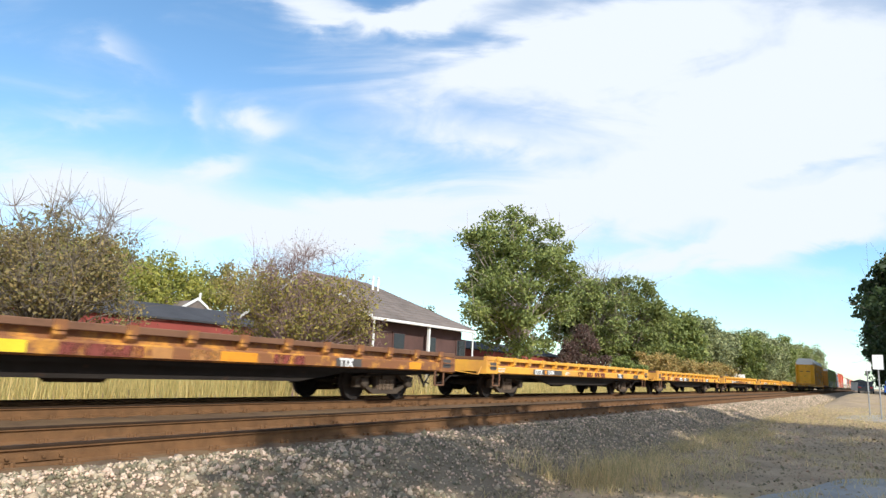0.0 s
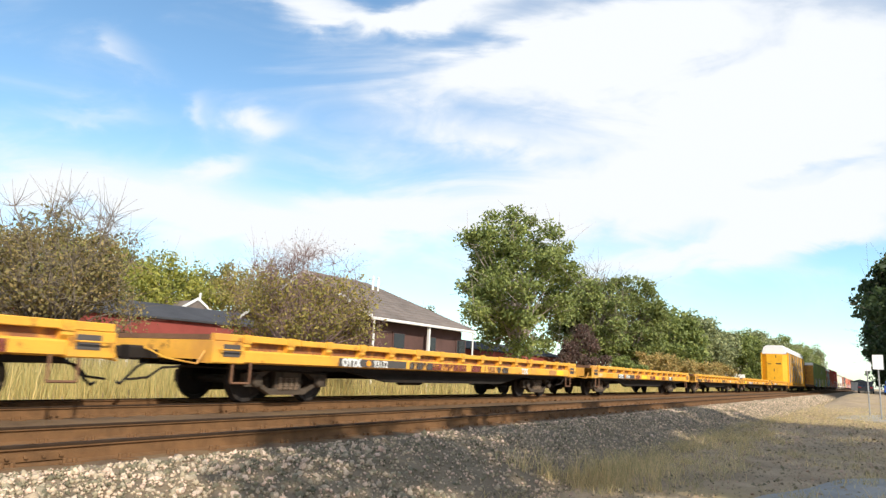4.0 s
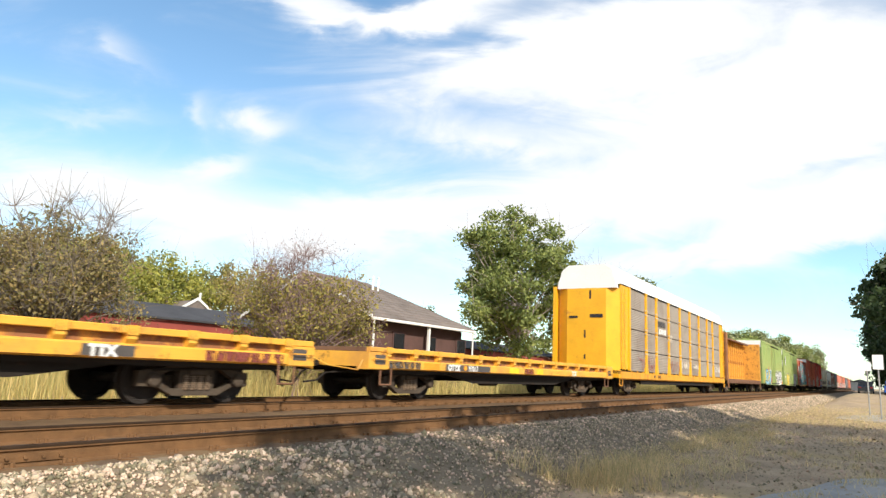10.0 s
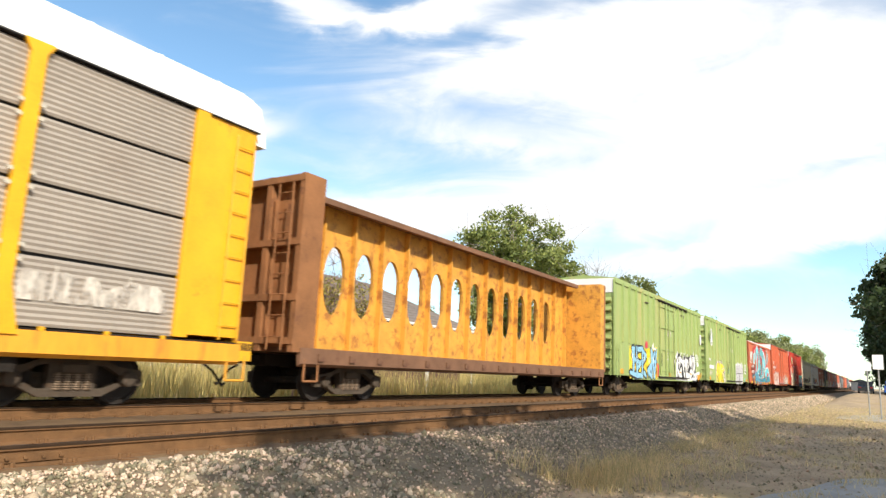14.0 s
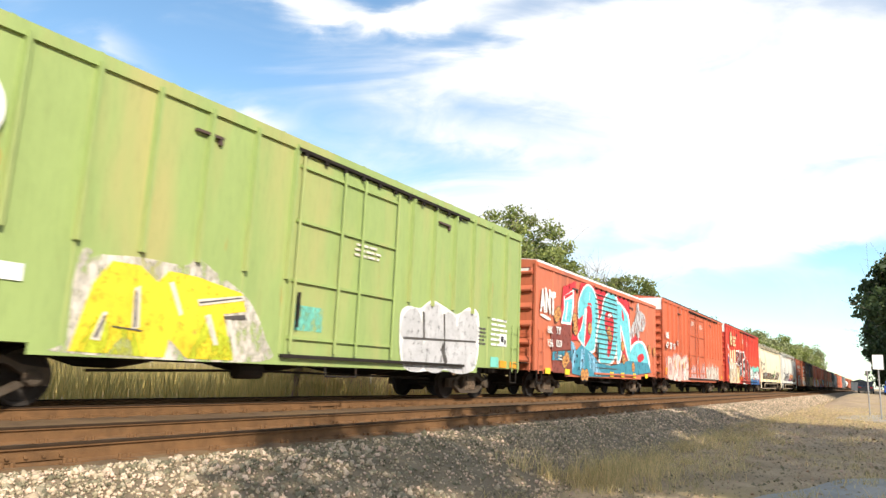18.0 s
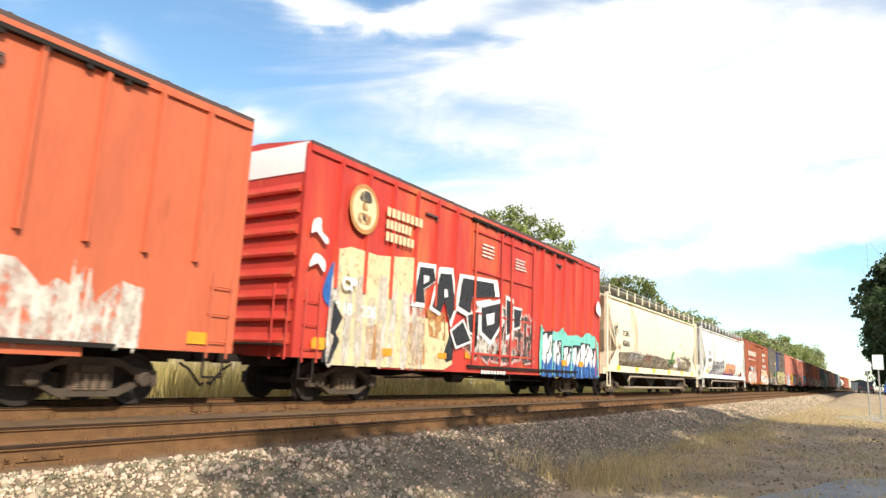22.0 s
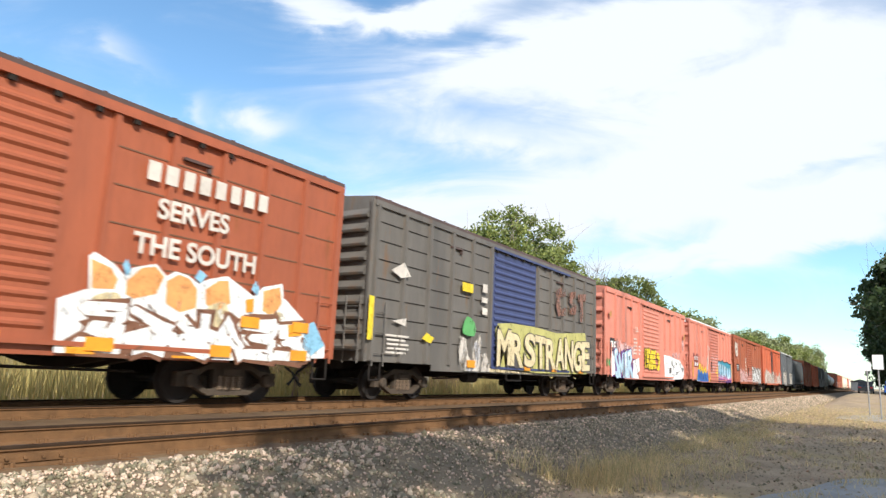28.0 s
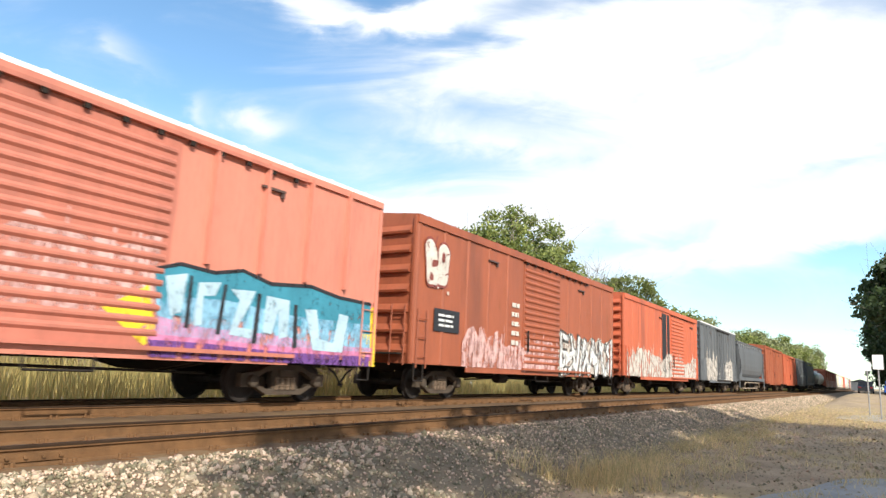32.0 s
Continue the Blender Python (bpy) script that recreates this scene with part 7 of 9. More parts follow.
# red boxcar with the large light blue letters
# white roof: sun glare along the bare metal edge put into its paint
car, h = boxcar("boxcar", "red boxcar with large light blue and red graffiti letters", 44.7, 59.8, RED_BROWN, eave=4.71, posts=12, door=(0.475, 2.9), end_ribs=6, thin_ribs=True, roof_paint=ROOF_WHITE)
X = 1.622
spray(car, "red", [[(-5.46, 2.91), (-5.22, 4.07), (-3.94, 4.45), (-4.07, 3.31), (-4.42, 2.53), (-5.33, 2.68)], [(-3.69, 3.55), (-3.43, 4.45), (-2.49, 4.57), (-1.53, 4.47), (0.59, 4.65), (2.44, 4.71), (3.00, 4.26), (3.04, 2.86), (4.62, 2.77), (5.98, 2.22), (2.73, 1.73), (0.19, 1.78), (-1.65, 2.03), (-3.55, 2.17), (-4.41, 2.13), (-4.08, 2.53), (-3.68, 2.52)]], 0, 1.618, False)
spray(car, "white", [[(-5.16, 3.71), (-4.14, 4.12), (-4.13, 3.43), (-4.44, 2.68), (-5.41, 2.68), (-5.13, 3.26)]], 1, 1.618, False)
spray(car, "white", [[(-3.68, 3.00), (-3.68, 3.68), (-3.14, 4.30), (-2.46, 4.52), (-1.70, 4.22), (-1.32, 3.37), (-1.60, 2.31), (-1.83, 1.80), (-2.66, 1.71), (-3.17, 1.98), (-3.74, 2.30), (-3.37, 2.68), (-3.17, 3.19)], [(-0.99, 3.44), (-0.81, 4.00), (-0.11, 4.50), (0.71, 4.58), (1.37, 4.06), (1.48, 3.43), (1.16, 2.33), (1.01, 1.78), (0.24, 1.34), (-1.09, 1.28), (-1.51, 1.81), (-1.60, 2.48), (-1.28, 3.12)], [(0.92, 4.04), (2.38, 3.94), (2.96, 3.43), (3.23, 1.83), (2.70, 1.63), (1.91, 2.60), (1.67, 2.94), (1.78, 1.84), (1.00, 1.51)], [(2.79, 1.77), (3.14, 2.25), (4.10, 2.59), (5.35, 2.55), (6.22, 1.84), (6.08, 1.21), (2.88, 1.13)]], 1, 1.618, True)
spray(car, "cyan", [[(-5.04, 3.57), (-4.27, 3.74), (-4.40, 3.02), (-4.51, 2.79), (-5.33, 2.76), (-5.07, 3.22)]], 2, 1.618, False)
spray(car, "cyan", [[(-3.61, 3.04), (-3.61, 3.65), (-3.09, 4.23), (-2.47, 4.43), (-1.79, 4.14), (-1.44, 3.35), (-1.72, 2.35), (-1.92, 1.89), (-2.63, 1.81), (-3.10, 2.04), (-3.66, 2.33), (-3.29, 2.68), (-3.09, 3.21)], [(-0.87, 3.47), (-0.70, 3.96), (-0.10, 4.40), (0.59, 4.45), (1.21, 4.03), (1.32, 3.40), (1.00, 2.36), (0.85, 1.86), (0.23, 1.44), (-1.00, 1.37), (-1.41, 1.84), (-1.48, 2.45), (-1.19, 3.07)], [(1.06, 3.97), (2.28, 3.81), (2.78, 3.35), (3.03, 1.92), (2.73, 1.76), (2.02, 2.72), (1.56, 3.15), (1.61, 1.93), (1.12, 1.64)], [(2.97, 1.81), (3.29, 2.18), (4.11, 2.48), (5.18, 2.44), (5.94, 1.82), (5.83, 1.29), (3.03, 1.22)]], 2, 1.618, True)
spray(car, "red", [[(-2.76, 3.56), (-2.32, 3.59), (-2.15, 3.20), (-2.28, 2.48), (-2.71, 2.10), (-3.00, 2.00), (-2.87, 2.76), (-2.83, 3.16)], [(-0.50, 3.52), (0.12, 3.62), (0.59, 3.27), (0.49, 2.52), (0.06, 1.74), (-0.26, 1.73), (-0.18, 2.43), (-0.56, 2.95)], [(1.76, 3.88), (2.06, 3.64), (2.00, 3.38), (1.80, 3.51)], [(4.17, 1.84), (4.96, 2.02), (5.27, 1.78), (4.45, 1.57)]], 3, 1.618, True)
spray(car, "red", [[(-5.08, 3.74), (-4.30, 4.01), (-4.30, 3.89), (-5.07, 3.61)], [(-2.66, 3.73), (-2.26, 3.77), (-2.19, 3.62), (-2.33, 3.67), (-2.65, 3.63)]], 3, 1.618, False)
spray(car, "white", [[(-4.84, 3.54), (-4.74, 3.56), (-4.95, 2.83), (-5.05, 2.84)], [(-3.03, 3.46), (-2.73, 3.49), (-2.89, 2.54), (-3.01, 1.94), (-3.08, 1.97), (-2.99, 2.64)], [(-2.42, 4.21), (-2.38, 4.22), (-2.45, 3.85), (-2.49, 3.84)], [(-0.20, 3.49), (0.09, 3.57), (0.35, 3.47), (-0.12, 3.33)]], 4, 1.618, False)
spray(car, "teal", [[(-4.47, 2.12), (-4.17, 1.92), (-3.90, 1.76), (-3.33, 2.03), (-2.87, 1.88), (-2.13, 1.72), (-1.29, 1.35), (0.25, 1.29), (2.74, 1.60), (6.02, 1.58), (6.53, 1.13), (3.03, 0.92), (-1.36, 0.80), (-3.16, 0.80), (-4.29, 0.88)]], 5, 1.618, False)
spray(car, "sky", [[(-4.46, 2.10), (-3.93, 1.98), (-3.91, 1.54), (-4.17, 1.04), (-4.32, 1.03)], [(-3.40, 1.82), (-2.98, 1.87), (-3.07, 0.93), (-3.49, 0.91)], [(-2.62, 1.72), (-1.86, 1.59), (-0.95, 0.86), (-1.64, 0.83), (-2.43, 1.15)]], 6, 1.618, False, worn=True)
spray(car, "brown", [[(-6.37, 2.50), (-4.48, 2.71), (-4.44, 1.76), (-6.24, 1.63)], [(-6.18, 1.29), (-4.37, 1.30), (-4.33, 0.88), (-6.12, 0.88)]], 4, 1.618, False)
spray(car, "teal", [[(-6.23, 1.61), (-5.26, 1.68), (-4.43, 1.73), (-4.38, 1.35), (-6.19, 1.31)]], 5, 1.618, False, worn=True)
spray(car, "offwhite", [[(-5.67, 1.52), (-5.35, 1.51), (-5.35, 1.46), (-5.66, 1.48)], [(-5.65, 1.42), (-5.30, 1.39), (-5.31, 1.34), (-5.64, 1.36)], [(-4.94, 1.54), (-4.60, 1.54), (-4.61, 1.49), (-4.94, 1.49)], [(-4.89, 1.41), (-4.61, 1.41), (-4.60, 1.36), (-4.89, 1.37)]], 6, 1.618, False)
spray(car, "black", [[(-4.28, 1.78), (-4.15, 1.78), (-4.15, 1.66), (-4.28, 1.66)], [(-3.90, 1.62), (-3.76, 1.62), (-3.76, 1.49), (-3.90, 1.50)], [(-3.36, 1.46), (-3.21, 1.45), (-3.21, 1.32), (-3.36, 1.33)], [(-4.13, 1.39), (-4.00, 1.38), (-4.00, 1.26), (-4.13, 1.27)], [(-3.67, 1.16), (-3.53, 1.15), (-3.53, 1.03), (-3.67, 1.04)]], 7, 1.618, False, worn=True)
spray(car, "silver", [[(2.97, 2.85), (3.33, 3.32), (3.75, 3.61), (4.01, 4.25), (4.34, 4.46), (4.65, 4.14), (5.38, 3.96), (5.59, 3.59), (5.16, 3.14), (4.60, 3.07), (4.31, 2.59), (3.96, 2.98), (3.35, 2.62)]], 5, 1.618, True, worn=True)
COOKIES = [(-4.11, 2.95), (-4.01, 2.57), (-2.44, 2.71), (-4.85, 1.42), (-5.07, 1.29), (-3.19, 0.85), (-2.80, 0.86), (-0.09, 2.75), (0.06, 2.53), (1.82, 2.23), (1.98, 1.65), (3.42, 1.32), (6.19, 2.28), (7.11, 2.20), (-5.89, 2.91), (-5.69, 3.04)]
for y, z in COOKIES:
    f = lambda r, dy=0, dz=0: [(y + dy + r * math.cos(k * math.tau / 9), z + dz + r * math.sin(k * math.tau / 9)) for k in range(9)]
    spray(car, "dark", [f(0.25)], 7, 1.618)
    spray(car, "cookie", [f(0.22)], 8, 1.618)
    spray(car, "brown", [f(0.04, -0.09, 0.05), f(0.04, 0.08, 0.09), f(0.045, 0.02, -0.07), f(0.035, -0.1, -0.1)], 9, 1.618)
tag(car, "ANT", -7.35, -6.0, 2.95, 3.75, "white", "white", 1.64, 2, 4, 0.06, 0.05, 0.7)
spray(car, "white", [[(-7.2, 2.8), (-6.5, 2.7), (-6.4, 2.78), (-7.1, 2.88)]], 2, 1.618)
words(car, "BK", -6.72, 2.24, 0.36, "white", X + 0.02, 7)
words(car, "TY", -5.95, 2.27, 0.36, "white", X + 0.02, 7)
words(car, "156", -6.75, 1.78, 0.36, "white", X + 0.02, 7)
words(car, "059", -5.95, 1.80, 0.36, "white", X + 0.02, 7)
reflectors(car, h, (-6.6, -4.8, 0.3, 1.8, 3.6, 5.6), 0.93, X + 0.02, "yellow")
part("end_sign", Shape().box(0.35, 1.4, -h - 0.10, -h - 0.09, 4.28, 4.46), ink("brown"), car)
part("text_bar", Shape().box(0.42, 1.33, -h - 0.108, -h - 0.102, 4.32, 4.42), ink("white"), car)

# red boxcars with plug doors
car, h = boxcar("boxcar", "red boxcar with plug doors, white numbers and whitewashed graffiti", 61.45, 78.7, RED_BOX, eave=5.3, panel=18, door_kind="plug", door=(0.475, 4.7), end_ribs=8, end_top=ROOF_WHITE, roof_paint=DARK_ROOF)
words(car, "NS", -8.45, 3.08, 0.48, "white")
for y, t in ((-8.42, "47"), (-7.62, "27"), (-6.84, "97")):
    words(car, t, y + 0.05, 2.5, 0.48, "black", 1.6, 0, 0.02)
    words(car, t, y, 2.53, 0.48, "white", 1.6, 1, 0.014)
spray(car, "offwhite", [bar(-5.95, -5.62, 2.8, 3.08)], 0, 1.6, False, "text_bar")
spray(car, "brown", [bar(-5.9, -5.67, 2.84, 3.04)], 1, 1.6, False, "text_bar")
spray(car, "rose", [[(-8.33, 2.08), (-7.33, 2.12), (-6.90, 2.08), (-6.38, 2.31), (-5.40, 2.35), (-4.76, 2.15), (-3.12, 2.38), (-2.63, 2.08), (-2.51, 0.81), (-6.70, 0.80), (-8.14, 0.89)]], 0, 1.602, False, worn=True)
spray(car, "chalk", [[(-6.75, 2.05), (-6.50, 2.01), (-6.28, 2.17), (-6.10, 1.99), (-6.09, 1.32), (-5.63, 1.28), (-5.63, 1.02), (-6.07, 0.80), (-6.44, 0.80), (-6.60, 1.29), (-6.57, 1.73)], [(-6.03, 1.93), (-5.76, 2.21), (-5.19, 2.26), (-4.78, 1.92), (-4.62, 1.10), (-4.79, 0.80), (-5.56, 0.80), (-5.87, 1.36)], [(-7.87, 1.81), (-7.32, 2.03), (-6.89, 1.93), (-6.70, 1.44), (-6.73, 0.86), (-7.74, 0.95)]], 1, 1.602, True)
spray(car, "chalk", [[(-4.72, 2.00), (-3.22, 2.32), (-3.20, 1.99), (-3.75, 1.89), (-3.49, 0.84), (-4.15, 0.83), (-4.21, 1.78), (-4.64, 1.73)], [(-3.53, 1.75), (-2.98, 1.93), (-2.88, 1.61), (-3.27, 1.49), (-2.95, 1.29), (-2.93, 0.86), (-3.44, 0.82)]], 1, 1.602, False)
spray(car, "rose", [[(-5.65, 1.72), (-5.33, 1.85), (-5.12, 1.43), (-5.18, 1.05), (-5.47, 1.05)], [(-7.66, 1.63), (-7.07, 1.78), (-6.91, 1.42), (-6.97, 1.11), (-7.58, 1.13)], [(-6.47, 1.79), (-6.32, 1.89), (-6.25, 1.32), (-6.35, 1.08)]], 2, 1.602, True, worn=True)
spray(car, "white", [[(-6.43, 0.99), (-5.62, 1.24), (-5.68, 1.00), (-6.07, 0.80), (-6.42, 0.80)], [(-4.18, 1.51), (-3.66, 1.56), (-3.49, 0.86), (-4.13, 0.83)]], 3, 1.602, False, worn=True)
spray(car, "orange", [[(-6.32, 1.92), (-6.23, 1.93), (-6.16, 1.45), (-6.26, 1.45)], [(-5.24, 1.89), (-5.12, 1.91), (-5.05, 1.43), (-5.17, 1.43)], [(-4.20, 1.87), (-4.06, 1.89), (-3.98, 1.41), (-4.11, 1.41)], [(-2.79, 2.23), (-2.60, 2.26), (-2.55, 1.87), (-2.70, 1.73)]], 6, 1.602, False)
drips(car, "offwhite", 1.95, 6.8, 0.75, 2.1, 26, 47, 1.6, 0, 0.12)
drips(car, "rose", -2.5, 1.8, 0.9, 2.0, 10, 48, 1.63, 0, 0.08)
text_bars(car, "offwhite", -2.05, -1.25, 4.25, 4.55, 3, 1.64)
text_bars(car, "offwhite", 0.35, 1.25, 4.2, 4.5, 3, 1.64)
text_bars(car, "offwhite", -0.6, -0.1, 1.9, 2.3, 3, 1.64)
text_bars(car, "offwhite", -7.9, -7.2, 1.3, 1.9, 4, 1.6)
reflectors(car, h, (-8.25, 7.9), 1.15)
reflectors(car, h, (-8.2,), 1.38)

car, h = boxcar("boxcar", "bright red boxcar with plug doors and black, cream and blue graffiti", 80.3, 98.0, BRIGHT_RED, eave=5.4, panel=18, door_kind="plug", door=(0.505, 4.2), end_ribs=8, end_top=ROOF_WHITE, roof_paint=DARK_ROOF)
seal = [(-7.1 + 0.52 * math.cos(k * math.tau / 28), 4.32 + 0.58 * math.sin(k * math.tau / 28)) for k in range(28)]
spray(car, "tan", [seal], 1, 1.6, False, "emblem")
spray(car, "cream", [[(-7.1 + (p[0] + 7.1) * 0.82, 4.32 + (p[1] - 4.32) * 0.82) for p in seal]], 2, 1.6, False, "emblem")
spray(car, "tan", [[(-7.28, 3.98), (-6.92, 3.98), (-6.9, 4.2), (-7.3, 4.2)], [(-7.2, 4.3), (-7.0, 4.3), (-7.05, 4.5), (-7.15, 4.5)]], 3, 1.6, True, "emblem", True)
spray(car, "dark", [[(-7.3, 4.5), (-6.9, 4.5), (-6.95, 4.72), (-7.2, 4.72)], [(-7.2, 4.05), (-7.05, 4.05), (-7.1, 4.2)]], 4, 1.6, True, "emblem", True)
for z, y1, k in ((4.36, -4.7, 8), (4.06, -5.2, 7), (3.76, -5.05, 7)):
    letter_bars(car, "cream", k, -6.25, y1, z, z + 0.22)
spray(car, "blue", [[(-8.2, 2.3), (-7.9, 3.0), (-7.7, 2.4), (-7.9, 2.0)]], 2, 1.6)
spray(car, "black", [bar(-7.8, -7.1, 2.35, 2.8)], 7, 1.6, False, "number_panel")
spray(car, "brown", [bar(-7.85, -7.05, 1.84, 2.22), bar(-6.98, -6.2, 1.84, 2.22)], 6, 1.6, False, "number_panel")
for y, z, t in ((-7.72, 2.43, "CP"), (-7.8, 1.89, "218"), (-6.93, 1.89, "206")):
    words(car, t, y, z, 0.38, "white", 1.6, 8, 0.016)
spray(car, "cream", [[(-7.86, 0.80), (-7.93, 2.66), (-7.82, 3.28), (-7.40, 3.40), (-6.41, 3.37), (-4.92, 3.56), (-4.67, 3.12), (-5.37, 2.11), (-3.26, 2.06), (-2.93, 0.96), (-3.37, 0.80), (-7.72, 0.80)]], 0, 1.63, False)
faded(car, "offwhite", -8.0, -4.2, 0.9, 2.9, 9, 49, 1.634, 0)
spray(car, "tan", [[(-6.74, 1.67), (-6.25, 1.81), (-5.99, 0.98), (-6.67, 0.95)], [(-5.16, 1.90), (-4.36, 2.03), (-4.27, 0.92), (-5.03, 0.88)], [(-4.29, 2.33), (-3.39, 2.30), (-3.33, 1.56), (-4.12, 1.63)]], 1, 1.63, False, worn=True)
piece(car, -2.4, 2.3, 1.2, 2.6, 6, "dark", "rose", 52, 1.63, None, (), sharp=True, worn=True)
spray(car, "white", [[(-5.04, 2.33), (-4.79, 3.47), (-3.99, 3.53), (-3.85, 3.14), (-4.52, 2.78), (-4.43, 2.34)], [(-4.21, 2.33), (-3.81, 3.50), (-3.12, 3.57), (-2.80, 2.51), (-3.11, 1.93), (-3.46, 2.66), (-3.70, 2.20)], [(-2.97, 2.46), (-2.74, 3.47), (-0.50, 3.58), (-0.32, 3.09), (-2.06, 2.89), (-2.14, 2.28)], [(-1.59, 2.72), (-0.17, 3.05), (0.03, 2.34), (-0.81, 1.57), (-1.53, 1.87)], [(-3.16, 1.86), (-2.46, 2.24), (-1.91, 1.62), (-2.82, 1.37)], [(0.09, 3.20), (0.65, 3.12), (0.64, 1.99), (0.18, 1.78)], [(-2.32, 2.40), (-1.54, 2.58), (-1.55, 1.72), (-2.15, 1.85)], [(0.63, 2.90), (1.29, 2.89), (1.16, 2.23), (0.67, 2.12)]], 2, 1.645, False)
spray(car, "black", [[(-4.93, 2.45), (-4.72, 3.36), (-4.08, 3.41), (-3.96, 3.10), (-4.51, 2.81), (-4.43, 2.46)], [(-4.08, 2.40), (-3.75, 3.33), (-3.18, 3.39), (-2.92, 2.54), (-3.18, 2.09), (-3.46, 2.66), (-3.66, 2.29)], [(-2.77, 2.56), (-2.58, 3.37), (-0.75, 3.45), (-0.60, 3.06), (-2.02, 2.90), (-2.09, 2.41)], [(-1.45, 2.64), (-0.29, 2.90), (-0.13, 2.34), (-0.81, 1.72), (-1.40, 1.96)], [(-3.06, 1.84), (-2.49, 2.14), (-2.03, 1.65), (-2.79, 1.45)], [(0.14, 3.06), (0.61, 2.99), (0.59, 2.10), (0.21, 1.93)], [(-2.24, 2.35), (-1.61, 2.49), (-1.62, 1.81), (-2.11, 1.91)], [(0.68, 2.82), (1.23, 2.81), (1.12, 2.29), (0.72, 2.20)]], 3, 1.645, False)
spray(car, "white", [[(-4.54, 3.17), (-4.28, 3.18), (-4.31, 3.03), (-4.52, 2.95)], [(-3.53, 2.93), (-3.39, 2.95), (-3.33, 2.75), (-3.51, 2.71)], [(-1.79, 2.79), (-0.90, 2.95), (-0.83, 2.84), (-1.73, 2.66)], [(-1.16, 2.47), (-0.63, 2.58), (-0.67, 2.24), (-1.08, 2.15)]], 4, 1.645, False)
spray(car, "black", [[(-7.87, 2.17), (-7.68, 1.97), (-7.54, 1.81), (-7.74, 1.49), (-7.60, 1.31), (-7.87, 0.81), (-7.95, 0.83), (-7.79, 1.39), (-7.91, 1.48)], [(-3.42, 1.19), (-3.10, 1.83), (-2.90, 1.71), (-2.94, 1.09), (-3.26, 1.00)]], 3, 1.63, False)
spray(car, "offwhite", [[(-2.00, 1.77), (0.17, 1.77), (0.20, 1.34), (-1.97, 1.31)], [(0.29, 1.78), (0.79, 2.10), (0.96, 1.38), (0.46, 1.21)]], 3, 1.63, False, worn=True)
spray(car, "orange", [[(-6.09, 1.23), (-5.70, 1.25), (-5.72, 1.07), (-6.07, 1.06)], [(-3.69, 1.23), (-3.28, 1.25), (-3.27, 1.10), (-3.68, 1.09)], [(-8.47, 1.29), (-8.09, 1.32), (-8.07, 1.11), (-8.45, 1.09)]], 5, 1.63, False)
spray(car, "black", [[(-8.1 + 0.2 * k, 0.85), (-7.95 + 0.2 * k, 1.9 - 0.2 * (k % 2)), (-7.8 + 0.2 * k, 0.85)] for k in range(3)], 3, 1.6, False)
r = random.Random(54)
cloud = [(2.85 + 5.85 * k / 12, 2.25 + r.uniform(-0.15, 0.3)) for k in range(13)] + [(8.78, 1.4), (8.78, 0.79), (2.8, 0.79), (2.75, 1.5)]
spray(car, "mint", [cloud], 0, 1.63, False)
reflectors(car, h, (4.9, 6.6), 1.25, 1.655, "orange")
for k in range(6):
    c, top, w = 3.4 + 0.92 * k, 2.05 + r.uniform(-0.2, 0.22), 0.42 * r.uniform(0.8, 1.15)
    lean = r.uniform(-0.2, 0.2)
    f = lambda a, b: (c + w * a + lean * (b - 1.3) + r.uniform(-0.04, 0.04), b + r.uniform(-0.04, 0.04))
    spray(car, "black", [[f(-1.1, 0.72), f(-1.1, top), f(1.1, top + 0.05), f(1.15, 0.72)]], 1, 1.63, False)
    spray(car, "white", [[f(-1, 1.2), f(-1, top - 0.1), f(-0.2, top), f(0.1, top - 0.35), f(0.4, top - 0.05), f(1, top - 0.1), f(0.7, 1.7), f(1.05, 1.3), f(0.1, 1.1)]], 2, 1.63, False)
    spray(car, "blue", [[f(-1, 0.74), f(-1, 1.35), f(-0.4, 1.15), f(-0.2, 1.4), f(0.2, 1.1), f(0.9, 1.45), f(1.05, 0.74), f(0.3, 0.74), f(0.1, 0.95), f(-0.2, 0.74)]], 3, 1.63, False)
    scribble(car, "black", [f(-0.3, 0.8), f(-0.2, 1.5), f(0.2, 1.6), f(0.5, 1.9)], 0.06, 1.63, 5)
    scribble(car, "sky", [f(-0.8, 0.8), f(-0.75, 1.2)], 0.04, 1.63, 6)
text_bars(car, "offwhite", -1.5, -0.7, 4.15, 4.6, 3, 1.64)
text_bars(car, "offwhite", 0.7, 1.6, 4.1, 4.5, 3, 1.64)
letter_bars(car, "white", 8, -1.3, 0.3, 0.74, 0.84, 1.62)
reflectors(car, h, (-8.15, -4.5, -2.0, 4.9, 6.6, 8.5), 1.25)
spray(car, "white", [[(-8.75, 3.45), (-8.6, 3.5), (-8.3, 3.3), (-8.22, 3.4), (-8.45, 3.55), (-8.5, 3.8), (-8.7, 3.75)], [(-8.75, 2.75), (-8.5, 2.85), (-8.3, 2.7), (-8.3, 2.95), (-8.6, 3.05)], [(8.2, 3.5), (8.7, 3.3), (8.7, 3.7), (8.4, 3.9)]], 3, 1.6)

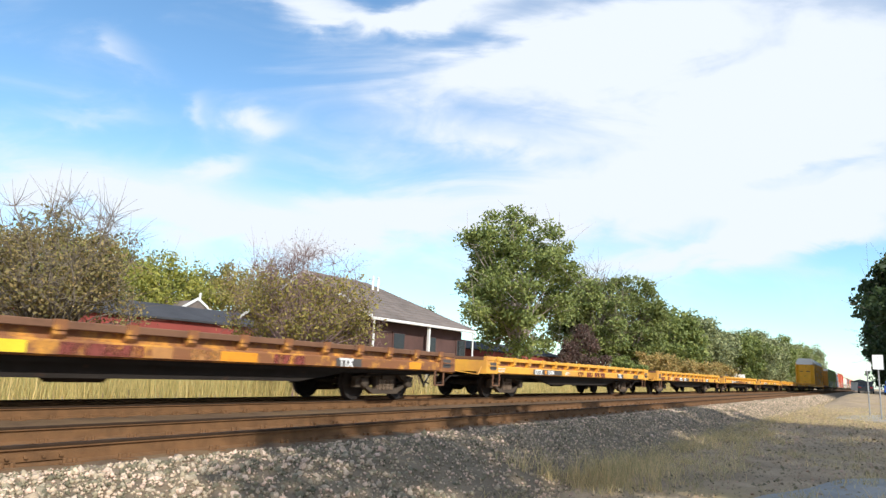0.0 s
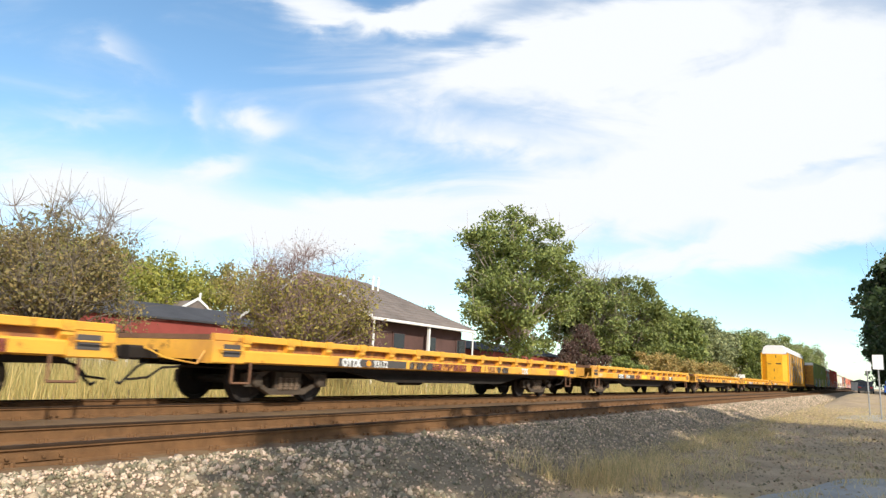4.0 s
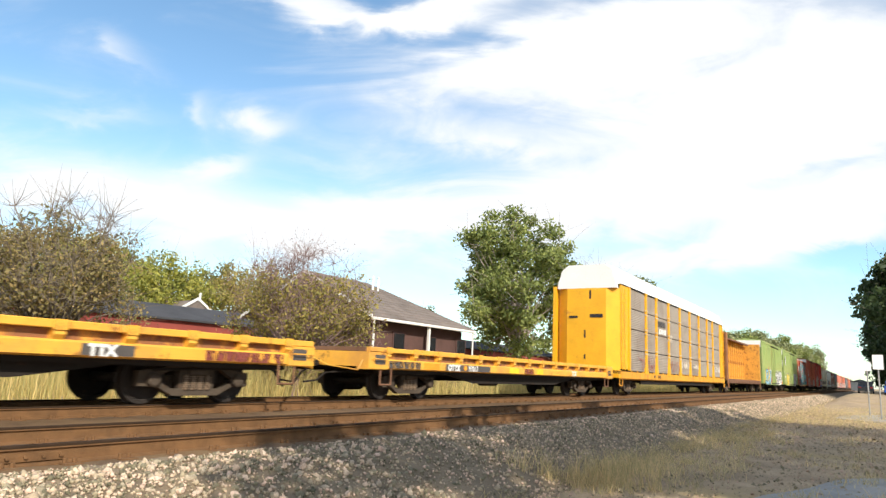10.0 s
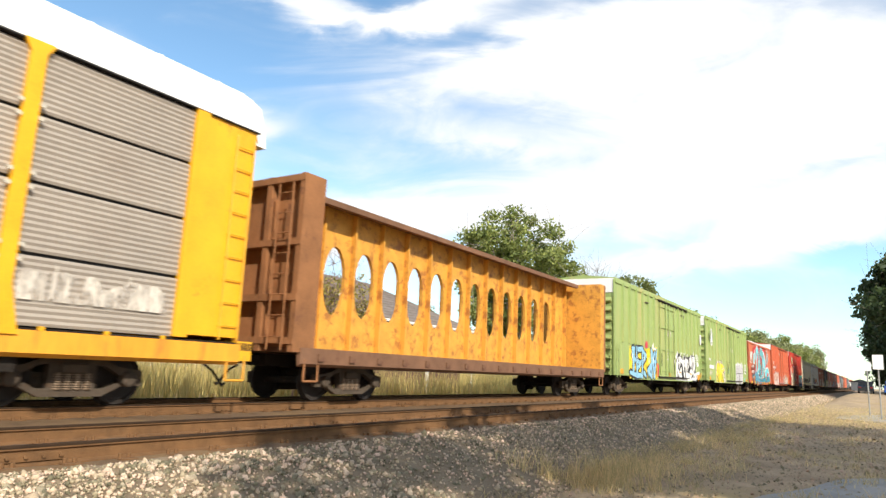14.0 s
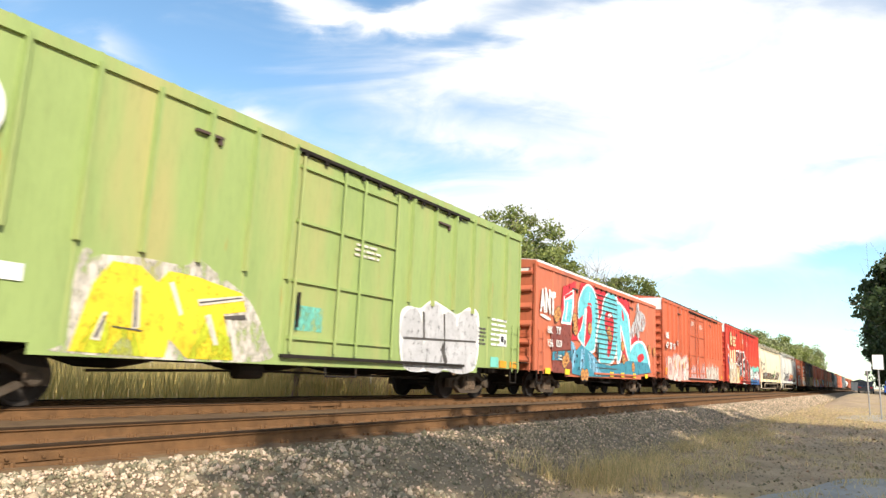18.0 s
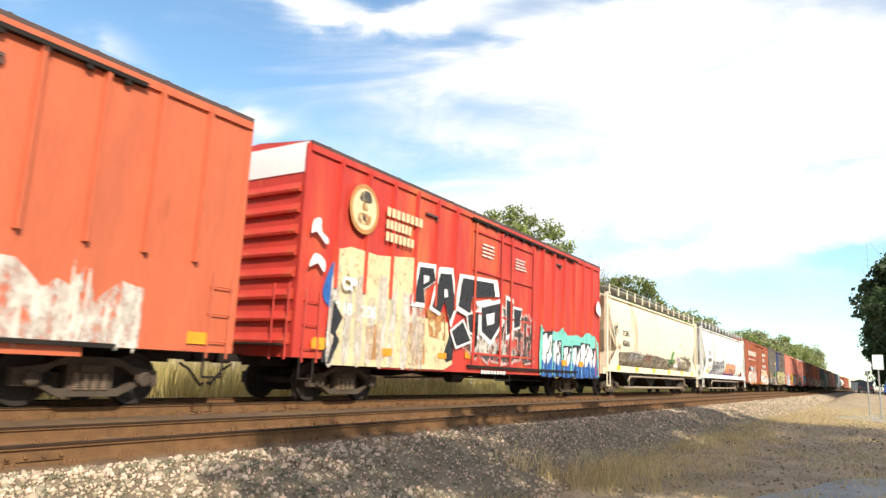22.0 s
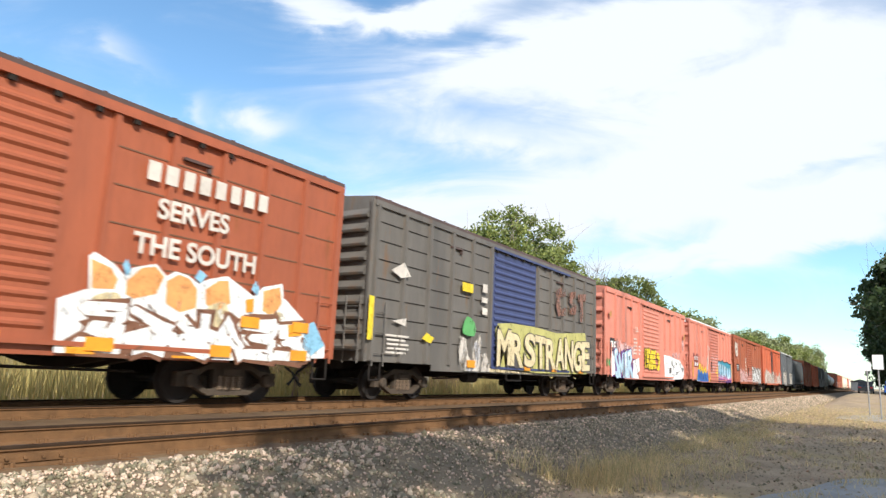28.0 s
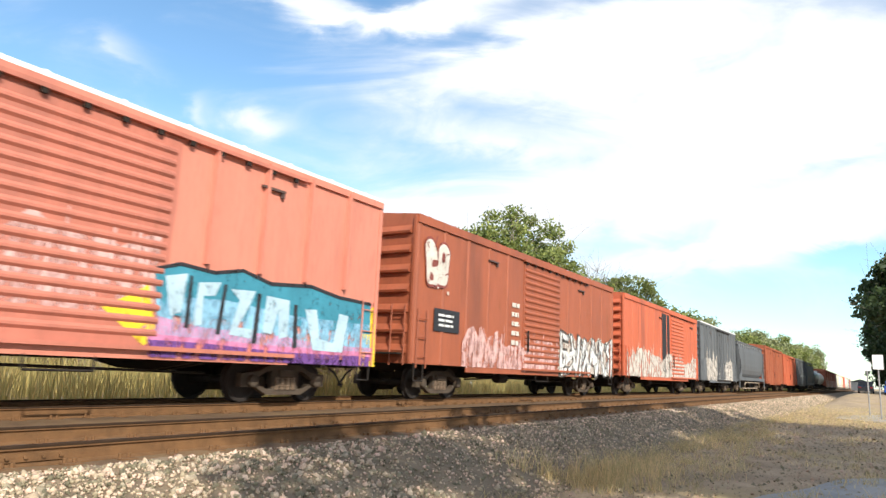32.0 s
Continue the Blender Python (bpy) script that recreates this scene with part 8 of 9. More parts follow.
# covered hoppers
car, h = hopper("hopper_car", "tan covered hopper with stained lower side and scribbled tags", 98.9, 117.0, TAN)
words(car, "TCMX", -6.7, 2.72, 0.36, "dark", 1.585, 1, 0.004)
words(car, "450650", -6.75, 2.26, 0.36, "dark", 1.585, 1, 0.004)
r = random.Random(9)
for y0, y1, z0, z1, c in ((-7.4, -6.8, 2.0, 2.35, "brown"), (-5.6, -3.2, 1.6, 2.1, "grey"), (-3.0, -1.6, 1.6, 2.15, "brown"), (-1.2, 1.4, 1.5, 1.9, "dark"), (1.8, 2.6, 1.6, 2.0, "green"), (-8.0, -7.3, 2.6, 3.2, "dark")):
    n = int((y1 - y0) / 0.18)
    spray(car, c, [[(y0 + k * 0.18, z0 + r.uniform(0, 0.12)), (y0 + k * 0.18 + 0.04, z0 + 0.02), (y0 + k * 0.18 + r.uniform(0.08, 0.2), z1 - r.uniform(0, 0.2)), (y0 + k * 0.18 + r.uniform(0.02, 0.12), z1 - r.uniform(0, 0.1))] for k in range(n)], 0, 1.587, False)
reflectors(car, h, (-7.4, -4.6, -1.6, 1.5, 4.5, 7.2), 1.24, 1.605, "yellow")
# dirt along the foot, with the soft shading of the belly painted in
spray(car, "dust", [[(-7.3, 1.38), (-7.0, 1.9), (-5.5, 1.8), (-4.0, 2.0), (-2.0, 1.75), (0.0, 1.9), (2.0, 1.7), (2.2, 1.38)]], 0, 1.583, True, "dirt_patch", True)
spray(car, "dust", [[(-4.0, 1.38), (-3.0, 1.7), (-1.0, 1.6), (1.0, 1.75), (2.8, 1.38)]], 1, 1.583, True, "dirt_patch", True)
spray(car, "dust", [[(4.3, 1.5), (4.35, 2.9), (4.9, 2.75), (5.6, 2.2), (6.6, 2.0), (6.7, 1.5)]], 0, 1.583, True, "paint_patch", True)
spray(car, "white", [bar(3.2, 4.3, 1.55, 2.5)], 0, 1.584, False, "paint_patch")
# long smudges that also carry the dark band below the bulge
spray(car, "grime_shade", [[(-7.2, 1.45), (-7.1, 1.95), (-5.2, 2.02), (-3.0, 1.98), (-1.0, 2.04), (1.0, 1.92), (3.2, 1.98), (3.2, 1.45)]], 1, 1.59, False, "dirt_patch", True)
spray(car, "grime_shade", [[(4.3, 1.45), (4.35, 2.2), (5.6, 2.1), (7.2, 1.95), (7.3, 1.45)]], 2, 1.59, False, "dirt_patch", True)
loops(car, "green", 2.2, 3.1, 1.75, 2.45, 2, 93, 1.59, 0.07)
loops(car, "purple", 3.4, 4.2, 1.6, 2.2, 2, 94, 1.59, 0.03)
loops(car, "dark", 5.3, 6.6, 2.02, 2.25, 6, 95, 1.59, 0.03)
loops(car, "dark", -7.9, -7.3, 2.6, 3.25, 2, 96, 1.59, 0.025)
loops(car, "grey", -5.9, -3.6, 1.7, 2.15, 5, 97, 1.59, 0.025)

car, h = hopper("hopper_car", "white covered hopper with grey bubble graffiti", 118.2, 136.2, WHITE_CAR)
words(car, "SCYX", -6.65, 2.66, 0.36, "dark", 1.585, 1, 0.004)
words(car, "893709", -6.75, 2.18, 0.36, "dark", 1.585, 1, 0.004)
text_bars(car, "offwhite", -6.8, -5.7, 1.75, 1.95, 2, 1.585)
piece(car, -5.1, -0.9, 1.12, 2.45, 5, "grey", "black", 55, 1.587, None, ("silver", "white"))
piece(car, -0.2, 4.2, 1.4, 2.3, 6, "peach", "purple", 56, 1.587, None, ())
spray(car, "purple", [bar(-0.3, 4.2, 1.08, 1.5)], 5, 1.587, False)
reflectors(car, h, (-7.4,), 1.55, 1.59, "yellow")

# brown ribbed boxcar
car, h = boxcar("boxcar", "rust-brown boxcar with white lettering and whitewashed graffiti", 136.7, 151.5, BROWN_BOX, eave=4.72, posts=15, door=(0.5, 3.0), end_ribs=7, roof_paint=DARK_ROOF, post_deep=0.08)
seam = Shape().box(1.575, 1.592, -0.47, 0.47, -0.012, 0.012).mesh("panel_seam", DECK_BROWN)
for k in range(14):
    y = -h + 0.12 + (k + 0.5) * (2 * h - 0.24) / 14
    if abs(y) > 1.6:
        for z in (1.6, 2.2, 2.8, 3.4, 4.0):
            part("panel_seam", seam, None, car, at=(0, y, z))
X = 1.668
for k in range(8):
    text_bars(car, "offwhite", -6.35 + k * 0.6, -5.95 + k * 0.6, 3.3, 3.85, 1, X)
for k in range(3):
    text_bars(car, "rose", -6.3 + k * 1.55, -5.1 + k * 1.55, 2.93, 3.1, 1, X)
spray(car, "black", [bar(-6.0, -2.55, 2.0, 2.32)], 0, X, False, "number_panel")
for y, t in ((-5.15, "53"), (-4.25, "20"), (-3.25, "62")):
    words(car, t, y, 2.03, 0.5, "white", X, 1, 0.02)
drips(car, "white", -6.7, -1.7, 0.85, 2.0, 26, 57, X, 0, 0.14)
piece(car, -6.5, -1.9, 0.9, 1.85, 5, "white", "peach", 57, X + 0.008, None, (), sharp=True, worn=True)
text_bars(car, "rose", -4.9, -3.9, 1.3, 1.7, 2, X, 7)
for k in range(8):
    text_bars(car, "offwhite", 2.65 + k * 0.33, 2.88 + k * 0.33, 3.55, 3.95, 1, X)
words(car, "SERVES", 2.9, 3.02, 0.46, "offwhite", X)
words(car, "THE SOUTH", 2.55, 2.4, 0.46, "offwhite", X)
spray(car, "white", [[(1.52, 1.55), (1.91, 1.73), (2.43, 1.68), (3.30, 1.86), (3.93, 1.91), (4.43, 1.91), (5.07, 1.93), (5.84, 2.03), (6.45, 1.63), (7.08, 1.18), (7.08, 0.93), (4.99, 0.81), (4.58, 0.80), (3.19, 0.80), (1.58, 0.80)], [(1.89, 2.22), (1.97, 2.29), (2.29, 2.16), (2.47, 2.01), (2.61, 2.15), (2.99, 2.27), (3.20, 2.10), (3.36, 2.20), (3.61, 2.17), (3.82, 2.06), (4.05, 2.17), (4.42, 2.27), (4.83, 2.09), (5.06, 1.98), (5.27, 2.18), (5.75, 2.31), (5.81, 2.01), (5.08, 1.86), (2.43, 1.63), (1.95, 1.73)]], 0, X, False)
piece(car, 1.8, 6.4, 0.86, 1.5, 6, "white", "rust", 58, X + 0.008, None, (), sharp=True)
spray(car, "peach", [[(1.93, 2.18), (2.25, 2.09), (2.38, 1.93), (2.34, 1.78), (1.99, 1.75)], [(2.52, 1.93), (2.75, 2.17), (2.99, 2.22), (3.16, 2.08), (3.05, 1.79), (2.66, 1.67), (2.53, 1.73)], [(3.21, 2.02), (3.43, 2.16), (3.64, 2.11), (3.81, 1.96), (3.83, 1.65), (3.52, 1.54), (3.24, 1.66)], [(3.98, 1.98), (4.23, 2.16), (4.45, 2.19), (4.54, 1.80), (4.22, 1.62), (4.01, 1.74)], [(5.28, 2.11), (5.69, 2.23), (5.77, 1.93), (5.57, 1.64), (5.30, 1.74)]], 1, X, False)
spray(car, "cream", [[(2.00, 1.60), (2.42, 1.72), (2.48, 1.30), (2.13, 1.20)], [(4.06, 1.67), (4.44, 1.79), (4.50, 1.30), (4.11, 1.27)], [(5.12, 1.52), (5.80, 1.75), (5.86, 1.22), (5.22, 1.18)]], 2, X, True, worn=True)
spray(car, "rust", [[(1.90, 1.05), (1.99, 1.26), (2.16, 1.07)], [(2.44, 1.02), (2.53, 1.27), (2.79, 1.32), (2.95, 1.05)], [(3.15, 1.06), (3.29, 1.29), (3.51, 1.08)], [(3.76, 1.09), (3.92, 1.26), (4.13, 1.08)], [(5.16, 1.18), (5.32, 1.36), (5.53, 1.18)], [(3.24, 0.99), (3.76, 1.05), (4.16, 0.88), (3.80, 0.80), (3.27, 0.80)]], 3, X, True)
spray(car, "sky", [[(2.42, 2.16), (2.48, 2.27), (2.57, 2.10), (2.51, 2.00)], [(3.73, 2.14), (3.82, 2.30), (3.97, 2.22), (3.87, 2.07)], [(4.98, 2.11), (5.07, 2.28), (5.18, 2.13), (5.13, 1.99)], [(6.11, 1.42), (6.69, 1.65), (7.05, 1.19), (6.66, 0.95), (6.14, 0.91)]], 3, X, False)
spray(car, "orange", [[(4.87, 1.90), (5.05, 1.94), (5.07, 1.70), (4.90, 1.67)], [(5.97, 1.53), (6.32, 1.58), (6.35, 1.34), (6.00, 1.30)], [(1.71, 0.89), (2.13, 0.90), (2.15, 0.80), (1.73, 0.80)], [(3.45, 0.84), (3.90, 0.84), (3.91, 0.80), (3.46, 0.80)]], 5, X, False)
text_bars(car, "offwhite", -1.9, -1.6, 1.8, 2.6, 3, 1.64)
reflectors(car, h, (-4.5, -2.0, 0.6, 2.2, 4.4, 6.3), 0.95, X + 0.03)
reflectors(car, h, (6.3, 5.0), 1.5, X + 0.03)

# grey boxcar with a blue door
car, h = boxcar("boxcar", "dark grey boxcar with a blue door and outlined yellow graffiti letters", 152.65, 167.6, GREY_BOX, eave=4.75, posts=14, door=(0.5, 3.1), door_paint=BLUE_DOOR, end_ribs=10, roof_paint=DARK_ROOF, post_deep=0.085)
seam = Shape().box(1.575, 1.592, -0.47, 0.47, -0.012, 0.012).mesh("panel_seam", STEEL_DARK)
for k in range(13):
    y = -h + 0.12 + (k + 0.5) * (2 * h - 0.24) / 13
    if abs(y) > 1.6:
        for z in (1.5, 1.95, 2.4, 2.85, 3.3, 3.75, 4.2):
            part("panel_seam", seam, None, car, at=(0, y, z))
spray(car, "halo", [[(-1.43, 2.08), (-1.27, 2.27), (-0.31, 2.35), (1.35, 2.36), (3.30, 2.28), (6.13, 2.48), (6.45, 1.75), (6.32, 0.88), (1.53, 0.83), (-1.30, 0.97)]], 0, X, False)
spray(car, "cream", [[(-1.83, 0.91), (1.53, 0.80), (6.12, 0.80), (6.13, 0.80), (1.55, 0.80), (-1.81, 0.80)]], 0, X, False, worn=True)
spray(car, "faint", [[(3.17, 3.77), (3.47, 3.96), (4.04, 3.99), (4.07, 3.71), (3.54, 3.61), (3.58, 3.19), (4.11, 3.28), (4.07, 2.99), (3.42, 2.91), (3.19, 3.25)], [(4.44, 3.91), (5.10, 4.02), (5.09, 3.79), (4.72, 3.63), (5.20, 3.46), (5.11, 3.12), (4.48, 3.07), (4.50, 3.25), (4.82, 3.40), (4.44, 3.53)], [(5.35, 3.93), (6.21, 4.04), (6.19, 3.77), (5.90, 3.67), (5.93, 2.89), (5.61, 2.87), (5.57, 3.64), (5.38, 3.63)]], 0, X, False, worn=True)
spray(car, "offwhite", [[(-3.57, 1.55), (-3.49, 1.76), (-3.18, 1.69), (-3.02, 1.21), (-2.78, 1.10), (-2.78, 1.55), (-2.47, 1.75), (-2.37, 1.88), (-2.28, 1.61), (-2.29, 1.27), (-1.98, 1.35), (-1.77, 1.03), (-1.73, 0.80), (-3.45, 0.80)]], 1, X, False, worn=True)
spray(car, "silver", [[(-2.71, 1.56), (-2.52, 1.62), (-2.35, 1.40), (-2.41, 1.12), (-2.59, 1.16)], [(-3.13, 0.94), (-2.90, 1.09), (-2.74, 0.84), (-3.04, 0.80)]], 2, X, True, worn=True)
tag(car, "MR", -1.4, 0.45, 0.98, 2.04, "cream", "dark", X + 0.05, 1, 5, 0.055, 0.03, 0.5)
tag(car, "STRANGE", 0.5, 6.5, 0.98, 2.06, "cream", "dark", X + 0.05, 1, 6, 0.055, 0.03, 0.5)
spray(car, "yellow", [bar(-3.5, -2.9, 3.0, 3.25), bar(-7.6, -7.42, 1.4, 2.4), [(-5.4, 1.55), (-5.0, 1.45), (-4.85, 1.6), (-5.2, 1.72)]], 6, X, False)
spray(car, "green", [[(-3.4, 1.85), (-2.75, 1.8), (-2.75, 2.15), (-3.2, 2.3)]], 6, X)
spray(car, "offwhite", [[(-6.8, 3.1), (-6.3, 3.35), (-6.0, 3.05), (-6.4, 2.95)], [(-6.7, 1.9), (-6.1, 2.0), (-6.1, 1.8)], bar(-2.3, -2.0, 2.45, 2.65), bar(-2.35, -2.0, 2.8, 2.95), bar(-2.3, -2.02, 3.1, 3.35)], 2, X, False)
text_bars(car, "offwhite", -6.9, -5.9, 1.1, 1.6, 4, X)
reflectors(car, h, (-2.9, 0.8, 3.0, 5.6), 1.0, X + 0.03)

# faded red boxcars
car, h = boxcar("boxcar", "faded red boxcar with pale blue, yellow and white graffiti", 168.95, 183.5, PINK_RED, eave=4.7, panel=12, door=(0.485, 3.0), door_paint=PINK_RED, end_ribs=6)
spray(car, "black", [bar(-6.7, -5.7, 2.02, 2.52), bar(-6.7, -6.15, 1.65, 2.0)], 0, 1.6, False, "number_panel")
words(car, "EE C", -6.65, 2.14, 0.34, "white")
words(car, "34", -6.62, 1.72, 0.3, "white")
spray(car, "rose", [[(-5.58, 2.12), (-5.34, 2.35), (-4.86, 2.31), (-4.26, 2.31), (-3.70, 2.30), (-3.44, 2.07), (-4.42, 1.95), (-5.37, 1.92)]], 0, 1.602, True, worn=True)
spray(car, "purple", [[(-6.66, 1.00), (-6.69, 1.76), (-6.16, 2.11), (-5.65, 2.11), (-5.44, 1.91), (-4.84, 2.08), (-3.69, 2.20), (-3.45, 1.72), (-3.17, 1.74), (-2.88, 0.81), (-3.40, 0.80), (-4.66, 0.80), (-5.65, 0.80), (-6.62, 0.87)]], 1, 1.602, False, worn=True)
spray(car, "white", [[(-6.67, 1.62), (-6.22, 1.74), (-6.06, 1.04), (-6.31, 0.91), (-6.57, 0.92)]], 2, 1.602, True)
spray(car, "ice", [[(-6.15, 2.00), (-5.83, 2.09), (-5.63, 1.89), (-5.85, 1.71), (-5.62, 1.38), (-5.39, 1.08), (-5.57, 0.80), (-5.94, 0.83), (-6.03, 1.04), (-5.77, 1.17), (-6.09, 1.61)]], 2, 1.602, True)
spray(car, "ice", [[(-5.60, 1.80), (-5.41, 1.91), (-5.16, 1.41), (-5.01, 1.92), (-4.82, 1.97), (-4.70, 0.80), (-4.89, 0.80), (-5.01, 1.22), (-5.11, 0.94), (-5.37, 1.35), (-5.25, 0.80), (-5.47, 0.80)], [(-4.72, 1.95), (-4.37, 2.04), (-4.17, 0.80), (-4.60, 0.80)], [(-4.30, 2.03), (-3.73, 2.16), (-3.56, 1.70), (-3.80, 1.43), (-3.23, 0.85), (-3.61, 0.80), (-3.99, 1.23), (-3.91, 0.80), (-4.14, 0.80)]], 2, 1.602, False)
spray(car, "white", [[(-3.39, 1.63), (-2.44, 1.79), (-2.34, 1.16), (-2.84, 1.05), (-2.34, 0.80), (-3.40, 0.80)], [(-6.06, 1.98), (-5.86, 2.04), (-5.81, 1.97), (-6.03, 1.84)], [(-4.65, 1.88), (-4.52, 1.91), (-4.46, 1.29), (-4.57, 1.25)], [(-4.21, 1.95), (-3.89, 2.02), (-3.83, 1.89), (-4.17, 1.81)]], 3, 1.602, False)
spray(car, "dark", [[(-3.17, 1.76), (-3.12, 1.76), (-2.37, 0.80), (-2.45, 0.80)], [(-4.06, 1.81), (-3.89, 1.84), (-3.87, 1.66), (-4.02, 1.63)], [(-4.91, 1.90), (-4.85, 1.90), (-4.83, 0.87), (-4.89, 0.87)]], 4, 1.602, False)
tag(car, "MOSK", -1.6, 0.5, 1.3, 2.3, "yellow", "black", 1.66, 1, 8, 0.12, 0.085, 0.6)
spray(car, "yellow", [[(0.6, 1.3), (1.1, 1.35), (1.12, 2.1), (0.62, 2.15), (0.6, 1.9), (0.9, 1.85), (0.85, 1.6)]], 2, 1.66)
spray(car, "black", [bar(-1.55, 1.1, 1.55, 1.58), bar(-1.55, 1.1, 1.8, 1.83), bar(-1.5, 1.1, 2.03, 2.06)], 6, 1.66, False)
spray(car, "rose", [[(4.12, 2.23), (4.53, 2.33), (4.63, 2.11), (4.23, 2.07)], [(4.81, 2.28), (5.20, 2.38), (5.28, 2.11), (4.92, 2.04)], [(5.49, 2.28), (5.88, 2.38), (5.92, 2.09), (5.56, 2.04)], [(6.14, 2.93), (6.83, 3.14), (6.90, 2.59), (6.22, 2.60)]], 0, 1.602, True, worn=True)
spray(car, "white", [[(2.26, 2.14), (3.51, 2.12), (4.78, 2.02), (5.77, 1.97), (6.21, 1.83), (6.89, 1.53), (6.95, 1.12), (6.34, 0.88), (3.70, 0.82), (2.46, 0.88)]], 0, 1.602, False)
spray(car, "dark", [[(3.90, 1.89), (4.15, 1.89), (4.16, 1.59), (3.94, 1.59)], [(3.39, 1.46), (3.92, 1.49), (3.97, 1.17), (3.43, 1.17)], [(4.39, 1.64), (4.54, 1.65), (4.57, 1.48), (4.41, 1.48)], [(4.92, 1.82), (5.14, 1.80), (5.15, 1.65), (4.94, 1.66)], [(5.89, 1.82), (6.16, 1.81), (6.19, 1.51), (5.91, 1.53)], [(4.91, 1.30), (5.33, 1.29), (5.34, 1.14), (4.93, 1.14)]], 1, 1.602, False, worn=True)
spray(car, "grey", [[(4.24, 2.02), (4.27, 2.02), (4.39, 0.87), (4.37, 0.87)], [(4.81, 2.00), (4.84, 2.00), (4.94, 0.90), (4.91, 0.90)], [(5.54, 1.93), (5.57, 1.93), (5.69, 1.37), (5.66, 1.36)], [(3.65, 1.14), (4.91, 1.11), (5.85, 1.38), (5.87, 1.35), (4.91, 1.07), (3.66, 1.11)], [(6.16, 1.56), (6.80, 1.54), (6.81, 1.46), (6.46, 1.28), (6.18, 1.41)]], 2, 1.602, False, worn=True)
drips(car, "rose", -6.5, -3.0, 1.9, 2.5, 10, 63, 1.6, 0, 0.1)
text_bars(car, "offwhite", -3.25, -2.7, 3.0, 3.25, 2, 1.6)
text_bars(car, "offwhite", -3.25, -2.7, 1.9, 2.75, 4, 1.6)
text_bars(car, "white", -2.45, -2.15, 1.9, 2.6, 3, 1.6)
spray(car, "green", [bar(-7.2, -6.8, 1.3, 1.6)], 0, 1.62, False)
spray(car, "tan", [[(-7.1, 3.5), (-6.8, 3.4), (-6.8, 3.7)], [(6.5, 3.2), (6.9, 3.3), (6.8, 3.6)]], 1, 1.6)

# roof whitened for the bright sunlit line along its metal edge
car, h = boxcar("boxcar", "faded red boxcar with flame-shaped blue and rainbow graffiti", 184.95, 199.45, PINK_RED, eave=4.7, panel=12, door=(0.51, 3.1), door_paint=PINK_DOOR, end_ribs=6, roof_paint=ROOF_WHITE)
part("end_sign", Shape().box(0.30, 1.45, -h - 0.10, -h - 0.09, 4.42, 4.64), ink("brown"), car)
part("text_bar", Shape().box(0.62, 1.36, -h - 0.108, -h - 0.102, 4.47, 4.59), ink("white"), car)
spray(car, "brown", [bar(-6.5, -5.75, 1.7, 2.56), bar(-5.7, -5.0, 1.7, 2.56)], 0, 1.6, False, "number_panel")
for y, z, t in ((-6.17, 2.16, "BK"), (-5.62, 2.16, "TY"), (-6.17, 1.78, "151"), (-5.62, 1.78, "536")):
    words(car, t, y, z, 0.3, "white")
spray(car, "peach", [[(-5.70, 0.86), (-5.57, 1.26), (-5.23, 1.21), (-5.25, 1.63), (-5.05, 1.65), (-4.97, 1.87), (-4.71, 2.11), (-4.31, 2.00), (-4.35, 1.56), (-4.09, 1.98), (-3.59, 1.92), (-3.71, 1.49), (-3.18, 1.86), (-2.76, 1.85), (-2.58, 1.38), (-2.12, 1.62), (-1.95, 1.26), (-1.20, 0.80), (0.91, 0.80), (-2.00, 0.80), (-5.51, 0.83)]], 0, 1.602, False, worn=True)
spray(car, "yellow", [[(-5.69, 0.88), (-5.53, 1.25), (-5.24, 1.18), (-5.20, 1.62), (-5.06, 1.63), (-4.87, 1.78), (-4.62, 2.03), (-4.41, 1.99), (-4.46, 1.52), (-4.17, 1.67), (-3.94, 1.80), (-3.65, 1.86), (-3.75, 1.45), (-3.33, 1.60), (-2.82, 1.79), (-2.60, 1.36), (-2.14, 1.58), (-2.05, 1.25), (-2.30, 0.96), (-5.35, 0.84)]], 1, 1.602, False, worn=True)
spray(car, "blue", [[(-5.63, 0.82), (-5.31, 1.20), (-5.22, 1.50), (-4.90, 1.62), (-4.53, 1.35), (-4.17, 1.53), (-3.73, 1.28), (-3.21, 1.51), (-2.71, 1.30), (-2.35, 1.54), (-2.05, 1.25), (-2.00, 0.80), (-3.86, 0.80), (-5.24, 0.80)]], 2, 1.602, False)
spray(car, "navy", [[(-5.06, 1.22), (-4.89, 1.27), (-4.83, 1.12), (-5.00, 1.05)], [(-4.42, 1.24), (-4.27, 1.28), (-4.16, 1.13), (-4.28, 0.88), (-4.42, 1.03)], [(-3.81, 1.15), (-3.51, 1.25), (-3.46, 1.03), (-3.75, 0.94)], [(-3.12, 1.33), (-2.96, 1.37), (-2.81, 1.12), (-2.54, 0.87), (-2.91, 0.94)], [(-4.47, 0.87), (-4.18, 0.84), (-4.26, 0.80), (-4.45, 0.80)]], 3, 1.602, True)
spray(car, "white", [[(-5.51, 0.83), (-5.36, 0.91), (-5.18, 0.81), (-4.88, 0.92), (-4.82, 0.80), (-5.33, 0.80)]], 3, 1.602, False, worn=True)
spray(car, "offwhite", [[(-2.41, 2.99), (-1.99, 3.29), (-1.85, 2.79), (-1.92, 2.20), (-2.16, 1.99), (-2.02, 1.63), (-2.38, 1.63), (-2.36, 2.34)]], 1, 1.602, True, worn=True)
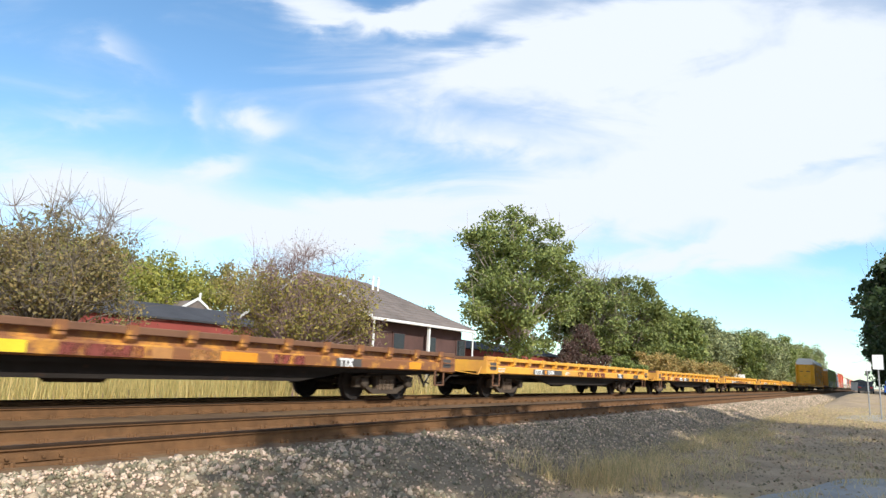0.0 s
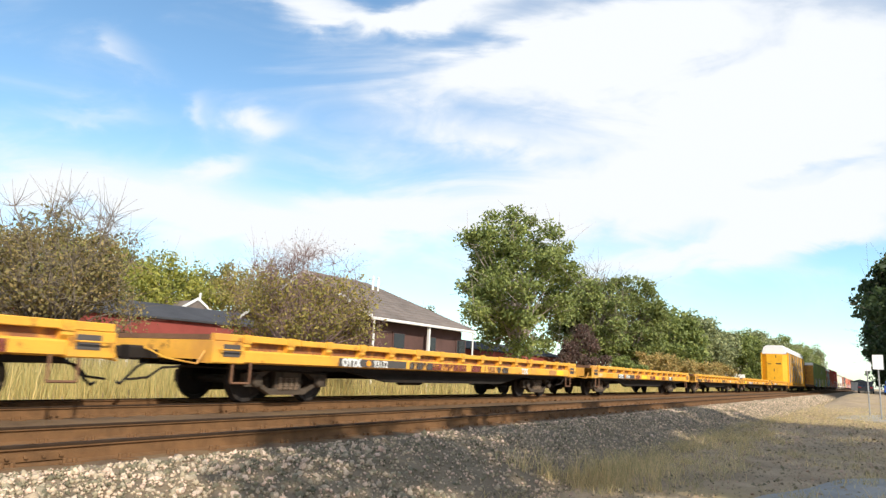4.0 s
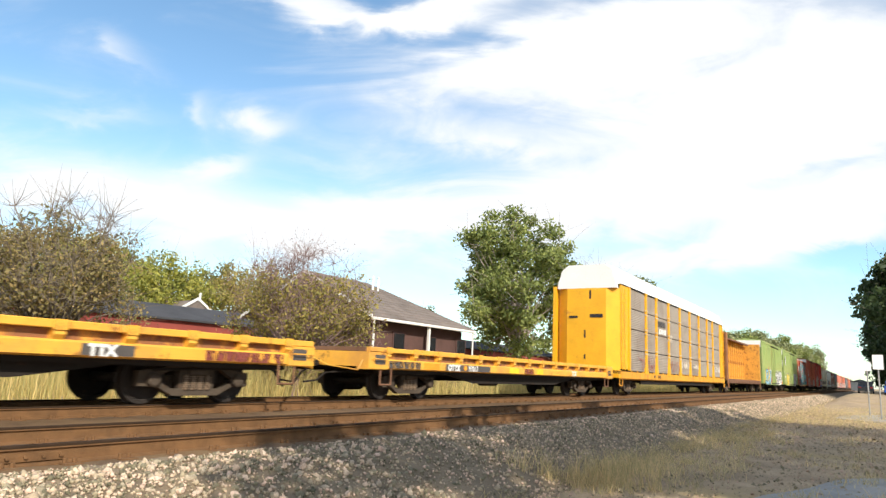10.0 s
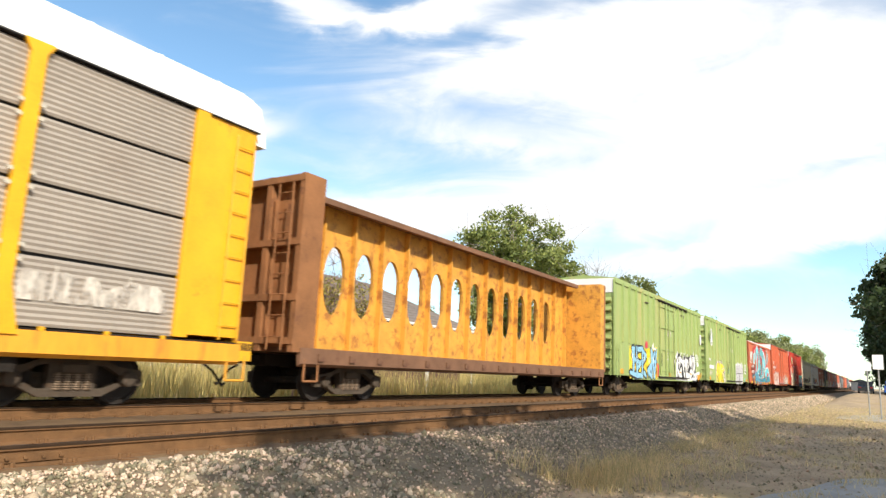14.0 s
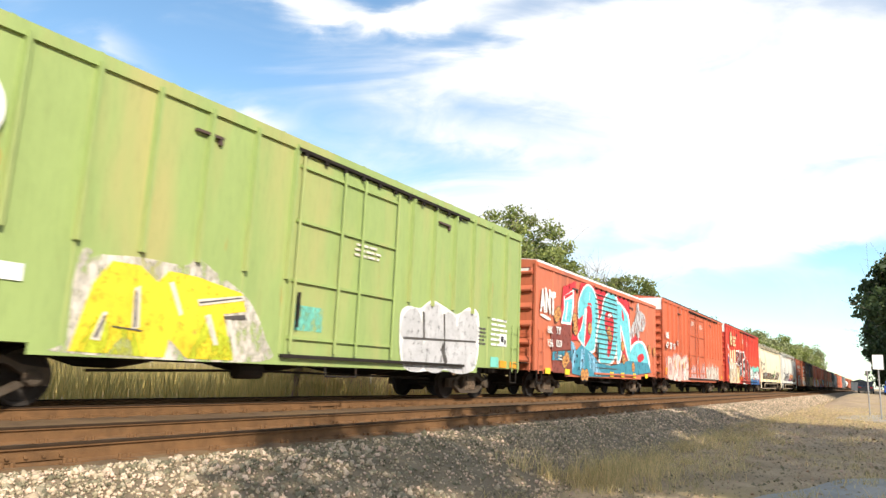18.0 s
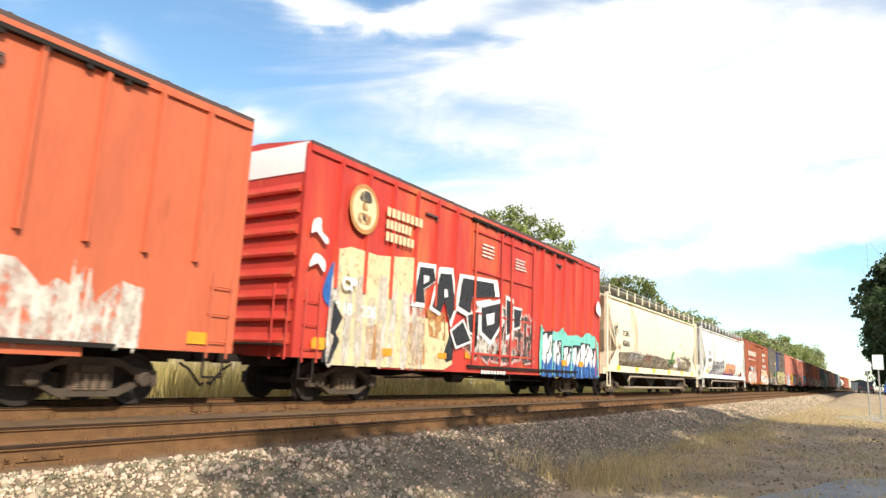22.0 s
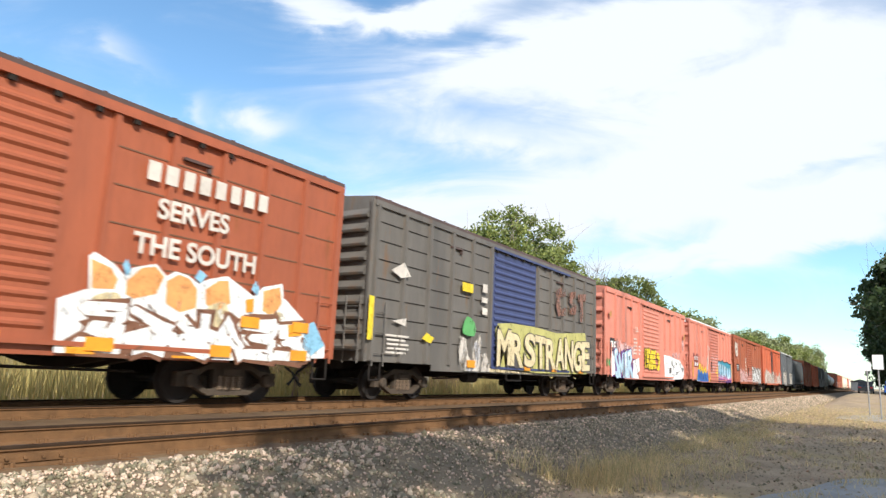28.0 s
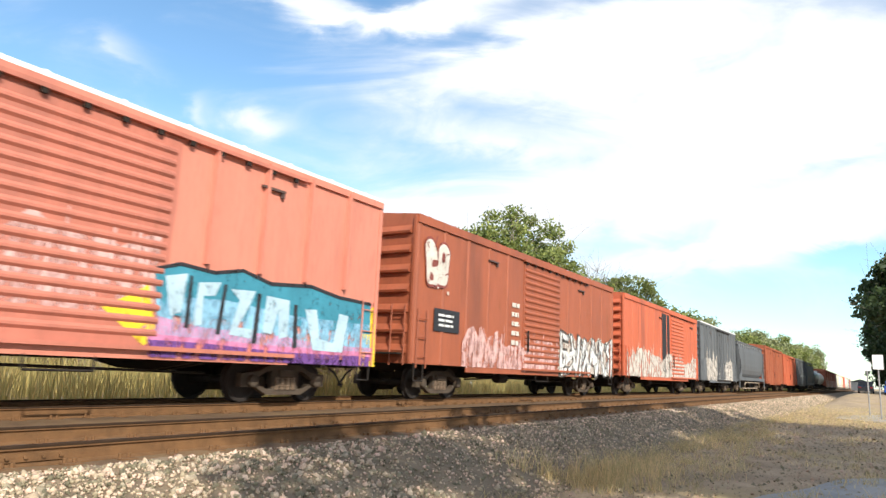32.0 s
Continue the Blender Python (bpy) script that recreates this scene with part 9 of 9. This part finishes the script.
spray(car, "yellow", [[(0.64, 1.50), (1.02, 1.71), (1.37, 1.93), (1.61, 1.09), (1.39, 0.97), (1.09, 1.19)], [(6.72, 1.86), (7.18, 2.21), (7.28, 0.80), (6.75, 0.80)], [(1.90, 0.80), (3.05, 0.80), (3.58, 0.80), (2.13, 0.80)]], 0, 1.61, False)
spray(car, "teal", [[(1.45, 2.23), (1.90, 2.38), (2.60, 2.33), (3.22, 2.46), (3.93, 2.31), (5.01, 2.40), (5.90, 2.27), (7.00, 2.24), (7.04, 1.52), (4.03, 1.54), (1.56, 1.48)]], 1, 1.61, False)
spray(car, "sky", [[(1.52, 1.77), (2.91, 1.85), (4.61, 1.72), (7.01, 1.73), (7.08, 1.12), (4.08, 1.11), (1.60, 1.16)]], 2, 1.61, False, worn=True)
spray(car, "ice", [[(1.64, 2.11), (2.06, 2.21), (2.01, 1.56), (1.81, 1.47)], [(2.30, 2.09), (2.77, 2.15), (2.66, 1.90), (2.42, 1.87), (2.44, 1.37), (2.26, 1.35)], [(2.99, 2.06), (3.57, 2.09), (3.48, 1.87), (3.22, 1.39), (3.60, 1.38), (3.56, 1.21), (3.04, 1.25), (3.21, 1.88)], [(3.85, 2.04), (4.45, 2.01), (4.47, 1.31), (4.24, 1.25), (4.17, 1.81), (4.05, 1.32), (3.82, 1.35)], [(4.91, 1.88), (5.24, 1.91), (5.37, 1.32), (5.80, 1.25), (5.95, 1.89), (6.25, 1.86), (6.11, 1.07), (5.20, 1.08)]], 3, 1.61, False)
spray(car, "black", [[(1.45, 2.23), (1.90, 2.38), (2.60, 2.33), (3.22, 2.46), (3.93, 2.31), (5.01, 2.40), (5.90, 2.27), (7.00, 2.24), (7.01, 2.17), (5.91, 2.20), (5.02, 2.33), (3.94, 2.24), (3.23, 2.40), (2.61, 2.27), (1.91, 2.32), (1.46, 2.18)], [(2.11, 2.18), (2.17, 2.19), (2.18, 1.31), (2.09, 1.30)], [(2.83, 2.12), (2.90, 2.13), (2.84, 1.24), (2.74, 1.24)], [(3.62, 2.05), (3.71, 2.06), (3.68, 1.13), (3.57, 1.13)], [(4.58, 1.94), (4.67, 1.95), (4.74, 1.10), (4.62, 1.10)]], 4, 1.61, False)
spray(car, "pink", [[(1.31, 1.24), (1.60, 1.45), (2.49, 1.33), (4.05, 1.32), (5.66, 1.20), (7.11, 1.22), (7.14, 0.92), (4.10, 0.94), (1.34, 1.00)]], 2, 1.61, False, worn=True)
spray(car, "purple", [[(1.33, 1.07), (2.53, 1.07), (4.39, 1.00), (7.05, 1.02), (7.08, 0.80), (4.13, 0.80), (1.37, 0.80)]], 3, 1.61, False, worn=True)
text_bars(car, "offwhite", -2.25, -1.75, 2.95, 3.2, 2, 1.6)
text_bars(car, "offwhite", -2.05, -1.7, 1.95, 2.75, 4, 1.6)
spray(car, "yellow", [bar(-6.75, -6.6, 1.05, 2.1), bar(-1.55, -1.42, 0.9, 1.5)], 1, 1.61, False, "reflector")
drips(car, "rose", -1.2, 1.5, 1.4, 2.9, 9, 65, 1.606, 0, 0.12)

# brown, red and grey cars that follow
car, h = boxcar("boxcar", "brown boxcar with white spray-painted patches", 200.95, 216.4, BROWN_BOX, eave=4.72, posts=13, door=(0.51, 3.1), end_ribs=7)
piece(car, -7.3, -6.2, 2.9, 4.3, 2, "offwhite", "brown", 66, 1.615, None, ())
spray(car, "black", [bar(-6.8, -5.5, 1.8, 2.4)], 0, 1.615, False, "number_panel")
text_bars(car, "white", -6.6, -5.8, 1.9, 2.3, 2, 1.615)
drips(car, "rose", -5.3, 1.5, 0.85, 2.1, 24, 67, 1.615, 0, 0.12)
piece(car, 1.7, 7.5, 0.86, 2.2, 6, "white", "dark", 68, 1.615, "offwhite", (), sharp=True, worn=True)
text_bars(car, "offwhite", -2.3, -1.7, 1.6, 3.1, 4, 1.615)
car, h = boxcar("boxcar", "red boxcar with an open door and whitewashed lower side", 218.0, 233.4, RED_BOX, eave=4.71, posts=13, door=(0.66, 3.0), end_ribs=9)
# no opening is cut: a black plate paints in the dark interior
part("doorway", Shape().box(1.58, 1.6, -0.9, 0.65, 1.0, 4.4), BLACK_PAINT, car, "black plate for the shade inside the open doorway")
drips(car, "offwhite", -7.3, 7.3, 0.8, 2.4, 44, 69, 1.615, 0, 0.14)
car, h = boxcar("boxcar", "dark grey boxcar with white drips along its side", 234.6, 248.1, DARK_GREY, eave=4.8, panel=12, door=(0.5, 2.6), door_kind="plug", end_ribs=8, roof_paint=ROOF_WHITE)
drips(car, "offwhite", -5, 5, 0.9, 3.0, 18, 70)
hopper("hopper_car", "dark grey cylindrical hopper car", 249.5, 265.3, DARK_GREY, roof_z=4.0, chutes=2)
boxcar("boxcar", "rust-brown boxcar further back in the train", 266.8, 282.4, BROWN_BOX, eave=4.85, posts=12, end_ribs=8)
boxcar("boxcar", "dark red boxcar further back in the train", 283.8, 299.6, RED_BOX, eave=4.7, posts=12)
boxcar("boxcar", "dark grey boxcar further back in the train", 301.0, 316.8, DARK_GREY, eave=4.8, panel=12)
hopper("hopper_car", "blue-grey hopper car far back in the train", 318.2, 334.0, DARK_GREY, chutes=2)
tank_car("black tank car far back in the train", 335.4, 351.6, BLACK_TANK)
tank_car("white tank car far back in the train", 353.0, 369.0, WHITE_CAR)
far = [("boxcar", BROWN_BOX, "dark brown"), ("boxcar", BROWN_BOX, "brown"), ("boxcar", BROWN_BOX, "brown"), ("hopper", TAN, "tan"), ("hopper", WHITE_CAR, "white"), ("hopper", TAN, "tan"), ("boxcar", RED_BOX, "red"), ("hopper", WHITE_CAR, "white"), ("hopper", TAN, "tan"),
       ("boxcar", PALE_GREY, "grey"), ("boxcar", BROWN_BOX, "brown"), ("hopper", WHITE_CAR, "white")]
s = 370.4
for kind, colour, word in far:
    if kind == "boxcar":
        boxcar("boxcar", word + " boxcar at the far end of the train", s, s + 15.8, colour, eave=4.8, panel=8, detail=False, end_ribs=5)
    else:
        hopper("hopper_car", word + " covered hopper at the far end of the train", s, s + 16.2, colour, chutes=2)
    s += 17.4


# ---- motion ----
def train_place(middle, t):
    d = t - 16.0
    return middle - SPEED * d + SLOWING * d * d


def motions():
    times = [2.0 * k for k in range(17)]
    for car, middle in cars:
        walk(car, [(t, pose(TRAIN_X, train_place(middle, t), 0)) for t in times])
    # every wheelset rolls alike: key one for each axle place and let the others share it
    for k, group in wheelsets.items():
        rows = [(i / 30.0, pose(0, k * 0.89, 0.43, math.degrees((train_place(0, 0) - train_place(0, i / 30.0)) / 0.415), 0, 0)) for i in range(0, 961)]
        walk(group[0], rows)
        keys = group[0].animation_data
        for w in group[1:]:
            w.rotation_mode = "QUATERNION"
            w.animation_data_create()
            w.animation_data.action = keys.action
            w.animation_data.action_slot = keys.action_slot


motions()
